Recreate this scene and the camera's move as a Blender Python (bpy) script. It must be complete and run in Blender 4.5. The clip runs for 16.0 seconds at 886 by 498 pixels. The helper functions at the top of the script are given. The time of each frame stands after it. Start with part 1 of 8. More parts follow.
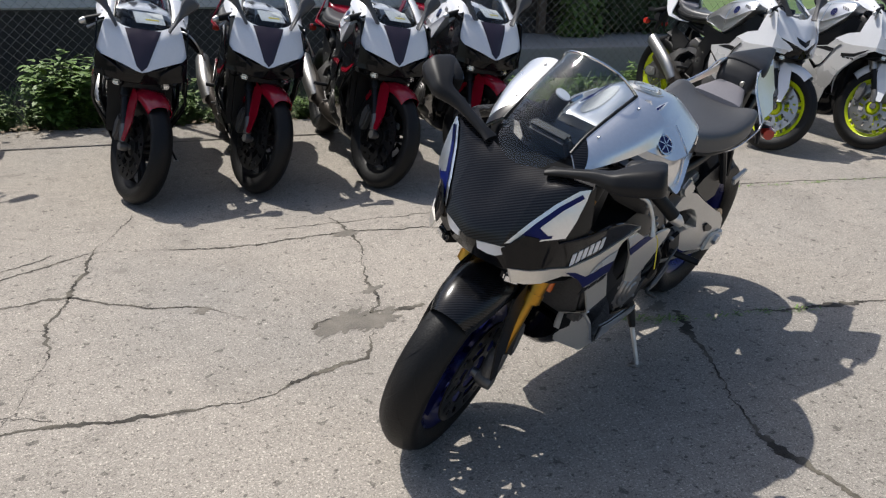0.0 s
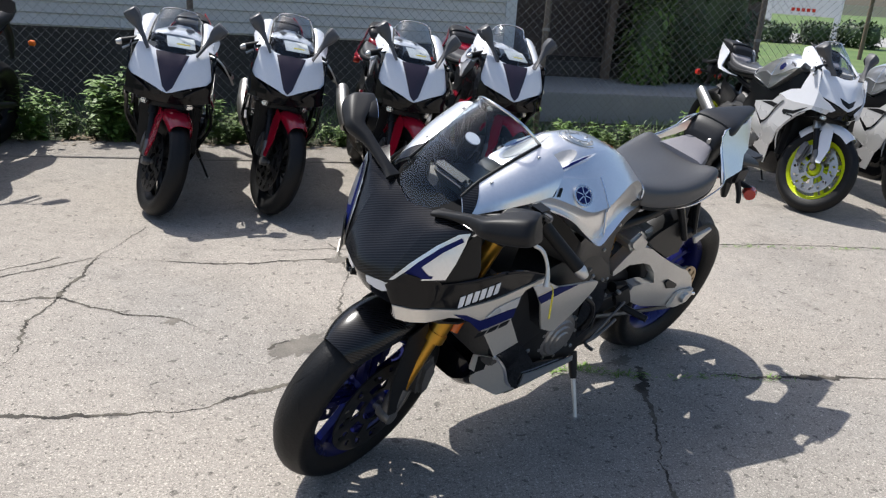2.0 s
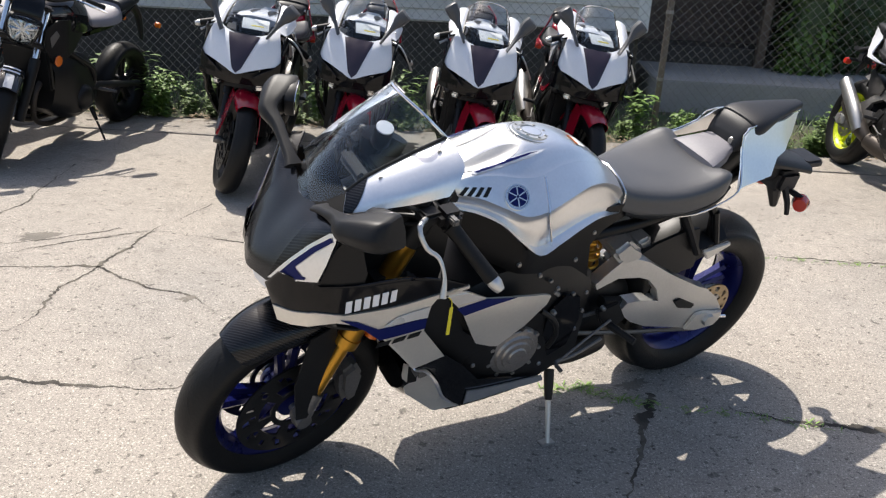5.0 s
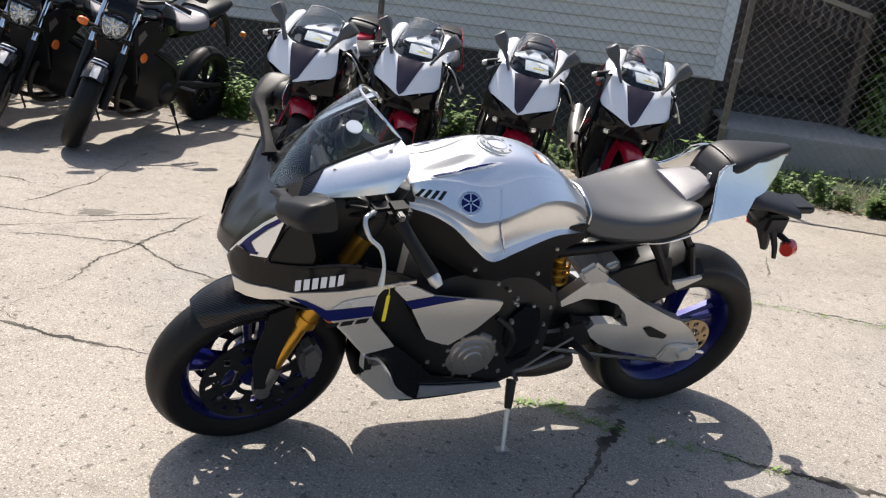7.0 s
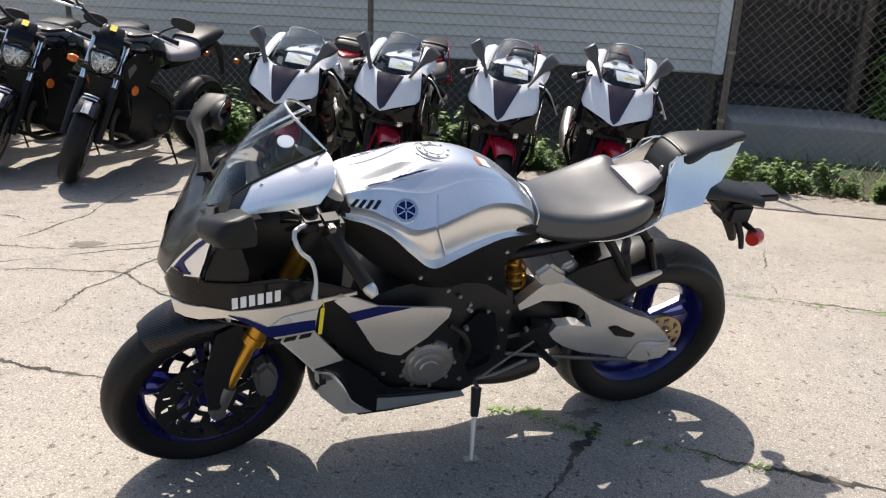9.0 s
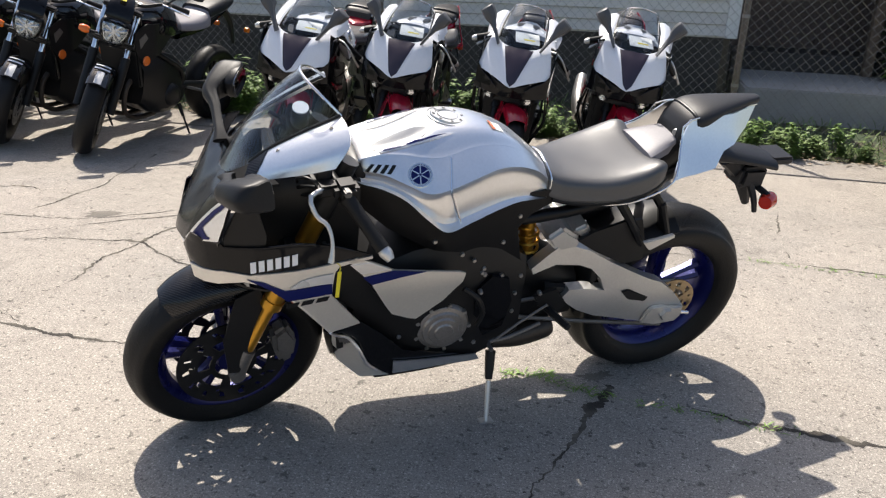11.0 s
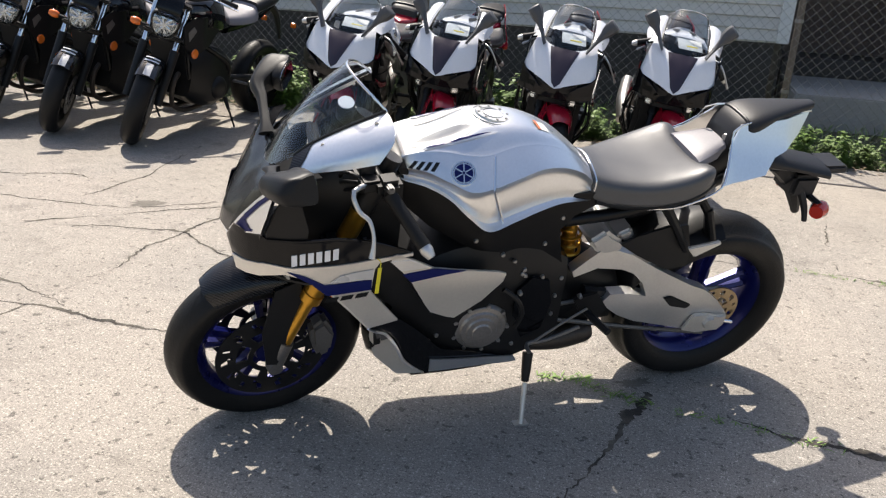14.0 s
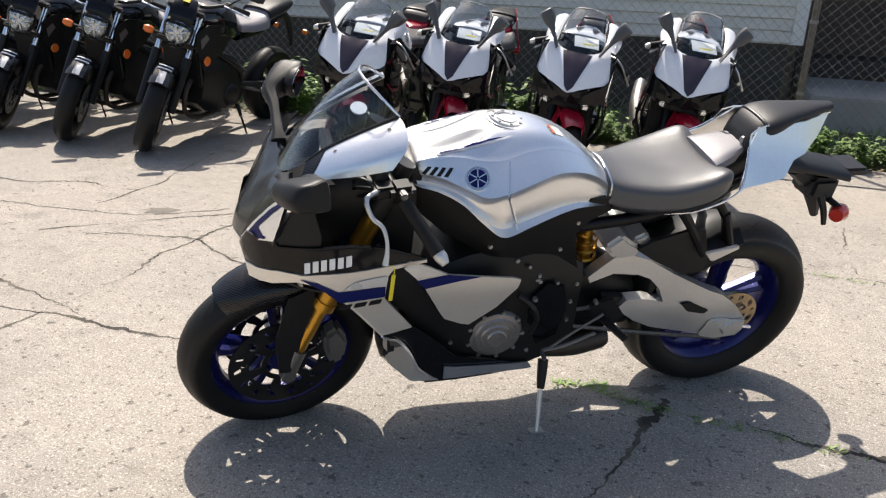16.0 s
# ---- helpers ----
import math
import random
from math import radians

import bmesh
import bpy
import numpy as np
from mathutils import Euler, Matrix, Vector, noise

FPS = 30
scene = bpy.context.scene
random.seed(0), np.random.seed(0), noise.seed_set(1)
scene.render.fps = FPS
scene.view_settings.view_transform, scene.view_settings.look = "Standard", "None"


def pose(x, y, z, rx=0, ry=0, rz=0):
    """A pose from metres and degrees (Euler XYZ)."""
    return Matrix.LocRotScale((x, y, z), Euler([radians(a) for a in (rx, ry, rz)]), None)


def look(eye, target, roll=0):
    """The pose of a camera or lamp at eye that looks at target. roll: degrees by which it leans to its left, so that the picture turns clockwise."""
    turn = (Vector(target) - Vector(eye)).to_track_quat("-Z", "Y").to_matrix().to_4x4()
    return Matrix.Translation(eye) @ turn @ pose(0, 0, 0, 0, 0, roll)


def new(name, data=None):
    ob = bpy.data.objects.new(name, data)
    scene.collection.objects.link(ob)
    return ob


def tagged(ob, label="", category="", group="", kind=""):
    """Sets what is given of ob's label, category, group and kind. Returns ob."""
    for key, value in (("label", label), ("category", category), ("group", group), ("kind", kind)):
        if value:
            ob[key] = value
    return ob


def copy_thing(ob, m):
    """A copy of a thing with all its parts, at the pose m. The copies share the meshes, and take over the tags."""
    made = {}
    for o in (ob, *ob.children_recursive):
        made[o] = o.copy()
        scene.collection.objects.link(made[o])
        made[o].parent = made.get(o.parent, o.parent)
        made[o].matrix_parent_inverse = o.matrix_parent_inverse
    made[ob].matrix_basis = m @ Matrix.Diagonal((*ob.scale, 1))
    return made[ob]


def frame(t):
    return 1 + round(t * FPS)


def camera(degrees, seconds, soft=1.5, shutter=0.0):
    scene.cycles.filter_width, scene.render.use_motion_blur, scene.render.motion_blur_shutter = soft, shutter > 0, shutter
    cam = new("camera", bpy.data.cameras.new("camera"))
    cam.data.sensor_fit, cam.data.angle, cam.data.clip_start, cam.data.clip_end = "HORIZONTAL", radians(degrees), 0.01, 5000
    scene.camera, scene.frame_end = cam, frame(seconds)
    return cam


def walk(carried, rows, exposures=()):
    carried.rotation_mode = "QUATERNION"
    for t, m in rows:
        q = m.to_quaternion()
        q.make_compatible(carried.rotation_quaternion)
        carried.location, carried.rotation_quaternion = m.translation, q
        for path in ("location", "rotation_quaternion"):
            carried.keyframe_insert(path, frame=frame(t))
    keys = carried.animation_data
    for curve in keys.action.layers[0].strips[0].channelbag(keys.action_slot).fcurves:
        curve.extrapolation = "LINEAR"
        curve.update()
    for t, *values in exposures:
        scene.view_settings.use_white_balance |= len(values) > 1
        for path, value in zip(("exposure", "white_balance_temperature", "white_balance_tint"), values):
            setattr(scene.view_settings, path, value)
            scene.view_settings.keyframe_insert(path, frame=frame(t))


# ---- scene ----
cam = camera(60.0, 16.0, 1.25)
PATH = [
    (0, (-2.053, -1.207, 1.290), (-0.556, 0.080, 0.494), 1.2),
    (0.5, (-1.993, -1.313, 1.301), (-0.599, 0.115, 0.560), 0.3),
    (1, (-2.052, -1.407, 1.325), (-0.600, -0.021, 0.616), -1.1),
    (1.5, (-1.959, -1.486, 1.333), (-0.508, -0.102, 0.618), -1.1),
    (2, (-1.755, -1.540, 1.321), (-0.401, -0.061, 0.605), 3.7),
    (2.5, (-1.643, -1.476, 1.317), (-0.347, 0.018, 0.530), 0.6),
    (3, (-1.489, -1.442, 1.296), (-0.216, 0.053, 0.475), -0.1),
    (3.5, (-1.241, -1.470, 1.263), (-0.109, 0.115, 0.406), 3.8),
    (4, (-1.162, -1.532, 1.271), (-0.164, 0.154, 0.437), 3.5),
    (4.5, (-1.176, -1.637, 1.321), (-0.225, 0.100, 0.541), 2.9),
    (4.7, (-1.170, -1.682, 1.322), (-0.206, 0.048, 0.543), 2.6),
    (6.8, (-0.909, -1.960, 1.312), (-0.174, -0.096, 0.593), 5.8),
    (7, (-0.914, -1.990, 1.314), (-0.168, -0.128, 0.601), 6.6),
    (7.5, (-0.817, -2.000, 1.318), (-0.121, -0.104, 0.645), 5.3),
    (8, (-0.655, -1.965, 1.300), (-0.001, -0.052, 0.628), 5.6),
    (8.5, (-0.666, -2.019, 1.321), (0.008, -0.115, 0.645), 4),
    (9, (-0.703, -2.050, 1.309), (-0.033, -0.148, 0.627), 2.4),
    (9.5, (-0.722, -2.058, 1.302), (-0.097, -0.166, 0.555), 1.8),
    (10, (-0.722, -2.063, 1.303), (-0.095, -0.177, 0.540), 2.1),
    (12.5, (-0.703, -2.077, 1.297), (-0.079, -0.190, 0.536), 0.4),
    (13, (-0.699, -2.046, 1.294), (-0.138, -0.151, 0.503), 0.2),
    (13.5, (-0.707, -2.038, 1.291), (-0.174, -0.129, 0.516), 1),
    (14, (-0.725, -2.057, 1.295), (-0.188, -0.146, 0.530), 2.6),
    (14.5, (-0.727, -2.047, 1.285), (-0.203, -0.134, 0.512), 3),
    (15, (-0.723, -2.037, 1.291), (-0.218, -0.124, 0.506), 2.5),
    (15.5, (-0.725, -2.038, 1.290), (-0.238, -0.112, 0.527), 2),
    (16, (-0.724, -2.037, 1.291), (-0.219, -0.112, 0.537), 1.9),
]
walk(cam, [(t, look(eye, target, roll)) for t, eye, target, roll in PATH], [(0, -0.16, 6350, 10), (0.4, -0.03, 6200, 10), (1, 0.08, 6200, 10), (3, 0.17, 6200, 10), (4.5, 0.32, 6500, 11), (7, 0.36, 6650, 11), (16, 0.37, 6750, 11)])


from mathutils.bvhtree import BVHTree

# ---------------------------------------------------------------- light
world = bpy.data.worlds.new("sky")
scene.world = world
world.use_nodes = True
wn = world.node_tree
bg = wn.nodes["Background"]
sky = wn.nodes.new("ShaderNodeTexSky")
sky.sky_type, sky.sun_disc = "NISHITA", False
sky.dust_density, sky.ozone_density = 2.2, 0.8
SUN_WAY = Vector((0.02, -0.565, -1.0)).normalized()
sky.sun_elevation = math.asin(-SUN_WAY.z)
sky.sun_rotation = math.atan2(-SUN_WAY.x, -SUN_WAY.y)
wn.links.new(sky.outputs[0], bg.inputs[0])
bg.inputs[1].default_value = 0.135
sun = new("sun", bpy.data.lights.new("sun", "SUN"))
sun.data.energy, sun.data.angle, sun.data.color = 5.0, radians(0.53), (1.0, 0.95, 0.87)
sun.matrix_world = look((0, 0, 20), Vector((0, 0, 20)) + SUN_WAY)

# ---------------------------------------------------------------- materials


def mat(name, color, rough=0.5, metal=0.0, vary=0.12, scale=6.0, bump=0.0, bump_scale=200.0, coat=0.0, spec=0.5, second=None, mix=(0.4, 0.62), per_object=0.0):
    """Surface with a slow stain, a fine grain, uneven gloss and relief; second: another colour in patches."""
    m = bpy.data.materials.new(name)
    m.use_nodes = True
    nt = m.node_tree
    N, Lk = nt.nodes, nt.links
    b = N["Principled BSDF"]
    b.inputs["Roughness"].default_value, b.inputs["Metallic"].default_value = rough, metal
    b.inputs["Coat Weight"].default_value = coat
    b.inputs["Coat Roughness"].default_value = 0.04
    b.inputs["Specular IOR Level"].default_value = spec
    co = N.new("ShaderNodeTexCoord").outputs["Object"]
    n1 = N.new("ShaderNodeTexNoise")
    n1.inputs["Scale"].default_value, n1.inputs["Detail"].default_value = scale, 5
    n2 = N.new("ShaderNodeTexNoise")
    n2.inputs["Scale"].default_value, n2.inputs["Detail"].default_value = scale * 17, 4
    Lk.new(co, n1.inputs["Vector"]), Lk.new(co, n2.inputs["Vector"])
    add = N.new("ShaderNodeMath")
    add.operation = "ADD"
    Lk.new(n1.outputs[0], add.inputs[0]), Lk.new(n2.outputs[0], add.inputs[1])
    rng = N.new("ShaderNodeMapRange")
    rng.inputs["From Min"].default_value, rng.inputs["From Max"].default_value = 0.6, 1.4
    rng.inputs["To Min"].default_value, rng.inputs["To Max"].default_value = 1 - vary, 1 + vary
    Lk.new(add.outputs[0], rng.inputs[0])
    mul = N.new("ShaderNodeMix")
    mul.data_type, mul.blend_type = "RGBA", "MULTIPLY"
    mul.inputs[0].default_value = 1.0
    mul.inputs[6].default_value = (*color, 1)
    Lk.new(rng.outputs[0], mul.inputs[7])
    if second:
        n3 = N.new("ShaderNodeTexNoise")
        n3.inputs["Scale"].default_value, n3.inputs["Detail"].default_value = scale * 0.7, 8
        Lk.new(co, n3.inputs["Vector"])
        r3 = N.new("ShaderNodeMapRange")
        r3.inputs["From Min"].default_value, r3.inputs["From Max"].default_value = mix
        Lk.new(n3.outputs[0], r3.inputs[0])
        mx = N.new("ShaderNodeMix")
        mx.data_type = "RGBA"
        mx.inputs[6].default_value, mx.inputs[7].default_value = (*color, 1), (*second, 1)
        Lk.new(r3.outputs[0], mx.inputs[0]), Lk.new(mx.outputs[2], mul.inputs[6])
    out = mul.outputs[2]
    if per_object:
        oi = N.new("ShaderNodeObjectInfo")
        r4 = N.new("ShaderNodeMapRange")
        r4.inputs["To Min"].default_value, r4.inputs["To Max"].default_value = 1 - per_object, 1 + per_object
        Lk.new(oi.outputs["Random"], r4.inputs[0])
        m4 = N.new("ShaderNodeMix")
        m4.data_type, m4.blend_type = "RGBA", "MULTIPLY"
        m4.inputs[0].default_value = 1.0
        Lk.new(out, m4.inputs[6]), Lk.new(r4.outputs[0], m4.inputs[7])
        out = m4.outputs[2]
    Lk.new(out, b.inputs["Base Color"])
    rr = N.new("ShaderNodeMapRange")
    rr.inputs["To Min"].default_value, rr.inputs["To Max"].default_value = max(0.02, rough * 0.8), min(1, rough * 1.2)
    Lk.new(n1.outputs[0], rr.inputs[0]), Lk.new(rr.outputs[0], b.inputs["Roughness"])
    if bump:
        n4 = N.new("ShaderNodeTexNoise")
        n4.inputs["Scale"].default_value, n4.inputs["Detail"].default_value = bump_scale, 4
        Lk.new(co, n4.inputs["Vector"])
        bp = N.new("ShaderNodeBump")
        bp.inputs["Strength"].default_value, bp.inputs["Distance"].default_value = bump, 0.004
        Lk.new(n4.outputs[0], bp.inputs["Height"]), Lk.new(bp.outputs[0], b.inputs["Normal"])
    return m


def carbon_mat():
    m = mat("carbon_weave", (0.02, 0.02, 0.022), 0.20, 0.0, 0.1, 5, spec=0.38)
    N, Lk = m.node_tree.nodes, m.node_tree.links
    b = N["Principled BSDF"]
    w = N.new("ShaderNodeTexWave")
    w.bands_direction = "DIAGONAL"
    w.inputs["Scale"].default_value, w.inputs["Distortion"].default_value = 60, 0.25
    Lk.new(N["Texture Coordinate"].outputs["Object"], w.inputs["Vector"])
    r = N.new("ShaderNodeMix")
    r.data_type = "RGBA"
    r.inputs[6].default_value, r.inputs[7].default_value = (0.003, 0.003, 0.0036, 1), (0.017, 0.017, 0.019, 1)
    Lk.new(w.outputs[1], r.inputs[0]), Lk.new(r.outputs[2], b.inputs["Base Color"])
    return m


def glass_mat(name, tint, gloss=0.02):
    m = bpy.data.materials.new(name)
    m.use_nodes = True
    N, Lk = m.node_tree.nodes, m.node_tree.links
    N.remove(N["Principled BSDF"])
    tr = N.new("ShaderNodeBsdfTransparent")
    tr.inputs[0].default_value = (*tint, 1)
    gl = N.new("ShaderNodeBsdfGlossy")
    gl.inputs["Roughness"].default_value = gloss
    lw = N.new("ShaderNodeLayerWeight")
    lw.inputs[0].default_value = 0.5
    pw = N.new("ShaderNodeMath")
    pw.operation = "POWER"
    pw.inputs[1].default_value = 4.0
    Lk.new(lw.outputs["Facing"], pw.inputs[0])
    fr = N.new("ShaderNodeMapRange")
    fr.inputs["To Min"].default_value, fr.inputs["To Max"].default_value = 0.035, 0.9
    Lk.new(pw.outputs[0], fr.inputs[0])
    mx = N.new("ShaderNodeMixShader")
    Lk.new(fr.outputs[0], mx.inputs[0]), Lk.new(tr.outputs[0], mx.inputs[1]), Lk.new(gl.outputs[0], mx.inputs[2])
    Lk.new(mx.outputs[0], N["Material Output"].inputs[0])
    return m


def concrete_mat():
    m = mat("worn_concrete", (0.328, 0.294, 0.252), 0.9, 0, 0.16, 0.9, 0.7, 60, second=(0.275, 0.255, 0.228), mix=(0.45, 0.7))
    N, Lk = m.node_tree.nodes, m.node_tree.links
    b = N["Principled BSDF"]
    src = b.inputs["Base Color"].links[0].from_socket
    co = N["Texture Coordinate"].outputs["Object"]
    for scale, lo, hi, dark in ((75, 0.57, 0.68, 0.60), (140, 0.55, 0.66, 1.75), (260, 0.52, 0.64, 0.52), (26, 0.645, 0.67, 0.5), (55, 0.655, 0.68, 0.45), (36, 0.65, 0.69, 1.35), (5, 0.60, 0.72, 0.80), (1.6, 0.55, 0.66, 0.90)):
        n = N.new("ShaderNodeTexNoise")
        n.inputs["Scale"].default_value, n.inputs["Detail"].default_value = scale, 3
        Lk.new(co, n.inputs["Vector"])
        r = N.new("ShaderNodeMapRange")
        r.inputs["From Min"].default_value, r.inputs["From Max"].default_value = lo, hi
        r.inputs["To Min"].default_value, r.inputs["To Max"].default_value = 1.0, dark
        Lk.new(n.outputs[0], r.inputs[0])
        x = N.new("ShaderNodeMix")
        x.data_type, x.blend_type = "RGBA", "MULTIPLY"
        x.inputs[0].default_value = 1.0
        Lk.new(src, x.inputs[6]), Lk.new(r.outputs[0], x.inputs[7])
        src = x.outputs[2]
    Lk.new(src, b.inputs["Base Color"])
    return m


M_CONC = concrete_mat()
M_SOIL = mat("soil_and_turf", (0.035, 0.055, 0.02), 0.95, 0, 0.3, 3, 0.8, 40, second=(0.06, 0.05, 0.03))
M_LAWN = mat("lawn", (0.085, 0.15, 0.035), 0.9, 0, 0.3, 1.5, 0.8, 60, second=(0.12, 0.17, 0.05))
M_CRACK = mat("crack_grit", (0.035, 0.030, 0.024), 0.95, 0, 0.5, 14, 0.8, 150, second=(0.13, 0.115, 0.09))
M_PATCH = mat("patch_mortar", (0.165, 0.148, 0.124), 0.95, 0, 0.4, 14, 0.9, 90)
M_SIDING = mat("painted_siding", (0.66, 0.63, 0.585), 0.6, 0, 0.06, 2, 0.15, 60, per_object=0.04)
M_TRIM = mat("white_trim", (0.72, 0.72, 0.70), 0.55, 0, 0.06, 3)
M_WALK = mat("grey_walk_concrete", (0.34, 0.325, 0.30), 0.9, 0, 0.15, 3, 0.5, 50)
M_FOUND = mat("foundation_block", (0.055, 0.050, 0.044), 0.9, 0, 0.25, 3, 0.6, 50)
M_WOOD = mat("grey_timber", (0.17, 0.125, 0.09), 0.8, 0, 0.25, 5, 0.4, 60)
# lighter copy of M_WOOD: sunlight on the handrail put into its colour
M_RAIL = mat("sunlit_rail_timber", (0.40, 0.32, 0.24), 0.8, 0, 0.25, 5, 0.4, 60)
M_POST = mat("brown_steel_post", (0.15, 0.125, 0.10), 0.6, 0.3, 0.2, 6)
M_WIRE = mat("galvanised_wire", (0.27, 0.26, 0.24), 0.55, 0.5, 0.15, 9)
M_LEAF = mat("leaf_green", (0.10, 0.17, 0.04), 0.55, 0, 0.25, 30, per_object=0.2, second=(0.17, 0.24, 0.07))
M_HEDGE = mat("hedge_leaf", (0.035, 0.06, 0.02), 0.6, 0, 0.3, 10, second=(0.05, 0.085, 0.025))
M_DEAD = mat("dry_leaf", (0.22, 0.16, 0.10), 0.8, 0, 0.3, 20)
M_SILVER = mat("brushed_silver", (0.84, 0.84, 0.84), 0.30, 0.95, 0.05, 8, coat=0.1)
M_BAND = mat("champagne_silver_paint", (0.78, 0.745, 0.68), 0.40, 0.75, 0.05, 8, coat=0.15)
M_BLACK = mat("gloss_black", (0.005, 0.005, 0.006), 0.06, 0, 0.1, 6, spec=0.27)
M_GLOSS = mat("polished_black_paint", (0.008, 0.008, 0.009), 0.06, 0, 0.1, 6, spec=0.5, coat=0.4)
M_MATTE = mat("matte_black", (0.009, 0.009, 0.0095), 0.42, 0, 0.15, 8, spec=0.28)
M_PLAST = mat("grained_black_plastic", (0.020, 0.020, 0.022), 0.48, 0, 0.15, 10, 0.06, 400, spec=0.3)
M_SHELL = mat("mirror_shell_plastic", (0.013, 0.013, 0.014), 0.45, 0, 0.15, 10, 0.04, 400, spec=0.22)
# row bikes' black mirror shells, lightened to carry the sky's reflection
M_SHELLR = mat("sky_lit_mirror_plastic", (0.075, 0.075, 0.078), 0.42, 0, 0.15, 10, 0.04, 400, spec=0.4)
M_TRAY = mat("dull_black_tray", (0.010, 0.010, 0.011), 0.85, 0, 0.15, 10, spec=0.12)
M_CARBON = carbon_mat()
M_FRAMEB = mat("frame_black", (0.006, 0.006, 0.0065), 0.30, 0.0, 0.15, 8, spec=0.22)
M_BLUE = mat("deep_blue_paint", (0.004, 0.009, 0.088), 0.3, 0, 0.08, 8, spec=0.2)
M_WBLUE = mat("blue_wheel", (0.003, 0.006, 0.095), 0.28, 0.4, 0.1, 8, coat=0.15)
M_GOLD = mat("gold_anodised", (0.52, 0.27, 0.035), 0.3, 0.85, 0.08, 8)
M_RUBBER = mat("tyre_rubber", (0.008, 0.0078, 0.0078), 0.5, 0, 0.25, 10, 0.25, 180, spec=0.25)
M_STEEL = mat("brushed_steel", (0.45, 0.44, 0.42), 0.38, 0.95, 0.12, 12)
M_ALU = mat("cast_aluminium", (0.62, 0.61, 0.59), 0.40, 0.85, 0.08, 9, 0.1, 200)
M_DARKM = mat("dark_cast_metal", (0.17, 0.165, 0.16), 0.5, 0.7, 0.2, 9, 0.3, 150)
M_CASE = mat("cast_engine_case", (0.34, 0.32, 0.30), 0.36, 0.8, 0.2, 9, 0.2, 120)
M_PIPE = mat("burnt_pipe", (0.06, 0.05, 0.042), 0.5, 0.6, 0.25, 9, 0.2, 120)
M_DISC = mat("dark_brake_disc", (0.035, 0.035, 0.036), 0.4, 0.8, 0.2, 30)
M_DULL = mat("recess_shade_silver", (0.42, 0.42, 0.42), 0.55, 0.5, 0.08, 10)
M_BRONZE = mat("bronze_sprocket", (0.36, 0.27, 0.16), 0.35, 0.85, 0.1, 20)
M_CHROME = mat("polished_metal", (0.8, 0.8, 0.8), 0.12, 1.0, 0.04, 8)
M_SEAT = mat("seat_vinyl", (0.060, 0.060, 0.062), 0.40, 0, 0.12, 12, 0.10, 500, spec=0.7)
M_HUMP = mat("grey_seat_panel", (0.20, 0.19, 0.205), 0.5, 0, 0.1, 12, 0.08, 400)
M_WHITE = mat("white_paint", (0.78, 0.79, 0.82), 0.22, 0, 0.03, 5, coat=0.5)
M_GREYP = mat("grey_paint", (0.60, 0.595, 0.59), 0.28, 0.25, 0.05, 5, coat=0.4)
M_RED = mat("red_paint", (0.30, 0.004, 0.018), 0.24, 0, 0.06, 5, coat=0.5)
M_PURPLE = mat("dark_violet_black", (0.022, 0.012, 0.022), 0.3, 0, 0.08, 5, coat=0.4)
M_NEON = mat("neon_yellow", (0.62, 0.72, 0.01), 0.35, 0, 0.06, 8)
M_LAMP = glass_mat("lamp_cover", (0.75, 0.78, 0.8))
M_LENS = mat("reflector_bowl", (0.80, 0.81, 0.82), 0.10, 0.95, 0.25, 40, 0.5, 60)
M_SCREEN = glass_mat("smoked_screen", (0.87, 0.90, 0.92))
M_CLEAR = glass_mat("clear_screen", (0.88, 0.90, 0.92))
M_MIRROR = mat("mirror_glass", (0.75, 0.76, 0.78), 0.03, 1.0, 0.01, 5)
M_REDLENS = mat("red_lens", (0.55, 0.03, 0.015), 0.2, 0, 0.1, 30, coat=0.5)
M_AMBER = mat("amber_lens", (0.75, 0.16, 0.015), 0.22, 0, 0.1, 30, coat=0.5)
M_YTAG = mat("yellow_tag", (0.72, 0.6, 0.02), 0.5, 0, 0.08, 8)
M_PAPER = mat("white_paper", (0.78, 0.78, 0.74), 0.7, 0, 0.05, 12)

# ---------------------------------------------------------------- mesh kit


def part(name, bm, material, parent=None, label="", m=None, sharp=38):
    me = bpy.data.meshes.new(name)
    bmesh.ops.recalc_face_normals(bm, faces=bm.faces)
    bm.to_mesh(me)
    bm.free()
    for p in me.polygons:
        p.use_smooth = True
    me.set_sharp_from_angle(angle=radians(sharp))
    me.materials.append(material)
    ob = new(name, me)
    if parent:
        ob.parent = parent
    if m is not None:
        ob.matrix_basis = m
    if label:
        ob["label"] = label
    return ob


def empty(name, m, label, category, group=""):
    ob = new(name)
    ob.matrix_basis = m
    ob.empty_display_size = 0.1
    return tagged(ob, label, category, group)


def spline(pts, n):
    """Catmull-Rom through pts, n steps a span."""
    P = [Vector(p) for p in pts]
    out = []
    for i in range(len(P) - 1):
        a, b, c, d = P[max(i - 1, 0)], P[i], P[i + 1], P[min(i + 2, len(P) - 1)]
        for k in range(n):
            t = k / n
            out.append(0.5 * ((2 * b) + (c - a) * t + (2 * a - 5 * b + 4 * c - d) * t * t + (3 * b - a - 3 * c + d) * t ** 3))
    return out + [P[-1]]


def fine_grid(grid, nu, nv):
    rows = [spline(r, nv) for r in grid]
    cols = [spline([r[j] for r in rows], nu) for j in range(len(rows[0]))]
    return [[c[i] for c in cols] for i in range(len(cols[0]))]


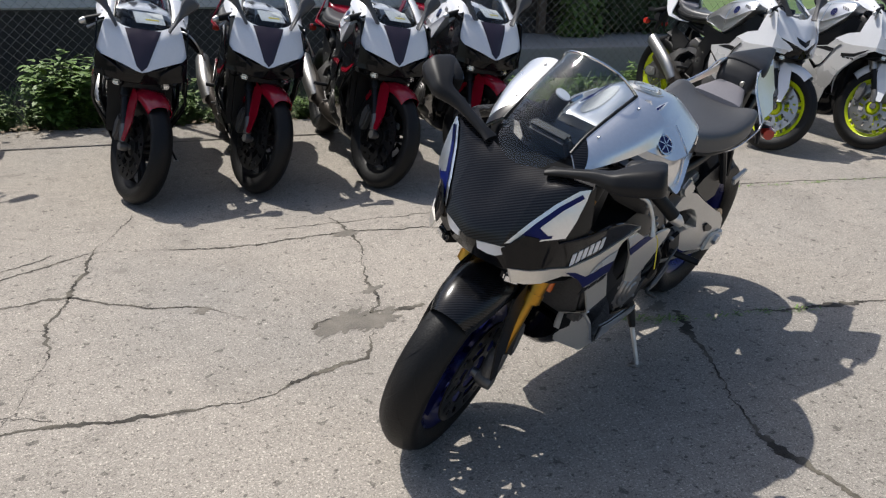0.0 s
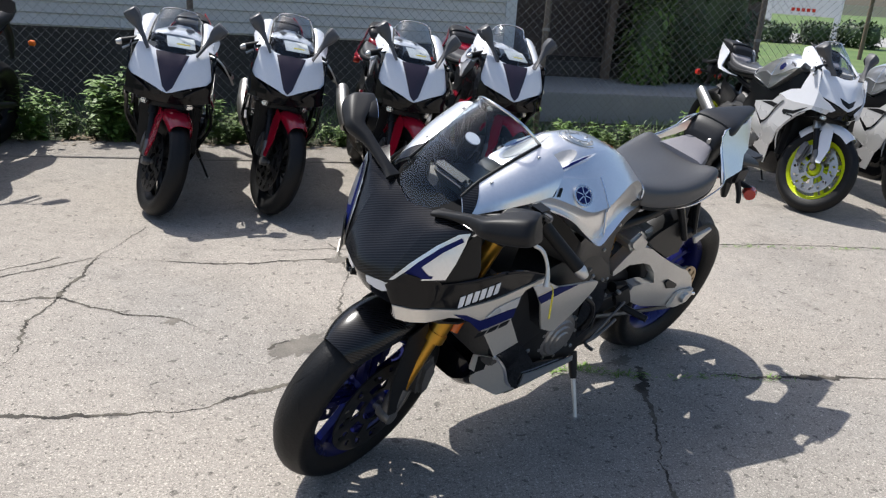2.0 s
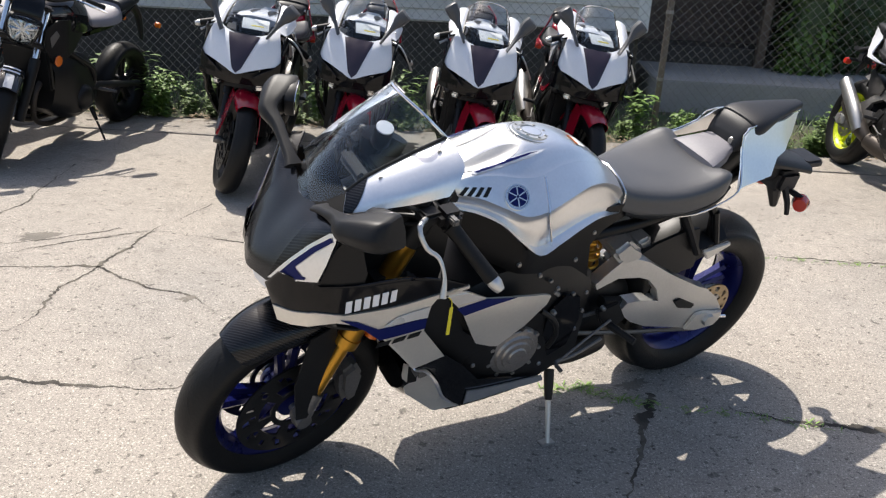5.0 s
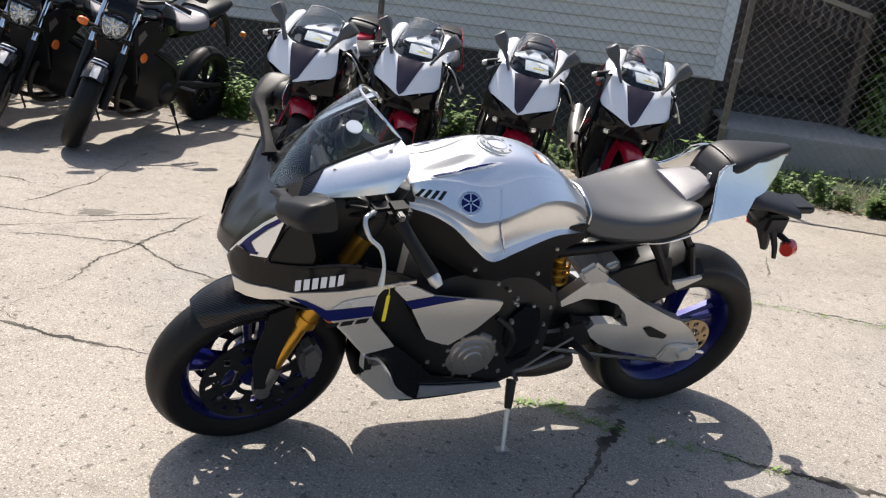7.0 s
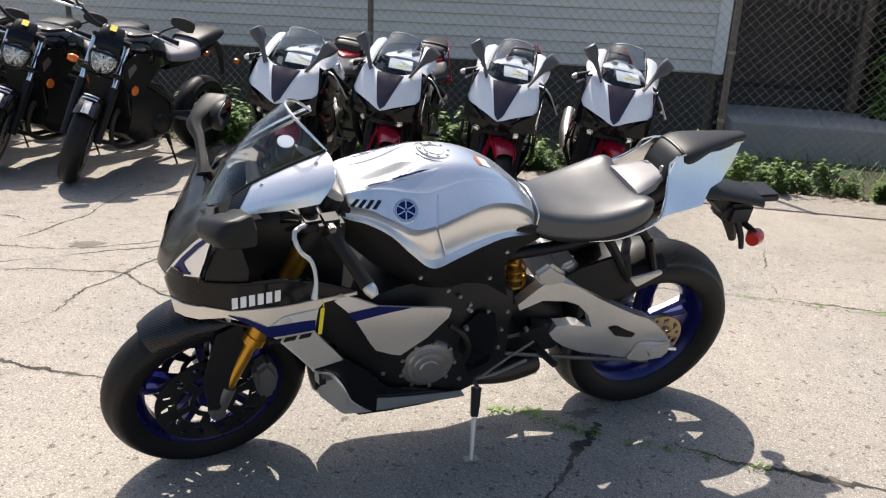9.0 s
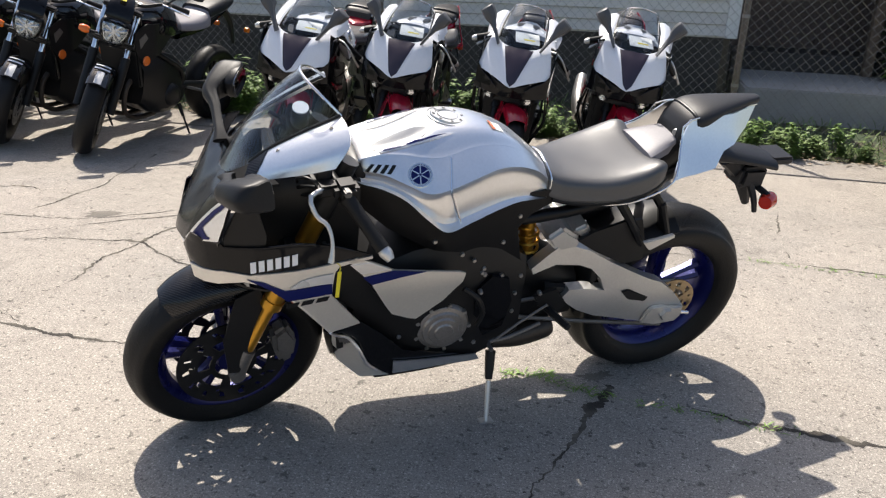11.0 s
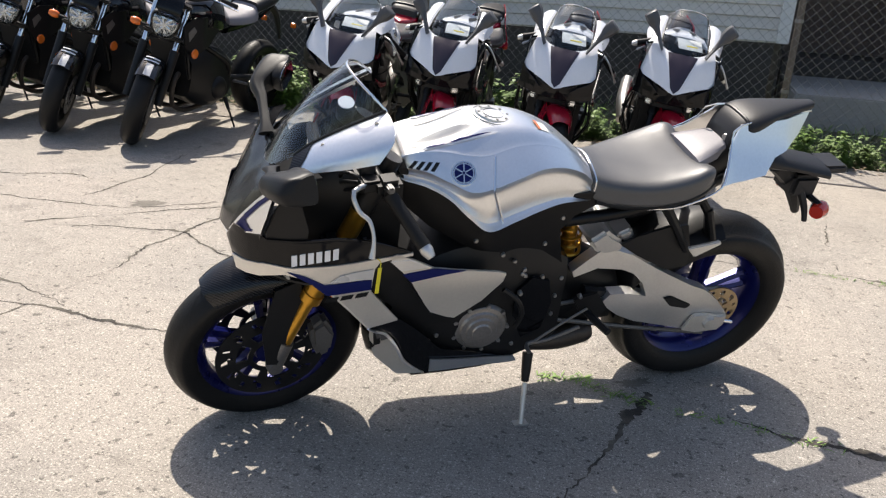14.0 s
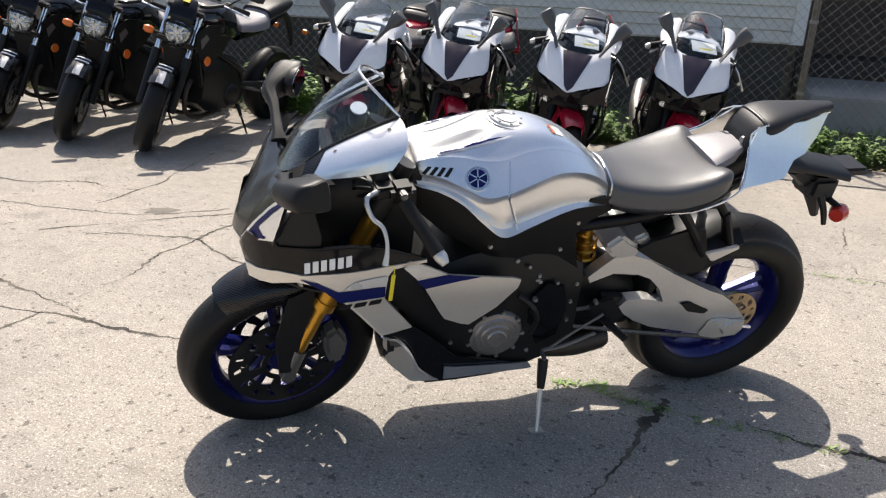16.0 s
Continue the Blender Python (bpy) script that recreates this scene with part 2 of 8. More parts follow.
def sheet(grid, thick=0.003, nu=4, nv=4, mirror=False):
    """Smooth surface through a control grid; mirror: each row runs from the middle plane outwards and is reflected."""
    if mirror:
        grid = [[Vector((p[0], -p[1], p[2])) for p in r[:0:-1]] + [Vector(p) for p in r] for r in grid]
    g = fine_grid(grid, nu, nv)
    bm = bmesh.new()
    V = [[bm.verts.new(p) for p in r] for r in g]
    for i in range(len(V) - 1):
        for j in range(len(V[0]) - 1):
            bm.faces.new((V[i][j], V[i][j + 1], V[i + 1][j + 1], V[i + 1][j]))
    bmesh.ops.recalc_face_normals(bm, faces=bm.faces)
    if thick:
        bmesh.ops.solidify(bm, geom=bm.faces[:], thickness=thick)
    return bm


def loft(sections, nu=4, nv=3, closed=True):
    """Closed skin through rings of points."""
    rows = []
    for s in sections:
        P = [Vector(p) for p in s]
        n = len(P)
        r = []
        for i in range(n):
            a, b, c, d = P[i - 1], P[i], P[(i + 1) % n], P[(i + 2) % n]
            for k in range(nv):
                t = k / nv
                r.append(0.5 * ((2 * b) + (c - a) * t + (2 * a - 5 * b + 4 * c - d) * t * t + (3 * b - a - 3 * c + d) * t ** 3))
        rows.append(r)
    cols = [spline([r[j] for r in rows], nu) for j in range(len(rows[0]))]
    bm = bmesh.new()
    V = [[bm.verts.new(c[i]) for c in cols] for i in range(len(cols[0]))]
    n = len(V[0])
    for i in range(len(V) - 1):
        for j in range(n):
            bm.faces.new((V[i][j], V[i][(j + 1) % n], V[i + 1][(j + 1) % n], V[i + 1][j]))
    if closed:
        bm.faces.new(V[0][::-1])
        bm.faces.new(V[-1])
    return bm


def body(sections, nu=4, nv=3):
    """Loft along x of half sections (y, z) from low to high, reflected to both sides."""
    return loft([[(x, -y, z) for y, z in h] + [(x, y, z) for y, z in h[::-1]] for x, h in sections], nu, nv)


def tube(pts, radii, seg=10, n=3, caps=True):
    P = spline(pts, n) if len(pts) > 2 else [Vector(p) for p in pts]
    if not isinstance(radii, (list, tuple)):
        radii = [radii] * len(pts)
    R = [v.x for v in spline([(r, 0, 0) for r in radii], n)] if len(pts) > 2 else radii
    bm = bmesh.new()
    rings = []
    side = None
    for i, p in enumerate(P):
        d = (P[min(i + 1, len(P) - 1)] - P[max(i - 1, 0)]).normalized()
        if side is None:
            side = d.orthogonal().normalized()
        side = (side - d * side.dot(d)).normalized()
        up = d.cross(side)
        rings.append([bm.verts.new(p + R[i] * (side * math.cos(a) + up * math.sin(a))) for a in (2 * math.pi * k / seg for k in range(seg))])
    for a, b in zip(rings, rings[1:]):
        for k in range(seg):
            bm.faces.new((a[k], a[(k + 1) % seg], b[(k + 1) % seg], b[k]))
    if caps:
        bm.faces.new(rings[0][::-1])
        bm.faces.new(rings[-1])
    return bm


def lathe(profile, seg=48, centre=(0, 0, 0), closed=False):
    """Turn a profile of (radius, y) about the y axis."""
    bm = bmesh.new()
    rings = []
    for k in range(seg):
        a = 2 * math.pi * k / seg
        rings.append([bm.verts.new((centre[0] + r * math.cos(a), centre[1] + y, centre[2] + r * math.sin(a))) for r, y in profile])
    m = len(profile)
    for k in range(seg):
        a, b = rings[k], rings[(k + 1) % seg]
        for j in range(m if closed else m - 1):
            bm.faces.new((a[j], a[(j + 1) % m], b[(j + 1) % m], b[j]))
    bmesh.ops.remove_doubles(bm, verts=bm.verts, dist=1e-6)
    return bm


def plate(outline, y0, y1, bevel=0.004):
    """Flat plate with an outline in x, z between two y."""
    bm = bmesh.new()
    f = bm.faces.new([bm.verts.new((x, y0, z)) for x, z in outline])
    g = bmesh.ops.extrude_face_region(bm, geom=[f])
    for v in g["geom"]:
        if isinstance(v, bmesh.types.BMVert):
            v.co.y = y1
    bmesh.ops.recalc_face_normals(bm, faces=bm.faces)
    if bevel:
        bmesh.ops.bevel(bm, geom=bm.edges[:], offset=bevel, segments=2, affect="EDGES", clamp_overlap=True)
    return bm


def skin(outline, depth, side, thick=0.004, lift=0.0, cuts=3, round_=0):
    """Panel with an outline in x, z, laid on the body whose half width is depth(x, z)."""
    if round_:
        pts = [(x, 0, z) for x, z in outline]
        outline = [(v.x, v.z) for v in spline(pts + pts[:1], round_)[:-1]]
    bm = bmesh.new()
    bm.faces.new([bm.verts.new((x, 0, z)) for x, z in outline])
    if cuts:
        xs, zs = [x for x, _ in outline], [z for _, z in outline]
        for lo, hi, nor in ((min(xs), max(xs), Vector((1, 0, 0))), (min(zs), max(zs), Vector((0, 0, 1)))):
            q = math.ceil((lo + 0.004) / 0.03) * 0.03
            while q < hi - 0.004:
                bmesh.ops.bisect_plane(bm, geom=bm.verts[:] + bm.edges[:] + bm.faces[:], plane_co=nor * q, plane_no=nor)
                q += 0.03
    bmesh.ops.triangulate(bm, faces=[f for f in bm.faces if len(f.verts) > 4])
    for v in bm.verts:
        v.co.y = side * (depth(v.co.x, v.co.z) + lift)
    for f in bm.faces:
        f.normal_update()
        if f.normal.y * side < 0:
            f.normal_flip()
    g = bmesh.ops.extrude_face_region(bm, geom=bm.faces[:])
    for v in g["geom"]:
        if isinstance(v, bmesh.types.BMVert):
            v.co.y -= side * thick
    return bm


def drape(outline, tree, axis, sign, lift=0.002, thick=0.0, cuts=3, step=0.02):
    """Shape laid on a surface along an axis: outline in x, z for the y axis, in x, y for the z axis."""
    bm = bmesh.new()
    bm.faces.new([bm.verts.new((a, 0, b) if axis == "y" else (a, b, 0)) for a, b in outline])
    bmesh.ops.triangulate(bm, faces=bm.faces[:])
    for _ in range(cuts):
        long = [e for e in bm.edges if e.calc_length() > step]
        if long:
            bmesh.ops.subdivide_edges(bm, edges=long, cuts=1)
            bmesh.ops.triangulate(bm, faces=bm.faces[:])
    way = Vector((0, -sign, 0)) if axis == "y" else Vector((0, 0, -sign))
    for v in bm.verts:
        hit, nor, _, _ = tree.ray_cast(v.co - way * 2, way)
        if hit:
            if nor.dot(way) > 0:
                nor = -nor
            v.co = hit + nor * lift
    if thick:
        g = bmesh.ops.extrude_face_region(bm, geom=bm.faces[:])
        for v in g["geom"]:
            if isinstance(v, bmesh.types.BMVert):
                v.co += way * thick
    return bm


def block(x0, x1, y0, y1, z0, z1, bevel=0.006, seg=2):
    bm = bmesh.new()
    bmesh.ops.create_cube(bm, size=1, matrix=Matrix.LocRotScale(((x0 + x1) / 2, (y0 + y1) / 2, (z0 + z1) / 2), None, (x1 - x0, y1 - y0, z1 - z0)))
    if bevel:
        bmesh.ops.bevel(bm, geom=bm.edges[:], offset=bevel, segments=seg, affect="EDGES", clamp_overlap=True)
    return bm


def join(*bms):
    a = bms[0]
    for b in bms[1:]:
        me = bpy.data.meshes.new("tmp")
        b.to_mesh(me)
        b.free()
        a.from_mesh(me)
        bpy.data.meshes.remove(me)
    return a


def turned(bm, m):
    bmesh.ops.transform(bm, matrix=m, verts=bm.verts)
    return bm


def lerp_table(x, table):
    for (a, fa), (b, fb) in zip(table, table[1:]):
        if x <= b:
            t = min(1, max(0, (x - a) / (b - a)))
            return fa + (fb - fa) * t
    return table[-1][1]

# ---------------------------------------------------------------- motorcycles


def tyre_mesh(r, w, rim):
    h = w / 2
    prof = [(rim - 0.004, -h * 0.70), (rim + 0.012, -h * 0.86), (rim + (r - rim) * 0.45, -h), (rim + (r - rim) * 0.66, -h * 0.93), (r - h * 0.30, -h * 0.74), (r - h * 0.10, -h * 0.44), (r, 0)]
    prof += [(a, -b) for a, b in prof[-2::-1]]
    P = [(v.x, v.y) for v in spline([(a, b, 0) for a, b in prof], 3)]
    return lathe(P, 72)


def tread_mesh(r, w, n=14):
    """Slanting tread grooves, as slim sunk strips."""
    h = w / 2
    bm = bmesh.new()
    for k in range(n):
        for s in (-1, 1):
            a0 = 2 * math.pi * (k + (0.5 if s > 0 else 0)) / n
            prev = None
            for i in range(5):
                t = i / 4
                y = s * h * (0.12 + 0.66 * t)
                rr = r - h * 0.10 * (abs(y) / (h * 0.44)) ** 2 if abs(y) < h * 0.44 else r - h * (0.10 + 0.20 * (abs(y) / h - 0.44) / 0.30)
                a = a0 + 0.30 * t - 0.05 * t * t
                wd = 0.011 * math.sin(math.pi * (0.12 + 0.8 * t))
                q = [bm.verts.new(((rr + 0.0012) * math.cos(a + e), y, (rr + 0.0012) * math.sin(a + e))) for e in (-wd, wd)]
                if prev:
                    bm.faces.new((prev[0], prev[1], q[1], q[0]))
                prev = q
    return bm


def rim_mesh(R, w, hub, n=5):
    h = w / 2
    prof = [(R, -h), (R + 0.008, -h - 0.004), (R + 0.008, -h + 0.008), (R - 0.008, -h * 0.7), (R - 0.020, -h * 0.3), (R - 0.020, h * 0.3), (R - 0.008, h * 0.7), (R + 0.008, h - 0.008), (R + 0.008, h + 0.004), (R, h), (R - 0.016, h * 0.75), (R - 0.030, h * 0.3), (R - 0.030, -h * 0.3), (R - 0.016, -h * 0.75)]
    bm = lathe(prof, 60, closed=True)
    spokes = [lathe([(0.012, -0.06), (hub, -0.055), (hub + 0.012, -0.02), (hub + 0.012, 0.02), (hub, 0.055), (0.012, 0.06)], 28, closed=True)]
    for k in range(n):
        for s in (-0.13, 0.13):
            a = 2 * math.pi * k / n + math.pi / 2
            p0 = Vector((hub * math.cos(a + s * 2.2), 0, hub * math.sin(a + s * 2.2)))
            p1 = Vector(((R - 0.022) * math.cos(a + s), 0, (R - 0.022) * math.sin(a + s)))
            d = (p1 - p0).normalized()
            c = Vector((-d.z, 0, d.x))
            ring = []
            for p, wd, th in ((p0, 0.012, 0.020), (p0.lerp(p1, 0.5), 0.010, 0.016), (p1, 0.013, 0.018)):
                ring.append([p + c * wd - Vector((0, th * 0.6, 0)), p + c * wd + Vector((0, th * 0.6, 0)), p + Vector((0, th, 0)), p - c * wd + Vector((0, th * 0.6, 0)), p - c * wd - Vector((0, th * 0.6, 0)), p - Vector((0, th, 0))])
            spokes.append(loft(ring, 2, 1))
    return bm, spokes


def disc_mesh(r0, r1, th=0.005, holes=30):
    """Brake disc with round drillings, on a spidered carrier."""
    bm = bmesh.new()
    rows = [r0 * 0.50, r0 * 0.64, r0 - 0.004, r0 + 0.004, r0 + (r1 - r0) * 0.35, r0 + (r1 - r0) * 0.7, r1]
    seg = holes * 2
    V = [[bm.verts.new((r * math.cos(2 * math.pi * k / seg + 0.04 * i), 0, r * math.sin(2 * math.pi * k / seg + 0.04 * i))) for k in range(seg)] for i, r in enumerate(rows)]
    for i in range(6):
        for k in range(seg):
            if i == 1 and k % 10 > 2 or i == 4 and k % 4 == 0 or i == 3 and k % 6 == 3:
                continue
            bm.faces.new((V[i][k], V[i][(k + 1) % seg], V[i + 1][(k + 1) % seg], V[i + 1][k]))
    bmesh.ops.recalc_face_normals(bm, faces=bm.faces)
    bmesh.ops.solidify(bm, geom=bm.faces[:], thickness=th)
    return bm


def wheel(bike, name, centre, r, w, steer, rim_mat, discs, tread=True, R=0.203, label="", edge=None):
    m = steer @ Matrix.Translation(centre)
    hoop, spokes = rim_mesh(R, w * 0.68, 0.038)
    rim = part(name, hoop, rim_mat, bike, label, m)
    for k, sp in enumerate(spokes):
        part("hub" if k == 0 else "spoke", sp, rim_mat, rim)
    part("tyre", tyre_mesh(r, w, R), M_RUBBER, rim)
    if tread:
        tagged(part("tread", tread_mesh(r, w), M_MATTE, rim), kind="stuff")
    for y, r1, dm in discs:
        part("brake_disc", disc_mesh(r1 * 0.66, r1), dm, rim, "", Matrix.Translation((0, y, 0)))
    if edge:
        for y in (-w * 0.34, w * 0.34):
            part("rim_edge", lathe([(R + 0.002, y - 0.003), (R + 0.010, y - 0.003), (R + 0.010, y + 0.003), (R + 0.002, y + 0.003)], 48, closed=True), edge, rim, "bright rim edge")
    return rim


def fairing_depth(x, z):
    w = lerp_table(x, [(-0.78, 0.06), (-0.757, 0.112), (-0.743, 0.145), (-0.72, 0.192), (-0.69, 0.232), (-0.60, 0.240), (-0.40, 0.240), (-0.2, 0.232), (0.0, 0.210), (0.2, 0.18)])
    w += 0.08 * min(0.09, max(-0.09, 0.57 - z))
    w -= 0.115 * max(0, 0.46 - z) / 0.26 + 0.04 * max(0, z - 0.80)
    return w


AXIS = (Vector((-0.40, 0, 0.86)), Vector((-math.sin(radians(24)), 0, -math.cos(radians(24)))))


def steering(deg):
    p, d = AXIS
    return Matrix.Translation(p) @ Matrix.Rotation(radians(deg), 4, -d) @ Matrix.Translation(-p)


BAR = [(-0.470, 0.105, 0.890), (-0.485, 0.175, 0.893), (-0.460, 0.322, 0.818)]


def sport_bike(m, steer_deg, look_, label, group=""):
    """Fully faired sports motorcycle: nose towards -x, wheels on z = 0."""
    bike = empty("motorcycle", m, label, "motorcycle", group)
    S = steering(steer_deg)
    c = look_
    # wheels
    fw = wheel(bike, "front_wheel", (-0.688, 0, 0.282), 0.281, 0.116, S, c["rim"], [(-0.062, 0.16, c["disc"]), (0.062, 0.16, c["disc"])], False, label=c["rim_label"], edge=c["rim_edge"])
    rw = wheel(bike, "rear_wheel", (0.672, 0, 0.306), 0.305, 0.186, Matrix(), c["rim"], [(0.085, 0.11, M_STEEL), (-0.085, 0.095, M_STEEL)], False, label=c["rim_label"])
    # fork
    p, d = AXIS
    for s in (-1, 1):
        y = 0.098 * s
        off = Vector((-0.042, 0, 0.004))
        top = p - d * 0.05 + off * 0.8 + Vector((0, y, 0))
        low = p + d * 0.60 + off + Vector((0, y, 0))
        leg = part("fork_leg", tube([top.lerp(low, 0.16), top.lerp(low, 0.665)], [0.026, 0.026], 16), c["fork"], bike, c["fork_label"], S)
        part("fork_cap", tube([top, top.lerp(low, 0.17)], [0.027, 0.027], 16), M_MATTE, leg)
        part("fork_slider", tube([top.lerp(low, 0.64), top.lerp(low, 0.90)], [0.0205, 0.0205], 14), M_MATTE, leg)
        part("fork_clamp", tube([top.lerp(low, 0.625), top.lerp(low, 0.66)], [0.0295, 0.0295], 16), c["fork"], leg)
        foot = join(tube([top.lerp(low, 0.88), top.lerp(low, 0.94), low + Vector((0.012, 0, -0.01))], [0.023, 0.025, 0.022], 14),
                    turned(lathe([(0.0, -0.022), (0.02, -0.022), (0.024, 0), (0.02, 0.022), (0, 0.022)], 16), Matrix.Translation((-0.688, y, 0.283))))
        part("fork_foot", foot, M_DARKM, leg, "dark cast fork foot")
        cal = join(plate([(-0.60, 0.40), (-0.56, 0.43), (-0.53, 0.37), (-0.535, 0.29), (-0.57, 0.275), (-0.59, 0.33)], s * 0.05, s * 0.105, 0.012))
        part("brake_caliper", cal, M_DARKM, bike, "", S)
    part("front_axle", tube([(-0.688, -0.115, 0.283), (-0.688, 0.115, 0.283)], [0.013, 0.013], 12), M_STEEL, bike, "", S)
    part("triple_clamp", join(block(-0.475, -0.37, -0.125, 0.125, 0.85, 0.875, 0.01), block(-0.55, -0.45, -0.125, 0.125, 0.66, 0.69, 0.01)), M_MATTE, bike, "", S)
    # front fender: arch over the tyre, with side blades
    cx, cz = -0.688, 0.282
    arch = []
    for a, wd, rr in ((122, 0.058, 0.306), (112, 0.068, 0.309), (100, 0.074, 0.311), (86, 0.076, 0.310), (70, 0.074, 0.308), (54, 0.066, 0.303), (40, 0.058, 0.299)):
        a = radians(a)
        o = Vector((math.cos(a), 0, math.sin(a)))
        arch.append([Vector((cx, 0, cz)) + o * rr, Vector((cx, wd * 0.6, cz)) + o * (rr - 0.006), Vector((cx, wd, cz)) + o * (rr - 0.030), Vector((cx, wd * 1.06, cz)) + o * (rr - 0.062)])
    fender = part("front_fender", sheet(arch, 0.003, 3, 3, True), c["fender"], bike, c["fender_label"], S)
    for s in (-1, 1):
        blade = skin([(-0.70, 0.555), (-0.632, 0.575), (-0.628, 0.50), (-0.668, 0.38), (-0.695, 0.315), (-0.728, 0.318), (-0.740, 0.42)], lambda x, z: 0.084 + 0.030 * max(0, (0.55 - z) / 0.2), s, 0.005)
        part("fender_blade", blade, c["blade"], fender)
    # bars
    for s in (-1, 1):
        b = [(x, y * s, z) for x, y, z in BAR]
        bar = part("handlebar", tube(b, 0.012, 12), M_MATTE, bike, "", S)
        q0, q1 = Vector(b[1]).lerp(Vector(b[2]), 0.15), Vector(b[2])
        part("grip", tube([q0, q0.lerp(q1, 0.08), q0.lerp(q1, 0.5), q1], [0.021, 0.0175, 0.0165, 0.0175], 14), M_RUBBER, bar)
        e = (q1 - q0).normalized()
        part("bar_end", tube([q1, q1 + e * 0.012, q1 + e * 0.030], [0.015, 0.016, 0.010], 12), M_ALU, bar, "silver bar end weight")
        part("switch_box", turned(block(-0.03, 0.03, -0.028, 0.028, -0.022, 0.022, 0.012), Matrix.Translation(Vector(b[1]) + Vector((0.01, 0, 0)))), M_MATTE, bar)
        k = 0.0 if s < 0 else 0.10
        lv = [(-0.500 + k * 0.2, 0.160 * s, 0.888), (-0.550 + k, 0.185 * s, 0.890), (-0.576 + k, 0.225 * s, 0.866), (-0.582 + k, 0.275 * s, 0.820), (-0.574 + k, 0.312 * s, 0.787)]
        part("lever", tube(lv, [0.007, 0.006, 0.0055, 0.005, 0.008], 10), M_ALU, bar, "bare aluminium hand lever")
        part("reservoir", turned(lathe([(0, -0.02), (0.018, -0.02), (0.02, 0), (0.018, 0.02), (0, 0.02)], 16), Matrix.Translation((-0.455, 0.13 * s, 0.90)) @ Matrix.Rotation(radians(90), 4, "X")), M_PLAST, bar)
    # nose and screen
    lip = [[(-0.735, 0, 0.620), (-0.728, 0.07, 0.622), (-0.715, 0.13, 0.628), (-0.690, 0.190, 0.640)],
           [(-0.755, 0, 0.650), (-0.744, 0.07, 0.655), (-0.720, 0.13, 0.668), (-0.690, 0.200, 0.695)],
           [(-0.772, 0, 0.684), (-0.758, 0.07, 0.692), (-0.731, 0.13, 0.713), (-0.682, 0.222, 0.752)]]
    nose = [[(-0.776, 0, 0.682), (-0.762, 0.07, 0.690), (-0.735, 0.13, 0.712), (-0.705, 0.19, 0.736), (-0.682, 0.225, 0.752)],
            [(-0.764, 0, 0.720), (-0.748, 0.075, 0.730), (-0.719, 0.138, 0.755), (-0.690, 0.197, 0.783), (-0.668, 0.230, 0.800)],
            [(-0.722, 0, 0.775), (-0.712, 0.08, 0.787), (-0.694, 0.14, 0.808), (-0.672, 0.20, 0.832), (-0.654, 0.232, 0.845)],
            [(-0.690, 0, 0.816), (-0.682, 0.08, 0.829), (-0.671, 0.14, 0.848), (-0.655, 0.198, 0.868), (-0.642, 0.229, 0.880)],
            [(-0.662, 0, 0.848), (-0.650, 0.08, 0.860), (-0.630, 0.135, 0.880), (-0.607, 0.185, 0.898), (-0.598, 0.212, 0.897)]]
    if "nose_grid" in c:
        nose = c["nose_grid"]
    else:
        keel = ((-0.757, 0.098, 0.696), (-0.741, 0.103, 0.738), (-0.711, 0.110, 0.793), (-0.683, 0.116, 0.834), (-0.644, 0.118, 0.868))
        creased = []
        for r, k in zip(nose, keel):
            a, k, o = Vector(r[0]), Vector(k), Vector(r[4])
            creased.append([a, a.lerp(k, 0.5) + Vector((-0.002, 0, 0)), a.lerp(k, 0.94), k, k.lerp(o, 0.06), k.lerp(o, 0.5) + Vector((-0.003, 0, 0.002)), o])
        nose = creased
    part("nose_lip", sheet(lip, 0.004, 4, 4, True), M_BLACK, bike)
    cowl = part("nose_cowl", sheet(nose, 0.004, 5, 2, True), c["nose"], bike, c["nose_label"], None, 11)
    cloud = np.array([tuple(v) for r in fine_grid(nose, 8, 8) for v in r])

    def on_nose(outline, lift=0.003, cuts=3):
        """Flat shape given in y, z, laid on the nose."""
        bm = bmesh.new()
        bm.faces.new([bm.verts.new((0, y, z)) for y, z in outline])
        bmesh.ops.triangulate(bm, faces=bm.faces[:])
        for _ in range(cuts):
            bmesh.ops.subdivide_edges(bm, edges=[e for e in bm.edges if e.calc_length() > 0.014], cuts=1)
            bmesh.ops.triangulate(bm, faces=bm.faces[:])
        for v in bm.verts:
            d2 = (cloud[:, 1] - abs(v.co.y)) ** 2 + (cloud[:, 2] - v.co.z) ** 2
            k = np.argsort(d2)[:5]
            w = 1 / (d2[k] + 1e-7)
            v.co.x = float((cloud[k, 0] * w).sum() / w.sum()) - lift
            v.co.y *= 1 + lift * 3
            v.co.z += lift * 0.4
        return bm
    if c["centre"]:
        part("centre_panel", on_nose([(-0.088, 0.868), (0.088, 0.868), (0.026, 0.706), (0.0, 0.684), (-0.026, 0.706)]), c["centre"], cowl, "dark tapering centre panel")
    if c.get("slot"):
        part("nose_slot", on_nose([(-0.075, 0.752), (0.0, 0.728), (0.075, 0.752), (0.05, 0.715), (0.0, 0.694), (-0.05, 0.715)]), M_MATTE, cowl, "black nose slot")
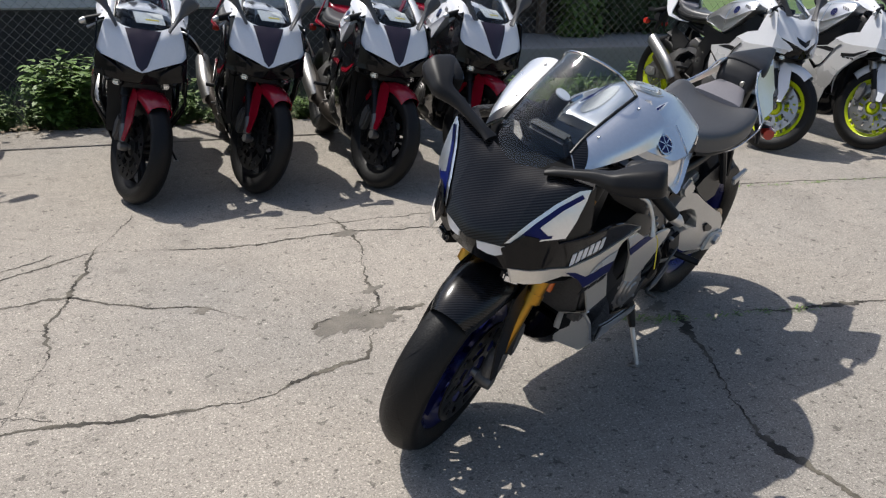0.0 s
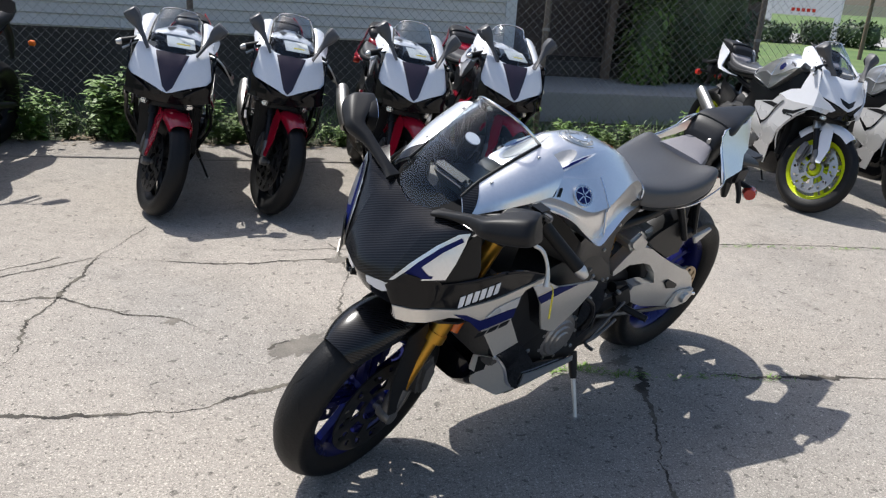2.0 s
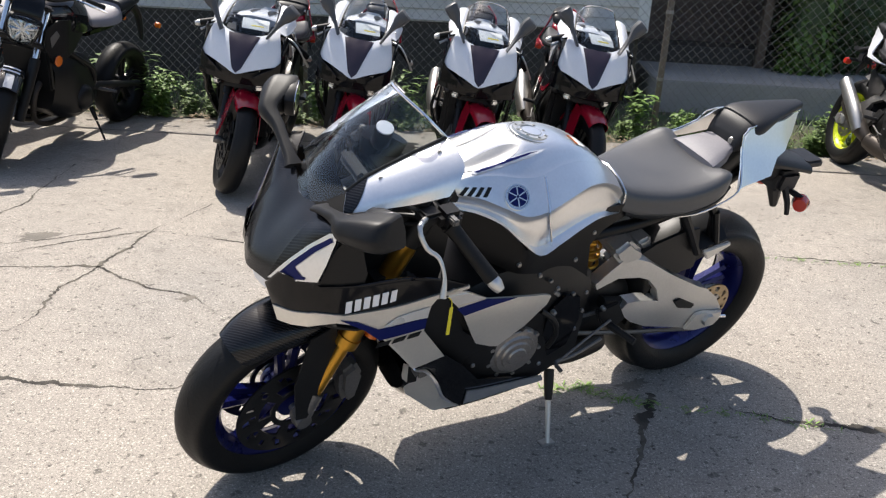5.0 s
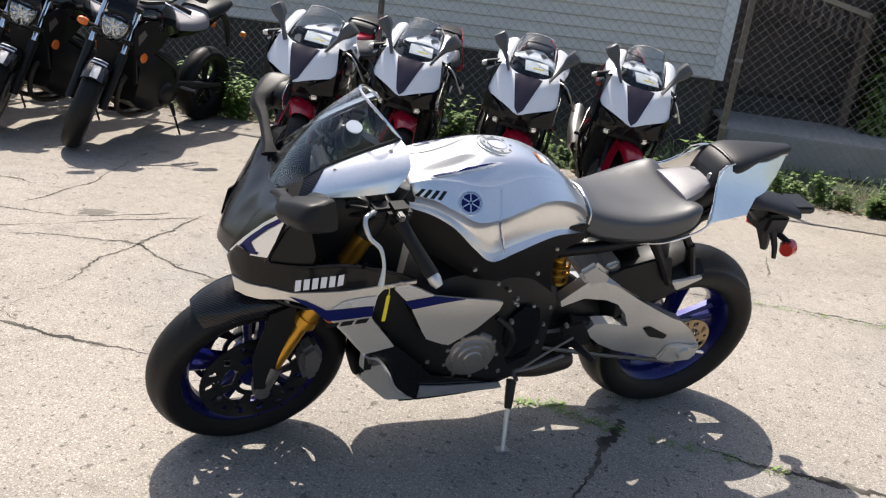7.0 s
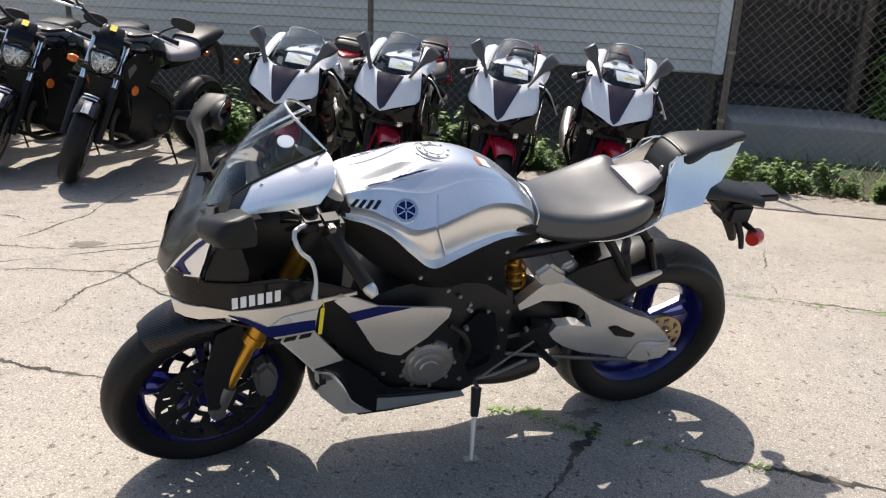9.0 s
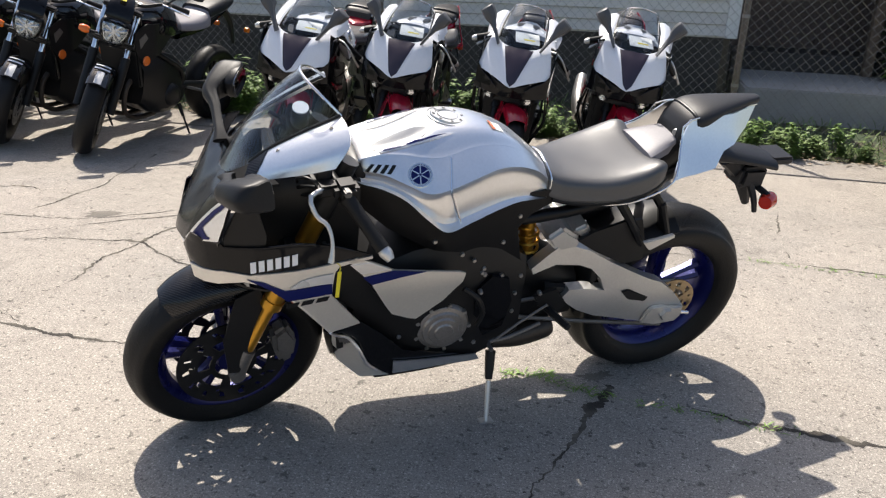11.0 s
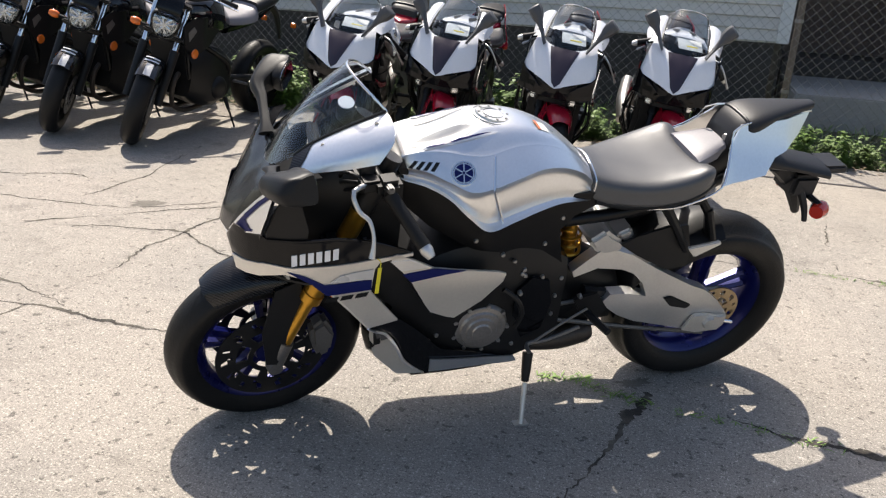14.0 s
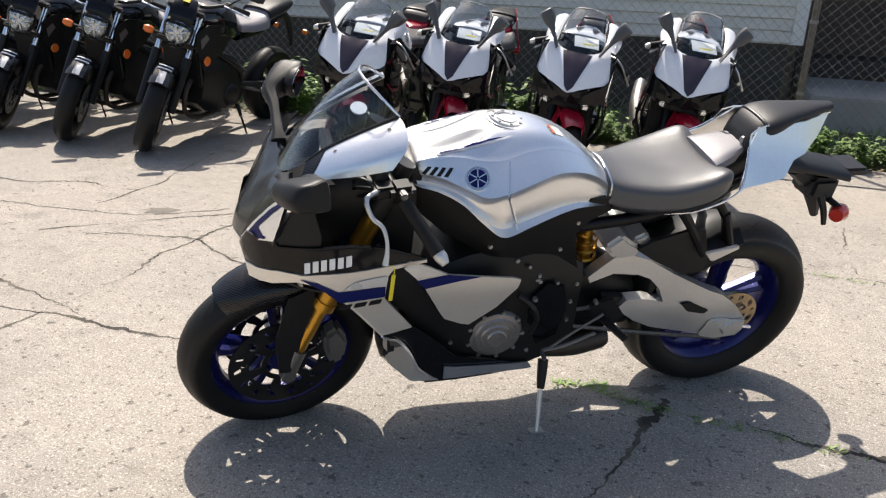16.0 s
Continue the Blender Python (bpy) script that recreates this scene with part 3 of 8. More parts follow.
    for s in (-1, 1):
        if c["decal"]:
            ck = part("cheek_decal", on_nose([(y * s, z) for y, z in ((0.104, 0.706), (0.135, 0.765), (0.170, 0.820), (0.205, 0.862), (0.228, 0.874), (0.230, 0.850), (0.230, 0.800), (0.224, 0.757), (0.165, 0.730))]), c["decal"], cowl, "silver nose decal")
            part("chevron", on_nose([(y * s, z) for y, z in ((0.122, 0.717), (0.150, 0.770), (0.182, 0.820), (0.215, 0.858), (0.224, 0.852), (0.194, 0.815), (0.166, 0.768), (0.150, 0.738), (0.196, 0.755), (0.196, 0.748), (0.150, 0.728))], 0.0045), M_BLUE, ck, "dark blue chevron stripe")
        lamp = part("headlight", turned(block(-0.028, 0.022, -0.028, 0.028, -0.018, 0.018, 0.01), Matrix.Translation((-0.690, 0.11 * s, 0.612)) @ Matrix.Rotation(radians(-28 * s), 4, "Z")), M_MATTE, bike)
        part("lamp_lens", turned(block(-0.031, -0.012, -0.021, 0.021, -0.012, 0.012, 0.006), Matrix.Translation((-0.690, 0.11 * s, 0.612)) @ Matrix.Rotation(radians(-28 * s), 4, "Z")), M_LENS, lamp, "clear small projector headlight")
        strip = [[(-0.769, 0.030 * s, 0.682), (-0.764, 0.034 * s, 0.663)], [(-0.757, 0.080 * s, 0.692), (-0.748, 0.082 * s, 0.660)], [(-0.737, 0.125 * s, 0.708), (-0.732, 0.122 * s, 0.690)]]
        part("position_light", sheet(strip, 0.004, 3, 3), c["drl"], lamp, "pale position light strip")
    screen = [[(-0.664, 0, 0.846), (-0.652, 0.07, 0.856), (-0.630, 0.125, 0.878), (-0.605, 0.168, 0.900)],
              [(-0.612, 0, 0.930), (-0.600, 0.07, 0.934), (-0.575, 0.125, 0.938), (-0.540, 0.166, 0.942)],
              [(-0.548, 0, 1.012), (-0.536, 0.066, 1.010), (-0.508, 0.12, 1.000), (-0.470, 0.160, 0.982)],
              [(-0.468, 0, 1.078), (-0.458, 0.06, 1.072), (-0.430, 0.11, 1.052), (-0.395, 0.150, 1.018)]]
    inner = [Vector(r[3]) + Vector((0.002, -0.026, -0.003)) for r in screen]
    screen = [[r[0], r[1], tuple(Vector(r[2]).lerp(Vector(r[1]), 0.25)), tuple(q)] for r, q in zip(screen, inner)]
    part("windscreen", sheet(screen, 0.003, 5, 5, True), c["screen"], bike, c["screen_label"])
    edge = [Vector(q) for q in screen[3]]
    rim_line = [Vector((q.x, -q.y, q.z)) for q in edge[:0:-1]] + edge
    part("screen_edge", tube([q + Vector((0.002, 0, 0)) for q in rim_line], 0.0035, 8), M_CHROME, bike, "bright rolled edge of the screen")
    part("dash_tray", sheet([[(-0.64, 0, 0.835), (-0.60, 0.13, 0.85)], [(-0.60, 0, 0.846), (-0.575, 0.14, 0.868)], [(-0.565, 0, 0.852), (-0.54, 0.14, 0.872)]], 0.006, 3, 3, True), M_MATTE, bike)
    dash = part("dashboard", turned(block(-0.02, 0.02, -0.075, 0.075, -0.05, 0.05, 0.012), Matrix.Translation((-0.53, 0, 0.885)) @ Matrix.Rotation(radians(-38), 4, "Y") @ Matrix.Scale(0.8, 4)), M_PLAST, bike)
    part("display", turned(block(0.0205, 0.023, -0.06, 0.06, -0.034, 0.034, 0.002), Matrix.Translation((-0.53, 0, 0.885)) @ Matrix.Rotation(radians(-38), 4, "Y") @ Matrix.Scale(0.8, 4)), M_BLACK, dash)
    for s in (-1, 1):
        side_panel = [[(-0.603, 0.171 * s, 0.900), (-0.600, 0.195 * s, 0.898), (-0.598, 0.214 * s, 0.892)],
                      [(-0.540, 0.170 * s, 0.943), (-0.535, 0.203 * s, 0.925), (-0.535, 0.222 * s, 0.896)],
                      [(-0.470, 0.163 * s, 0.984), (-0.462, 0.206 * s, 0.965), (-0.475, 0.231 * s, 0.915)],
                      [(-0.393, 0.152 * s, 1.020), (-0.388, 0.200 * s, 1.003), (-0.425, 0.235 * s, 0.936)]]
        for r, q in zip(side_panel, inner):
            ridge = Vector(r[0]) + Vector((0, -0.004 * s, 0.004))
            r[0:1] = [(q.x, (q.y + 0.001) * s, q.z + 0.001), tuple(ridge)]
        part("screen_gasket", tube([Vector((q.x, q.y * s, q.z + 0.002)) for q in inner], 0.004, 8), M_MATTE, bike)
        sp = part("screen_side_panel", sheet(side_panel, 0.004, 4, 4), c["side"], bike, c["side_label"])
        for bx, bz, by in ((-0.545, 0.925, 0.202), (-0.43, 0.985, 0.204)):
            part("screw", turned(lathe([(0, -0.002), (0.005, -0.002), (0.004, 0.002), (0, 0.003)], 10), Matrix.Translation((bx, by * s, bz))), M_STEEL, sp)
        # mirror: arm sweeping out from the nose into a tall housing
        out, rise = c["mirror"]
        n2 = math.hypot(out, rise)
        py, pz = -rise / n2, out / n2

        def ring(f, x, a, b):
            y0, z0 = 0.128 + out * f, 0.872 + rise * (f + 0.25 * f * (1 - f))
            b = b * (1 + 0.2 * min(1, max(0, (f - 0.45) / 0.2)))
            prof = ((1, 1), (1, 0.2), (1, -1), (0.2, -1), (-0.75, -0.72), (-1, -0.15), (-0.96, 0.25), (-0.55, 0.88), (0.1, 1.0))
            return [(x + a * u, (y0 + py * b * v) * s, z0 + pz * b * v) for u, v in prof]
        arm = loft([ring(0.0, -0.680, 0.026, 0.007), ring(0.10, -0.672, 0.022, 0.009), ring(0.26, -0.656, 0.017, 0.011), ring(0.42, -0.640, 0.016, 0.015), ring(0.54, -0.630, 0.021, 0.020), ring(0.64, -0.620, 0.029, 0.027), ring(0.80, -0.616, 0.036, 0.032), ring(0.96, -0.611, 0.033, 0.031), ring(1.0, -0.604, 0.024, 0.026)], 2, 1)
        mir = part("mirror", arm, M_SHELLR, bike, "black plastic rear-view mirror", None, 28)

        def face(x, q):
            ring_ = []
            for k in range(12):
                t = 2 * math.pi * k / 12
                f = 0.80 + 0.20 * q * math.copysign(abs(math.cos(t)) ** 0.6, math.cos(t))
                b = 0.036 * q * math.copysign(abs(math.sin(t)) ** 0.6, math.sin(t))
                ring_.append((x, (0.128 + out * f + py * b) * s, 0.872 + rise * (f + 0.25 * f * (1 - f)) + pz * b))
            return ring_
        part("mirror_rim", loft([face(-0.602, 0.92), face(-0.590, 1.0), face(-0.577, 1.0)], 2, 1), M_SHELL, mir)
        glass = loft([face(-0.580, 0.90), face(-0.5745, 0.90)], 1, 1)
        part("mirror_glass", glass, M_MIRROR, mir, "mirror glass")
    # upper fairing, band, lower fairing
    FD = fairing_depth
    for s in (-1, 1):
        up = [(-0.762, 0.672), (-0.742, 0.702), (-0.712, 0.730), (-0.686, 0.765), (-0.669, 0.812), (-0.649, 0.878), (-0.606, 0.890), (-0.561, 0.864), (-0.536, 0.803), (-0.521, 0.752), (-0.425, 0.735), (-0.323, 0.690), (-0.431, 0.668), (-0.495, 0.663), (-0.621, 0.667), (-0.69, 0.668), (-0.752, 0.655)]
        ufair = part("upper_fairing", skin(up, FD, s, 0.006), c["upper"], bike, c["upper_label"])
        band = [(-0.750, 0.664), (-0.69, 0.669), (-0.621, 0.668), (-0.495, 0.664), (-0.431, 0.669), (-0.323, 0.686), (-0.345, 0.668), (-0.405, 0.652), (-0.424, 0.632), (-0.427, 0.571), (-0.36, 0.501), (-0.453, 0.479), (-0.54, 0.572), (-0.585, 0.606), (-0.63, 0.626), (-0.683, 0.646), (-0.742, 0.636)]
        bnd = part("side_fairing", skin(band, FD, s, 0.006, 0.004), c["band"], bike, c["band_label"])
        part("fairing_stripe", skin([(-0.647, 0.652), (-0.531, 0.610), (-0.426, 0.602), (-0.427, 0.580), (-0.540, 0.589), (-0.613, 0.628)], FD, s, 0.002, 0.0065), c["stripe"], bnd, "dark stripe on the fairing")
        part("model_mark", join(*[skin([(-0.540 + 0.036 * k, 0.580 + 0.001 * k), (-0.512 + 0.036 * k, 0.581 + 0.001 * k), (-0.517 + 0.036 * k, 0.570 + 0.001 * k), (-0.545 + 0.036 * k, 0.569 + 0.001 * k)], FD, s, 0.0015, 0.0062, 0) for k in range(3)]), M_MATTE, bnd, "dark model mark as plain bars")
        duct = [(-0.43, 0.66), (-0.36, 0.655), (-0.285, 0.515), (-0.215, 0.46), (-0.08, 0.55), (-0.10, 0.42), (-0.235, 0.36), (-0.37, 0.37), (-0.36, 0.50), (-0.44, 0.58)]
        part("air_duct", skin(duct, lambda x, z: FD(x, z) - c["duct_depth"], s, 0.01), c["duct"], bike)
        rear = [(-0.393, 0.664), (-0.327, 0.679), (-0.275, 0.636), (-0.18, 0.622), (-0.075, 0.606), (-0.088, 0.570), (-0.232, 0.492), (-0.262, 0.500), (-0.287, 0.528), (-0.332, 0.607)]
        rp = part("rear_side_panel", skin(rear, FD, s, 0.006, 0.004), c["band"], bike, c["band_label"])
        part("panel_stripe", skin([(-0.350, 0.622), (-0.275, 0.630), (-0.194, 0.619), (-0.16, 0.612), (-0.325, 0.598)], FD, s, 0.002, 0.0065), c["stripe"], rp)
        low = [(-0.448, 0.478), (-0.358, 0.499), (-0.28, 0.42), (-0.22, 0.35), (-0.02, 0.275), (0.03, 0.235), (-0.10, 0.22), (-0.29, 0.218), (-0.325, 0.285), (-0.352, 0.345), (-0.395, 0.385)]
        lf = part("lower_fairing", skin(low, FD, s, 0.006), c["lower"], bike)
        part("edge_trim", tube([(-0.63, s * (FD(-0.63, 0.62) - 0.010), 0.622), (-0.54, s * (FD(-0.54, 0.57) - 0.010), 0.568), (-0.453, s * (FD(-0.453, 0.48) - 0.010), 0.476), (-0.415, s * (FD(-0.415, 0.40) - 0.018), 0.40), (-0.400, s * (FD(-0.40, 0.33) - 0.035), 0.33)], [0.006, 0.007, 0.007, 0.006, 0.004], 8), c["lower_edge"], lf)
        # frame spar
        fr = [(-0.42, 0.83), (-0.35, 0.86), (-0.30, 0.79), (-0.13, 0.69), (0.02, 0.715), (0.15, 0.745), (0.17, 0.70), (0.10, 0.66), (0.165, 0.56), (0.155, 0.42), (0.10, 0.33), (0.04, 0.25), (-0.01, 0.26), (0.0, 0.36), (0.02, 0.50), (-0.03, 0.58), (-0.18, 0.63), (-0.32, 0.665), (-0.42, 0.75)]
        part("frame_spar", skin(fr, lambda x, z: lerp_table(x, [(-0.42, 0.09), (-0.3, 0.155), (-0.1, 0.172), (0.05, 0.155), (0.2, 0.125)]) - 0.05 * max(0, 0.45 - z), s, 0.035, 0, 3), M_FRAMEB, bike, "black beam frame")
        for bx, bz in ((-0.03, 0.60), (0.06, 0.54), (0.11, 0.47), (0.06, 0.37)):
            part("frame_bolt", turned(lathe([(0, -0.004), (0.005, -0.004), (0.006, 0.0), (0.006, 0.004), (0, 0.004)], 8), Matrix.Translation((bx, s * 0.163, bz))), M_STEEL, bike)
        part("foot_peg", join(tube([(0.22, s * 0.14, 0.40), (0.25, s * 0.235, 0.40)], [0.012, 0.011], 8), plate([(0.17, 0.45), (0.24, 0.47), (0.29, 0.40), (0.25, 0.36), (0.20, 0.40)], s * 0.128, s * 0.142, 0.004)), M_MATTE, bike)
        part("control_pedal", tube([(0.20, s * 0.16, 0.36), (0.10, s * 0.175, 0.335), (0.04, s * 0.18, 0.33), (0.035, s * 0.215, 0.33)], 0.006, 8), M_DARKM, bike)
    part("airbox", body([(-0.62, [(0.05, 0.63), (0.07, 0.66), (0.07, 0.78), (0.04, 0.83)]), (-0.50, [(0.06, 0.60), (0.085, 0.64), (0.085, 0.80), (0.05, 0.86)]), (-0.34, [(0.07, 0.60), (0.10, 0.66), (0.10, 0.82), (0.06, 0.88)])], 3, 2), M_MATTE, bike)
    part("front_shroud", join(block(-0.70, -0.40, -0.16, 0.16, 0.585, 0.70, 0.03), block(-0.47, -0.38, -0.17, 0.17, 0.28, 0.66, 0.03)), M_MATTE, bike)
    # radiator, engine, belly
    part("radiator", turned(block(-0.02, 0.02, -0.17, 0.17, -0.15, 0.15, 0.01), Matrix.Translation((-0.40, 0, 0.52)) @ Matrix.Rotation(radians(-12), 4, "Y")), M_DARKM, bike)
    part("inner_cowl", sheet([[(-0.72, 0, 0.625), (-0.70, 0.13, 0.625)], [(-0.60, 0, 0.60), (-0.58, 0.18, 0.60)], [(-0.45, 0, 0.62), (-0.44, 0.19, 0.63)]], 0.006, 3, 3, True), M_MATTE, bike)
    part("engine_block", body([(-0.34, [(0.10, 0.27), (0.14, 0.34), (0.15, 0.48), (0.12, 0.56)]), (-0.20, [(0.13, 0.22), (0.165, 0.32), (0.165, 0.50), (0.13, 0.64)]), (0.0, [(0.13, 0.23), (0.155, 0.32), (0.14, 0.48), (0.11, 0.64)]), (0.15, [(0.10, 0.28), (0.12, 0.36), (0.11, 0.45), (0.09, 0.56)])], 3, 2), M_MATTE, bike)
    for s in (-1, 1):
        prof = [(0.0, 0.034), (0.03, 0.034), (0.034, 0.030), (0.050, 0.029), (0.054, 0.024), (0.068, 0.023), (0.073, 0.017), (0.086, 0.015), (0.094, 0.004), (0.096, -0.03)]
        cov = part("engine_cover", turned(lathe([(r * 0.84, y * s) for r, y in prof], 36), Matrix.Translation((-0.105, s * 0.165, 0.365))), M_DARKM, bike, "ribbed cast engine cover")
        for k in range(9):
            a = 2 * math.pi * k / 9
            part("cover_bolt", turned(lathe([(0, 0), (0.006, 0), (0.006, 0.012 * s), (0, 0.012 * s)], 8), Matrix.Translation((-0.105 + 0.078 * math.cos(a), s * 0.170, 0.365 + 0.078 * math.sin(a)))), M_STEEL, cov)
    part("belly_pan", body([(-0.40, [(0.02, 0.21), (0.07, 0.22), (0.12, 0.29), (0.10, 0.34)]), (-0.34, [(0.05, 0.165), (0.10, 0.19), (0.145, 0.28), (0.12, 0.33)]), (-0.15, [(0.05, 0.155), (0.11, 0.18), (0.14, 0.24), (0.12, 0.28)]), (0.04, [(0.05, 0.18), (0.10, 0.20), (0.12, 0.23), (0.10, 0.25)])], 3, 2), M_BLACK, bike)
    part("exhaust", join(tube([(0.0, 0.06, 0.22), (0.14, 0.10, 0.24), (0.24, 0.14, 0.26)], [0.05, 0.06, 0.05], 16), tube([(0.06, -0.105, 0.258), (0.16, -0.105, 0.272), (0.265, -0.10, 0.285)], [0.022, 0.036, 0.034], 14), tube([(0.24, 0.15, 0.27), (0.34, 0.19, 0.33), (0.50, 0.21, 0.42), (0.56, 0.215, 0.45)], [0.04, 0.058, 0.06, 0.05], 18)), c["exhaust"], bike)
    # tank
    tank_rows = []
    for x, wb, zb, wc, zc, wr, zr, wt, zt in ((-0.368, 0.152, 0.866, 0.166, 0.884, 0.128, 0.915, 0.05, 0.932), (-0.335, 0.165, 0.828, 0.184, 0.868, 0.136, 0.930, 0.05, 0.950),
                                              (-0.24, 0.160, 0.762, 0.196, 0.826, 0.140, 0.930, 0.055, 0.956), (-0.130, 0.146, 0.700, 0.190, 0.792, 0.138, 0.918, 0.055, 0.950),
                                              (-0.03, 0.130, 0.718, 0.172, 0.812, 0.118, 0.898, 0.05, 0.926), (0.07, 0.114, 0.740, 0.142, 0.800, 0.096, 0.862, 0.04, 0.888),
                                              (0.145, 0.106, 0.753, 0.120, 0.782, 0.080, 0.828, 0.03, 0.848), (0.172, 0.10, 0.760, 0.110, 0.780, 0.074, 0.816, 0.03, 0.830)):
        a, b2 = Vector((wc, zc)), Vector((wr, zr))
        cut = lerp_table(x, [(-0.36, 0.6), (-0.30, 1.0), (-0.12, 0.9), (-0.02, 0.35), (0.1, 0.1)])
        tank_rows.append((x, [(wb, zb + 0.004), (wb + (wc - wb) * (0.5 + 0.25 * cut), zb + 0.012 * cut + 0.008), (wc - 0.012 + 0.003 * cut, zb + (zc - zb) * 0.5), (wc - 0.004, zc - 0.010), (wc, zc), tuple(a.lerp(b2, 0.08)), tuple(a.lerp(b2, 0.5) + Vector((0.005, 0.003))), tuple(a.lerp(b2, 0.92)), tuple(b2), (wr - 0.014, zr + 0.006), (wt, zt)]))
    tank_bm = body(tank_rows, 4, 3)
    bmesh.ops.triangulate(tank_bm, faces=tank_bm.faces[:])
    skin_of_tank = BVHTree.FromBMesh(tank_bm)
    tank = part("fuel_tank", tank_bm, c["tank"], bike, c["tank_label"], None, 24)
    for s in (-1, 1):
        seam = []
        for x, h in tank_rows:
            if abs(x + 0.130) < 1e-6:
                seam = [(x + 0.022 * (1 - (z - 0.70) / 0.22), s * (y + 0.0006), z) for y, z in h[:9]]
        part("tank_seam", tube(seam, 0.0022, 6, 2), M_CHROME, tank, "raised weld seam")
    cap_m = Matrix.Translation((-0.085, 0, 0.948)) @ Matrix.Rotation(radians(7), 4, "Y")
    part("filler_cap", turned(lathe([(0, 0.010), (0.018, 0.010), (0.020, 0.006), (0.030, 0.006), (0.032, 0.012), (0.044, 0.012), (0.047, 0.004), (0.058, 0.004), (0.060, 0.0), (0.060, -0.02)], 36), cap_m @ Matrix.Rotation(radians(90), 4, "X")), M_ALU, tank, "round bolted aluminium filler cap")
    for s in (-1, 1):
        scoop = [(-0.350 + 0.095 * (1 - math.cos(t)), s * (0.052 + 0.026 * math.sin(t))) for t in (2 * math.pi * k / 28 for k in range(28))]
        part("tank_groove", drape(scoop, skin_of_tank, "z", 1, 0.0014, 0, 4, 0.012), c["groove"], tank, "shallow oval recess")
        part("groove_lip", tube([v + Vector((0, 0, 0.001)) for v in [skin_of_tank.ray_cast(Vector((x, y, 2)), Vector((0, 0, -1)))[0] for x, y in scoop] + [skin_of_tank.ray_cast(Vector((*scoop[0], 2)), Vector((0, 0, -1)))[0]]], 0.0022, 6, 1, False), c["tank"], tank)
        if c["stripe_top"]:
            part("tank_stripe", drape([(-0.335, s * 0.122), (-0.105, s * 0.100), (-0.16, s * 0.113), (-0.325, s * 0.134)], skin_of_tank, "z", 1, 0.0016, 0, 4, 0.012), M_WHITE, tank, "white and blue stripe on the tank shoulder")
            part("tank_stripe_line", drape([(-0.325, s * 0.126), (-0.13, s * 0.1035), (-0.17, s * 0.109), (-0.318, s * 0.131)], skin_of_tank, "z", 1, 0.0026, 0, 4, 0.012), M_BLUE, tank)
    for s in (-1, 1):
        hit, nor, _, _ = skin_of_tank.ray_cast(Vector((-0.210, s * 2, 0.862)), Vector((0, -s, 0)))
        nor = nor if nor.y * s > 0 else -nor
        T = Matrix.Translation(hit + nor * 0.0025) @ Vector((0, s, 0)).rotation_difference(nor).to_matrix().to_4x4()
        em = part("tank_emblem", turned(lathe([(0, 0.004), (0.025, 0.004), (0.026, 0.0055), (0.030, 0.0055), (0.031, 0.0), (0.031, -0.006)], 32) if s > 0 else lathe([(0, -0.004), (0.025, -0.004), (0.026, -0.0055), (0.030, -0.0055), (0.031, 0.0), (0.031, 0.006)], 32), T), M_CHROME, tank, "round badge with a dark field")
        part("emblem_field", turned(lathe([(0, 0.0058 * s), (0.0260, 0.0058 * s), (0.0260, 0.003 * s)], 24), T), M_BLUE, em)
        st = [turned(block(0.003, 0.023, s * 0.0062 - 0.0008, s * 0.0062 + 0.0008, -0.0015, 0.0015, 0), T @ Matrix.Rotation(radians(90 + 60 * k), 4, "Y")) for k in range(6)]
        part("emblem_rays", join(*st), M_CHROME, em)
        for k in range(4):
            x0 = -0.338 + 0.017 * k
            v = drape([(x0, 0.876 + 0.003 * k), (x0 + 0.009, 0.877 + 0.003 * k), (x0 + 0.026, 0.899 + 0.003 * k), (x0 + 0.017, 0.898 + 0.003 * k)], skin_of_tank, "y", s, 0.0020, 0, 3, 0.006)
            part("tank_vent", v, M_MATTE, tank)
    # seats and tail
    part("seat_trim", tube([(0.150, -0.120, 0.765), (0.160, -0.118, 0.790), (0.172, -0.085, 0.820), (0.180, 0, 0.836), (0.172, 0.085, 0.820), (0.160, 0.118, 0.790), (0.150, 0.120, 0.765)], 0.003, 8, 4), c["tail_lip"], bike, "thin bright trim between tank and seat")
    part("rider_seat", body([(0.155, [(0.105, 0.765), (0.116, 0.795), (0.098, 0.815), (0.05, 0.826)]), (0.23, [(0.125, 0.752), (0.142, 0.785), (0.122, 0.815), (0.05, 0.822)]), (0.33, [(0.135, 0.742), (0.164, 0.785), (0.148, 0.822), (0.05, 0.828)]), (0.43, [(0.13, 0.752), (0.164, 0.80), (0.146, 0.842), (0.05, 0.838)]), (0.485, [(0.118, 0.775), (0.150, 0.82), (0.132, 0.862), (0.05, 0.842)]), (0.505, [(0.11, 0.785), (0.140, 0.825), (0.125, 0.858), (0.05, 0.838)])], 4, 4), M_SEAT, bike, "black vinyl rider seat")
    for s in (-1, 1):
        part("seat_edge", tube([(0.17, 0.122 * s, 0.772), (0.25, 0.150 * s, 0.768), (0.36, 0.168 * s, 0.772), (0.45, 0.160 * s, 0.790), (0.508, 0.145 * s, 0.812)], [0.010, 0.016, 0.018, 0.018, 0.010], 8, 4), M_MATTE, bike)
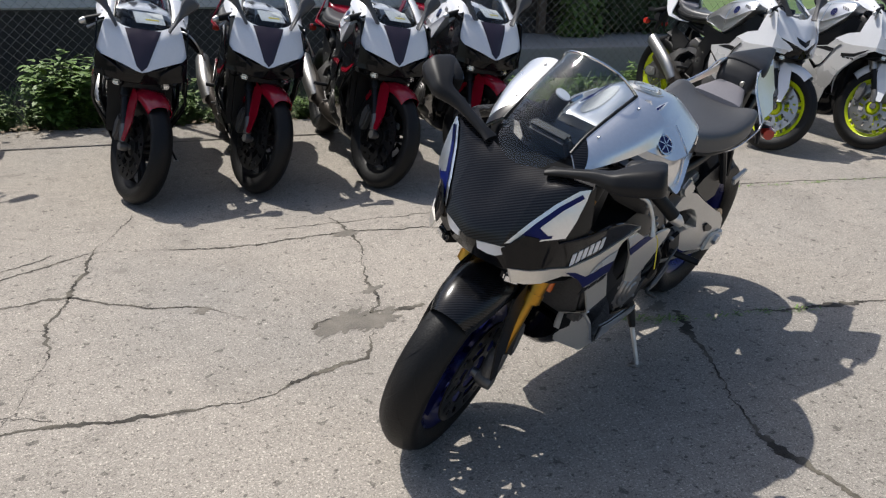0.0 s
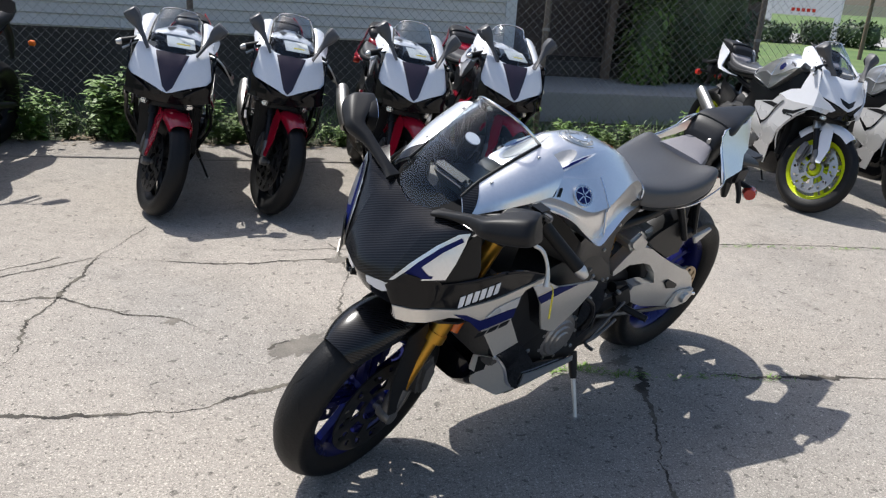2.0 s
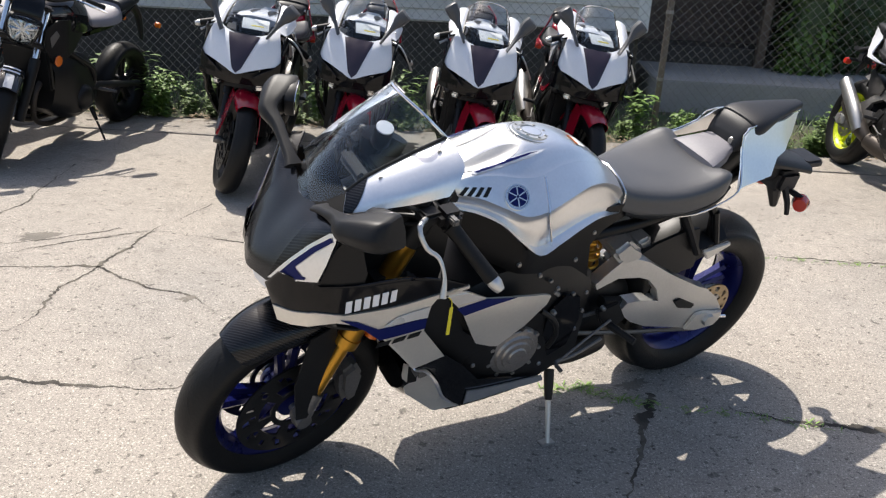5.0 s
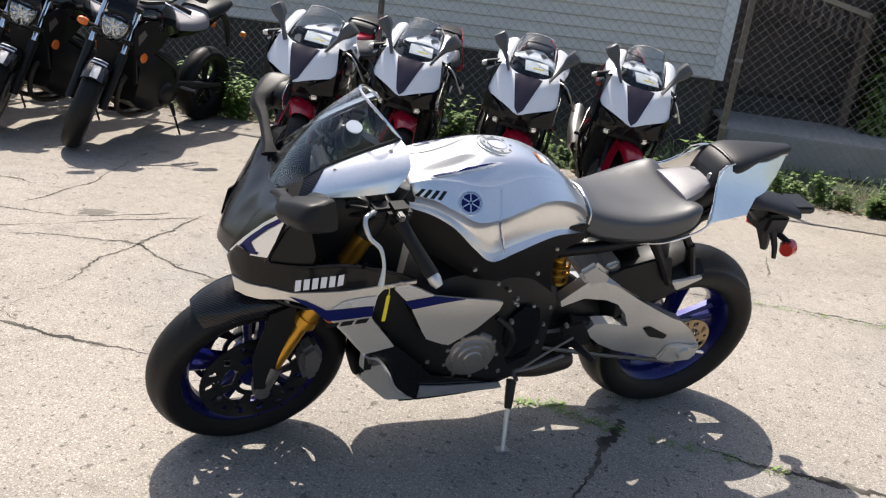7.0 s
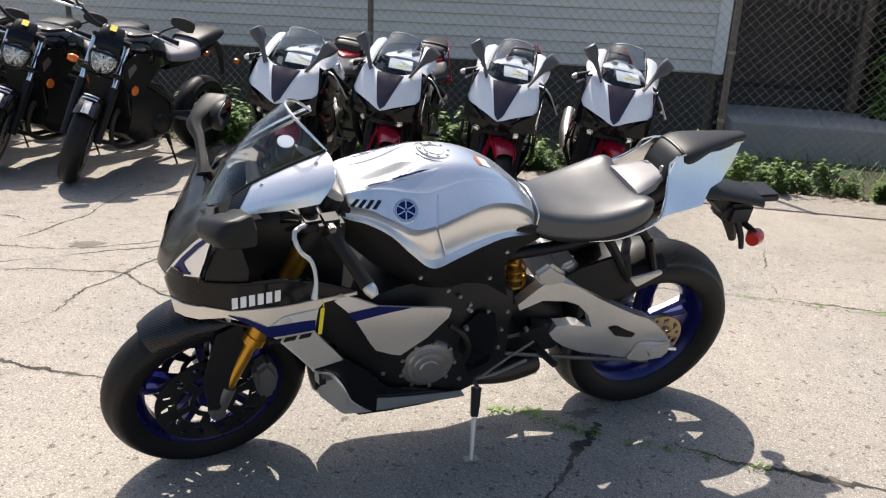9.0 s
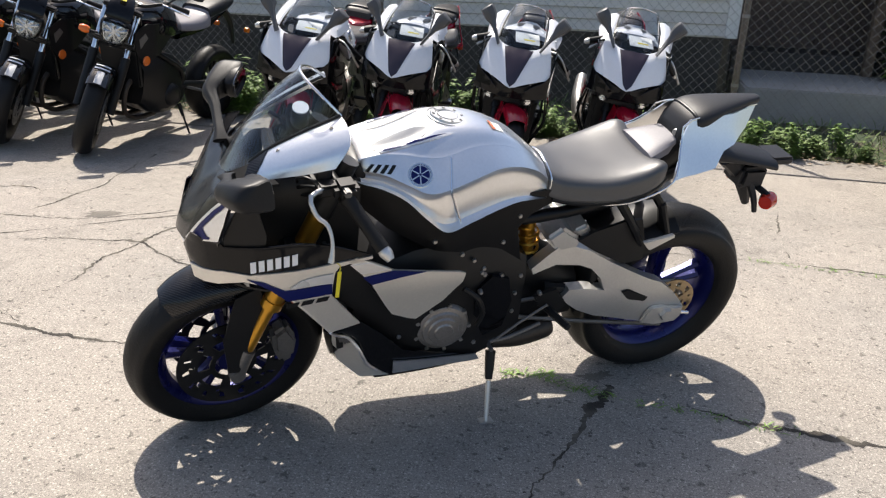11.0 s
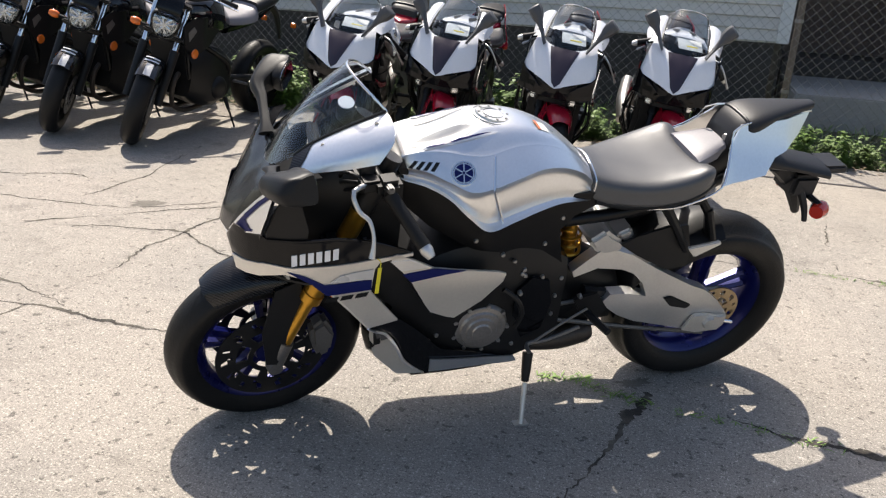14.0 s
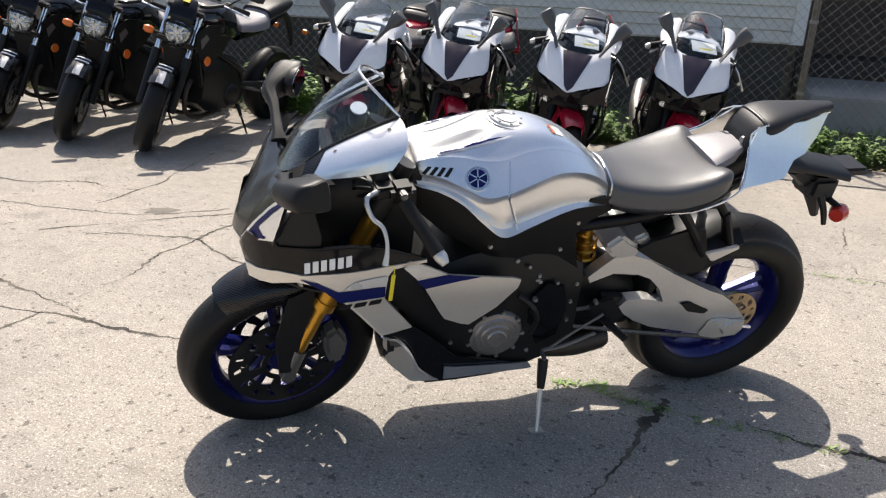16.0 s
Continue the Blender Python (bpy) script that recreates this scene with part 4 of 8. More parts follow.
    part("tail_core", body([(0.42, [(0.09, 0.74), (0.115, 0.77), (0.10, 0.80), (0.05, 0.81)]), (0.56, [(0.08, 0.77), (0.105, 0.82), (0.09, 0.868), (0.04, 0.875)]), (0.70, [(0.06, 0.85), (0.075, 0.89), (0.065, 0.94), (0.03, 0.95)]), (0.79, [(0.03, 0.92), (0.045, 0.94), (0.04, 0.965), (0.02, 0.97)])], 3, 3), M_MATTE, bike)
    pil = part("pillion_seat", body([(0.530, [(0.06, 0.880), (0.090, 0.892), (0.083, 0.918), (0.04, 0.925)]), (0.556, [(0.08, 0.885), (0.110, 0.912), (0.098, 0.940), (0.04, 0.948)]), (0.62, [(0.08, 0.905), (0.112, 0.938), (0.098, 0.964), (0.04, 0.971)]), (0.72, [(0.06, 0.935), (0.092, 0.957), (0.078, 0.977), (0.03, 0.983)]), (0.81, [(0.03, 0.962), (0.05, 0.972), (0.04, 0.984), (0.015, 0.988)])], 4, 4), M_PLAST, bike, "black vinyl pillion pad")
    part("seat_hump", body([(0.445, [(0.012, 0.80), (0.016, 0.83), (0.013, 0.848), (0.005, 0.852)]), (0.475, [(0.04, 0.81), (0.052, 0.845), (0.045, 0.862), (0.015, 0.866)]), (0.52, [(0.08, 0.82), (0.096, 0.855), (0.085, 0.876), (0.03, 0.880)]), (0.565, [(0.09, 0.83), (0.105, 0.87), (0.09, 0.905), (0.03, 0.910)])], 3, 2), c["hump"], bike, "grey padded seat stop", None, 30)
    for k in (0, 1):
        part("seat_strap", tube([(0.572 + 0.022 * k, -0.116, 0.925), (0.572 + 0.022 * k, -0.104, 0.952), (0.572 + 0.022 * k, -0.04, 0.961), (0.572 + 0.022 * k, 0.04, 0.961), (0.572 + 0.022 * k, 0.104, 0.952), (0.572 + 0.022 * k, 0.116, 0.925)], 0.005, 8), M_MATTE, pil)
    part("seat_lock", turned(lathe([(0, -0.003), (0.009, -0.003), (0.011, 0.0), (0.011, 0.012)], 18), Matrix.Translation((0.548, -0.104, 0.915))), M_STEEL, pil, "round seat lock")
    for s in (-1, 1):
        tw = lambda x, z: lerp_table(x, [(0.30, 0.150), (0.45, 0.152), (0.55, 0.142), (0.68, 0.115), (0.79, 0.085)]) + (0.5 if z < 0.88 else 0.22) * (0.88 - z) * min(1, max(0, (x - 0.45) / 0.1))
        wing = [(0.556, 0.932), (0.66, 0.962), (0.775, 0.992), (0.735, 0.912), (0.690, 0.842), (0.64, 0.800), (0.56, 0.758), (0.45, 0.732), (0.33, 0.730), (0.45, 0.744), (0.535, 0.776), (0.545, 0.86)]
        wing = wing if s < 0 else [(x, z - 0.04 if z > 0.9 else z) for x, z in wing]
        wg = part("tail_panel", skin(wing, tw, s, 0.005, 0.0), c["tail"], bike, c["tail_label"])
        lip = [(x, (tw(x, z) + 0.002) * s, z) for x, z in ((0.33, 0.733), (0.42, 0.738), (0.48, 0.750), (0.535, 0.776), (0.543, 0.82), (0.546, 0.86), (0.556, 0.933 if s < 0 else 0.893), (0.66, 0.963 if s < 0 else 0.923), (0.775, 0.993 if s < 0 else 0.953))]
        part("tail_lip", tube(lip, 0.0028, 8, 3), c["tail_lip"], wg)
    part("subframe", join(*[tube([(0.12, 0.09 * s, 0.66), (0.30, 0.10 * s, 0.70), (0.50, 0.09 * s, 0.77), (0.68, 0.06 * s, 0.84)], 0.018, 10) for s in (-1, 1)], *[tube([(0.30, 0.09 * s, 0.70), (0.52, 0.085 * s, 0.73), (0.60, 0.075 * s, 0.56)], 0.014, 8) for s in (-1, 1)]), M_FRAMEB, bike)
    hang = part("rear_bracket", join(body([(0.66, [(0.03, 0.80), (0.05, 0.815), (0.045, 0.84), (0.02, 0.85)]), (0.80, [(0.03, 0.79), (0.06, 0.80), (0.055, 0.82), (0.02, 0.83)]), (0.94, [(0.03, 0.765), (0.065, 0.77), (0.06, 0.79), (0.02, 0.80)])], 3, 2), tube([(0.80, 0, 0.79), (0.86, 0, 0.74), (0.90, 0, 0.68), (0.93, 0, 0.62)], [0.03, 0.028, 0.022, 0.012], 8), block(0.93, 1.035, -0.055, 0.055, 0.77, 0.80, 0.006), block(0.84, 0.93, -0.05, 0.05, 0.70, 0.77, 0.012), tube([(0.90, -0.06, 0.72), (0.92, -0.10, 0.66), (0.925, -0.115, 0.62)], [0.012, 0.01, 0.008], 6), tube([(0.93, -0.12, 0.705), (0.93, 0.12, 0.705)], 0.010, 8)), M_PLAST, bike, "black number plate hanger")
    for s in (-1, 1):
        part("rear_indicator", turned(lathe([(0, -0.026), (0.02, -0.026), (0.027, 0), (0.02, 0.026), (0, 0.026)], 18), Matrix.Translation((0.945, 0.115 * s, 0.69))), M_REDLENS, hang, "round red marker lens")
    # swing arm
    for s in (-1, 1):
        arm = [(0.14, 0.50), (0.20, 0.545), (0.31, 0.585), (0.38, 0.545), (0.46, 0.485), (0.60, 0.412), (0.72, 0.355), (0.765, 0.325), (0.755, 0.275), (0.66, 0.262), (0.53, 0.270), (0.37, 0.315), (0.295, 0.39), (0.33, 0.43), (0.415, 0.43), (0.38, 0.485), (0.29, 0.525), (0.20, 0.505), (0.15, 0.44)]
        part("swingarm", skin(arm, lambda x, z: lerp_table(x, [(0.14, 0.105), (0.3, 0.125), (0.5, 0.145), (0.75, 0.150)]) - 0.012 * abs(z - 0.4) / 0.1, s, 0.038, 0, 3), c["swing"], bike, c["swing_label"])
        part("axle_block", join(plate([(0.62, 0.345), (0.73, 0.345), (0.75, 0.30), (0.70, 0.275), (0.61, 0.285)], s * 0.138, s * 0.158, 0.006), turned(lathe([(0, -0.012), (0.022, -0.012), (0.024, 0), (0.022, 0.012), (0, 0.012)], 6), Matrix.Translation((0.68, s * 0.160, 0.322)))), M_ALU, bike)
        part("arm_slot", plate([(0.515, 0.405), (0.575, 0.385), (0.585, 0.362), (0.525, 0.380)], s * 0.140, s * 0.1475, 0.003), M_MATTE, bike)
    part("linkage", body([(0.02, [(0.05, 0.26), (0.085, 0.30), (0.085, 0.48), (0.05, 0.54)]), (0.20, [(0.05, 0.28), (0.08, 0.32), (0.08, 0.48), (0.05, 0.54)]), (0.345, [(0.05, 0.30), (0.075, 0.33), (0.075, 0.42), (0.04, 0.46)])], 2, 2), M_MATTE, bike)
    part("swingarm_brace", body([(0.19, [(0.06, 0.52), (0.10, 0.55), (0.105, 0.60), (0.06, 0.615)]), (0.25, [(0.06, 0.54), (0.108, 0.57), (0.11, 0.625), (0.06, 0.64)]), (0.31, [(0.06, 0.53), (0.105, 0.555), (0.10, 0.59), (0.06, 0.60)])], 2, 2), c["swing"], bike, "", None, 30)
    for s in (-1, 1):
        part("hugger_side", skin([(0.30, 0.592), (0.40, 0.640), (0.485, 0.672), (0.515, 0.700), (0.545, 0.66), (0.53, 0.60), (0.47, 0.505), (0.40, 0.535), (0.33, 0.540)], lambda x, z: 0.122, s, 0.010), M_MATTE, bike)
        part("adjuster_bolt", tube([(0.71, 0.146 * s, 0.318), (0.775, 0.146 * s, 0.302)], 0.006, 8), M_CHROME, bike)
    part("chain_guard", tube([(0.22, -0.095, 0.44), (0.45, -0.095, 0.40), (0.62, -0.095, 0.40)], 0.018, 8), M_MATTE, bike)
    part("sprocket", turned(lathe([(0.05, -0.003), (0.092, -0.003), (0.092, 0.003), (0.05, 0.003)], 42, closed=True), Matrix.Translation((0.68, -0.098, 0.322))), M_STEEL, bike)
    part("chain", join(tube([(0.68, -0.098, 0.232), (0.40, -0.098, 0.285), (0.15, -0.098, 0.34)], 0.007, 6), tube([(0.68, -0.098, 0.412), (0.40, -0.098, 0.42), (0.15, -0.098, 0.40)], 0.007, 6)), M_DARKM, bike)
    part("rear_hugger", sheet([[Vector((0.68 + 0.345 * math.cos(radians(a)), y, 0.322 + (0.345 - 0.6 * y * y * 6) * math.sin(radians(a)))) for y in (0, 0.06, 0.105)] for a in (175, 155, 135, 115, 98)], 0.004, 3, 3, True), M_MATTE, bike)
    part("shock", join(tube([(0.185, -0.03, 0.46), (0.165, -0.03, 0.64)], [0.022, 0.022], 14), tube([Vector((0.185 - 0.02 * k / 40, -0.03, 0.47 + 0.16 * k / 40)) + Vector((0.034 * math.cos(k * 0.9), 0.034 * math.sin(k * 0.9), 0)) for k in range(41)], 0.005, 6, 2)), M_GOLD, bike)
    part("plate_bracket", join(tube([(0.55, -0.10, 0.70), (0.60, -0.115, 0.56)], [0.012, 0.010], 8), tube([(0.43, -0.12, 0.715), (0.48, -0.125, 0.64), (0.535, -0.13, 0.565)], [0.014, 0.011, 0.010], 8)), M_MATTE, bike)
    part("peg_arm", plate([(0.53, 0.560), (0.545, 0.580), (0.628, 0.598), (0.632, 0.585), (0.565, 0.556)], -0.145, -0.132, 0.003), M_ALU, bike, "silver passenger foot rest")
    return bike


def display_depth(x, z):
    """Half width of the silver motorcycle's fairing."""
    w = lerp_table(x, [(-0.78, 0.05), (-0.757, 0.10), (-0.743, 0.125), (-0.72, 0.150), (-0.69, 0.172), (-0.62, 0.192), (-0.52, 0.208), (-0.40, 0.212), (-0.2, 0.212), (0.0, 0.20), (0.2, 0.17)])
    turn = 1.1 * max(0, -0.335 - x) * min(1, max(0, (0.44 - z) / 0.05))
    return w - 0.09 * max(0, 0.60 - z) - 0.06 * max(0, z - 0.74) - turn


FRONT, REAR = (-0.674, 0.0015, 0.2655), (0.680, 0.012, 0.306)
CLIP_BAR = [(-0.434, 0.093, 0.878), (-0.429, 0.164, 0.875), (-0.369, 0.295, 0.786)]
CLIP_LEVER = [(-0.448, 0.144, 0.872), (-0.51, 0.189, 0.887), (-0.505, 0.219, 0.854), (-0.487, 0.243, 0.841), (-0.483, 0.269, 0.808), (-0.492, 0.288, 0.77)]


def display_bike(m, steer_deg, c, label):
    """The silver motorcycle in front, built finer than those in the row: nose towards -x, wheels on z = 0."""
    bike = empty("motorcycle", m, label, "motorcycle")
    S = steering(steer_deg)
    slim = lambda grid, f, dz=0.004: [[(q[0], q[1] * f, q[2] + dz) for q in r] for r in grid]
    # wheels
    wheel(bike, "front_wheel", FRONT, 0.275, 0.114, S, c["rim"], [(-0.060, 0.152, M_DISC), (0.060, 0.152, M_DISC)], True, 0.198, c["rim_label"])
    wheel(bike, "rear_wheel", REAR, 0.309, 0.186, Matrix(), c["rim"], [(0.085, 0.11, M_STEEL), (-0.085, 0.085, M_STEEL)], True, 0.206, c["rim_label"])
    # fork
    p, d = AXIS
    for s in (-1, 1):
        y = 0.098 * s
        off = Vector((-0.012, 0, 0.004))
        top = p - d * 0.05 + off * 0.8 + Vector((0, y, 0))
        low = p + d * 0.648 + off + Vector((0, y, 0))
        leg = part("fork_leg", tube([top.lerp(low, 0.16), top.lerp(low, 0.665)], [0.026, 0.026], 16), c["fork"], bike, c["fork_label"], S)
        part("fork_cap", tube([top, top.lerp(low, 0.23)], [0.028, 0.028], 16), M_MATTE, leg)
        part("fork_slider", tube([top.lerp(low, 0.64), top.lerp(low, 0.90)], [0.0165, 0.0165], 14), M_GOLD, leg)
        part("fork_clamp", tube([top.lerp(low, 0.625), top.lerp(low, 0.66)], [0.0295, 0.0295], 16), c["fork"], leg)
        foot = join(tube([top.lerp(low, 0.88), top.lerp(low, 0.94), low + Vector((0.006, 0, -0.004))], [0.023, 0.025, 0.022], 14),
                    turned(lathe([(0.0, -0.022), (0.02, -0.022), (0.024, 0), (0.02, 0.022), (0, 0.022)], 16), Matrix.Translation((FRONT[0], y, FRONT[2]))))
        part("fork_foot", foot, M_DARKM, leg, "dark cast fork foot")
        part("fork_reflector", tube([top.lerp(low, 0.50) + Vector((0.055, 0.012 * s, 0)), top.lerp(low, 0.64) + Vector((0.055, 0.012 * s, 0))], [0.017, 0.017], 10), M_AMBER, leg, "amber side reflector")
        cal = join(plate([(-0.575, 0.375), (-0.535, 0.405), (-0.505, 0.345), (-0.515, 0.270), (-0.55, 0.255), (-0.57, 0.31)], s * 0.05, s * 0.105, 0.012))
        part("brake_caliper", cal, M_DARKM, bike, "", S)
    for bx, by, bz in ((-0.063, 0.133, 0.616), (0.0, 0.139, 0.553), (0.010, 0.139, 0.545), (0.004, 0.139, 0.566), (-0.004, 0.162, 0.502), (0.119, 0.127, 0.39), (0.132, 0.115, 0.509), (0.002, 0.156, 0.314), (-0.289, 0.160, 0.421), (-0.228, 0.166, 0.379), (0.19, 0.143, 0.458), (0.062, 0.108, 0.627), (0.10, 0.103, 0.705), (-0.149, 0.145, 0.675)):
        part("side_bolt", turned(lathe([(0, -0.004), (0.005, -0.004), (0.0068, 0.0), (0.0068, 0.01), (0, 0.01)], 10), Matrix.Translation((bx, -by, bz))), M_STEEL, bike)
    part("sprocket_cover", skin([(-0.01, 0.50), (0.03, 0.545), (0.08, 0.53), (0.10, 0.45), (0.085, 0.36), (0.03, 0.33), (-0.01, 0.40)], lambda x, z: 0.150, -1, 0.012, 0, 2), M_BLACK, bike, "glossy black sprocket cover")
    part("shift_rod", tube([(0.06, -0.178, 0.335), (0.13, -0.172, 0.385), (0.21, -0.162, 0.43)], 0.004, 8), M_DARKM, bike)
    part("oil_hose", tube([(-0.06, -0.172, 0.53), (-0.02, -0.186, 0.50), (0.0, -0.186, 0.45), (-0.01, -0.180, 0.40)], 0.008, 8, 4), M_MATTE, bike)
    part("front_axle", tube([(FRONT[0], -0.115, FRONT[2]), (FRONT[0], 0.115, FRONT[2])], [0.013, 0.013], 12), M_STEEL, bike, "", S)
    part("triple_clamp", join(block(-0.475, -0.37, -0.125, 0.125, 0.85, 0.875, 0.01), block(-0.55, -0.45, -0.125, 0.125, 0.66, 0.69, 0.01)), M_MATTE, bike, "", S)
    # front fender: arch over the tyre, with side blades
    cx, cz = FRONT[0], FRONT[2]
    arch = []
    for a, wd, rr in ((124, 0.050, 0.296), (116, 0.062, 0.300), (104, 0.070, 0.303), (90, 0.072, 0.303), (72, 0.070, 0.301), (56, 0.064, 0.297), (42, 0.058, 0.293)):
        a = radians(a)
        o = Vector((math.cos(a), 0, math.sin(a)))
        arch.append([Vector((cx, 0, cz)) + o * rr, Vector((cx, wd * 0.6, cz)) + o * (rr - 0.006), Vector((cx, wd, cz)) + o * (rr - 0.030), Vector((cx, wd * 1.05, cz)) + o * (rr - 0.056)])
    fender = part("front_fender", sheet(arch, 0.003, 3, 3, True), c["fender"], bike, c["fender_label"], S)
    for s in (-1, 1):
        blade = skin([(-0.665, 0.525), (-0.600, 0.545), (-0.592, 0.47), (-0.640, 0.35), (-0.672, 0.290), (-0.700, 0.295), (-0.706, 0.40)], lambda x, z: 0.084 + 0.030 * max(0, (0.55 - z) / 0.2), s, 0.005)
        part("fender_blade", blade, c["blade"], fender)
    # bars
    for s in (-1, 1):
        b = [(x, y * s, z) for x, y, z in CLIP_BAR]
        bar = part("handlebar", tube(b, 0.012, 12), M_MATTE, bike, "", S)
        q0, q1 = Vector(b[1]).lerp(Vector(b[2]), 0.15), Vector(b[2])
        part("grip", tube([q0, q0.lerp(q1, 0.08), q0.lerp(q1, 0.5), q1], [0.021, 0.0175, 0.0165, 0.0175], 14), M_RUBBER, bar)
        e = (q1 - q0).normalized()
        part("bar_end", tube([q1, q1 + e * 0.012, q1 + e * 0.030], [0.015, 0.016, 0.010], 12), M_ALU if s < 0 else M_MATTE, bar, "silver bar end weight" if s < 0 else "")
        part("switch_box", turned(block(-0.03, 0.03, -0.028, 0.028, -0.022, 0.022, 0.012), Matrix.Translation(Vector(b[1]) + Vector((0.01, 0, 0)))), M_MATTE, bar)
        k = 0.0 if s < 0 else 0.03
        part("lever_perch", turned(block(-0.028, 0.022, -0.02, 0.02, -0.014, 0.014, 0.006), Matrix.Translation((-0.455, 0.150 * s, 0.876))), M_MATTE, bar)
        part("switch_button", turned(block(-0.008, 0.008, -0.02, 0.012, -0.008, 0.008, 0.003), Matrix.Translation((-0.425, 0.185 * s, 0.885))), M_DARKM, bar)
        for q in range(3):
            part("cable", tube([(-0.455 + 0.01 * q, 0.15 * s, 0.875 - 0.01 * q), (-0.50 + 0.02 * q, 0.11 * s, 0.885 - 0.03 * q), (-0.50, 0.06 * s, 0.84 - 0.02 * q), (-0.46, 0.05 * s, 0.76)], 0.005, 8, 5), M_MATTE, bar)
        lv = [(x + k * min(1, n * 0.5), y * s, z) for n, (x, y, z) in enumerate(CLIP_LEVER)]
        part("lever", tube(lv, [0.007, 0.006, 0.0055, 0.005, 0.0045, 0.008], 10), M_ALU if s < 0 else M_MATTE, bar, "bare aluminium hand lever" if s < 0 else "black brake lever")
        part("reservoir", turned(lathe([(0, -0.02), (0.018, -0.02), (0.02, 0), (0.018, 0.02), (0, 0.02)], 16), Matrix.Translation((-0.455, 0.115 * s, 0.895)) @ Matrix.Rotation(radians(90), 4, "X")), M_PLAST, bar)
    # nose and screen
    lip = [[(-0.735, 0, 0.620), (-0.728, 0.07, 0.622), (-0.715, 0.13, 0.628), (-0.690, 0.190, 0.640)],
           [(-0.755, 0, 0.650), (-0.744, 0.07, 0.655), (-0.720, 0.13, 0.668), (-0.690, 0.200, 0.695)],
           [(-0.772, 0, 0.684), (-0.758, 0.07, 0.692), (-0.731, 0.13, 0.713), (-0.682, 0.222, 0.752)]]
    nose = [[(-0.776, 0, 0.682), (-0.762, 0.07, 0.690), (-0.735, 0.13, 0.712), (-0.705, 0.19, 0.736), (-0.682, 0.225, 0.752)],
            [(-0.764, 0, 0.720), (-0.748, 0.075, 0.730), (-0.719, 0.138, 0.755), (-0.690, 0.197, 0.783), (-0.668, 0.230, 0.800)],
            [(-0.722, 0, 0.775), (-0.712, 0.08, 0.787), (-0.694, 0.14, 0.808), (-0.672, 0.20, 0.832), (-0.654, 0.232, 0.845)],
            [(-0.690, 0, 0.816), (-0.682, 0.08, 0.829), (-0.671, 0.14, 0.848), (-0.655, 0.198, 0.868), (-0.642, 0.229, 0.880)],
            [(-0.662, 0, 0.848), (-0.650, 0.08, 0.860), (-0.630, 0.135, 0.880), (-0.607, 0.185, 0.898), (-0.598, 0.212, 0.897)]]
    keel = ((-0.757, 0.098, 0.696), (-0.741, 0.103, 0.738), (-0.711, 0.110, 0.793), (-0.683, 0.116, 0.834), (-0.644, 0.118, 0.868))
    creased = []
    for r, k in zip(nose, keel):
        a, k, o = Vector(r[0]), Vector(k), Vector(r[4])
        creased.append([a, a.lerp(k, 0.5) + Vector((-0.002, 0, 0)), a.lerp(k, 0.94), k, k.lerp(o, 0.06), k.lerp(o, 0.5) + Vector((-0.003, 0, 0.002)), o])
    nose, lip = slim(creased, 0.86), slim(lip, 0.82)
    part("nose_lip", sheet(lip, 0.004, 4, 4, True), M_BLACK, bike)
    cowl = part("nose_cowl", sheet(nose, 0.004, 5, 2, True), c["nose"], bike, c["nose_label"], None, 11)
    cloud = np.array([tuple(v) for r in fine_grid(nose, 8, 8) for v in r])

    def on_nose(outline, lift=0.003, cuts=3):
        """Flat shape given in y, z, laid on the nose."""
        bm = bmesh.new()
        bm.faces.new([bm.verts.new((0, y, z)) for y, z in outline])
        bmesh.ops.triangulate(bm, faces=bm.faces[:])
        for _ in range(cuts):
            bmesh.ops.subdivide_edges(bm, edges=[e for e in bm.edges if e.calc_length() > 0.014], cuts=1)
            bmesh.ops.triangulate(bm, faces=bm.faces[:])
        for v in bm.verts:
            d2 = (cloud[:, 1] - abs(v.co.y)) ** 2 + (cloud[:, 2] - v.co.z) ** 2
            k = np.argsort(d2)[:5]
            w = 1 / (d2[k] + 1e-7)
            v.co.x = float((cloud[k, 0] * w).sum() / w.sum()) - lift
            v.co.y *= 1 + lift * 3
            v.co.z += lift * 0.4
        return bm
    for s in (-1, 1):
        ck = part("cheek_decal", on_nose([(y * s * 0.86, z + 0.004) for y, z in ((0.104, 0.706), (0.135, 0.765), (0.170, 0.820), (0.205, 0.862), (0.228, 0.874), (0.230, 0.850), (0.230, 0.800), (0.224, 0.757), (0.165, 0.730))]), c["decal"], cowl, "silver nose decal")
        part("chevron", on_nose([(y * s * 0.86, z + 0.004) for y, z in ((0.122, 0.717), (0.150, 0.770), (0.182, 0.820), (0.215, 0.858), (0.224, 0.852), (0.194, 0.815), (0.166, 0.768), (0.150, 0.738), (0.196, 0.755), (0.196, 0.748), (0.150, 0.728))], 0.0045), M_BLUE, ck, "dark blue chevron stripe")
        lamp = part("headlight", turned(block(-0.028, 0.022, -0.028, 0.028, -0.018, 0.018, 0.01), Matrix.Translation((-0.690, 0.10 * s, 0.612)) @ Matrix.Rotation(radians(-28 * s), 4, "Z")), M_MATTE, bike)
        part("lamp_lens", turned(block(-0.031, -0.012, -0.021, 0.021, -0.012, 0.012, 0.006), Matrix.Translation((-0.690, 0.10 * s, 0.612)) @ Matrix.Rotation(radians(-28 * s), 4, "Z")), M_LENS, lamp, "clear small projector headlight")
        strip = [[(-0.769, 0.026 * s, 0.686), (-0.764, 0.030 * s, 0.667)], [(-0.757, 0.069 * s, 0.696), (-0.748, 0.071 * s, 0.664)], [(-0.737, 0.107 * s, 0.712), (-0.732, 0.105 * s, 0.694)]]
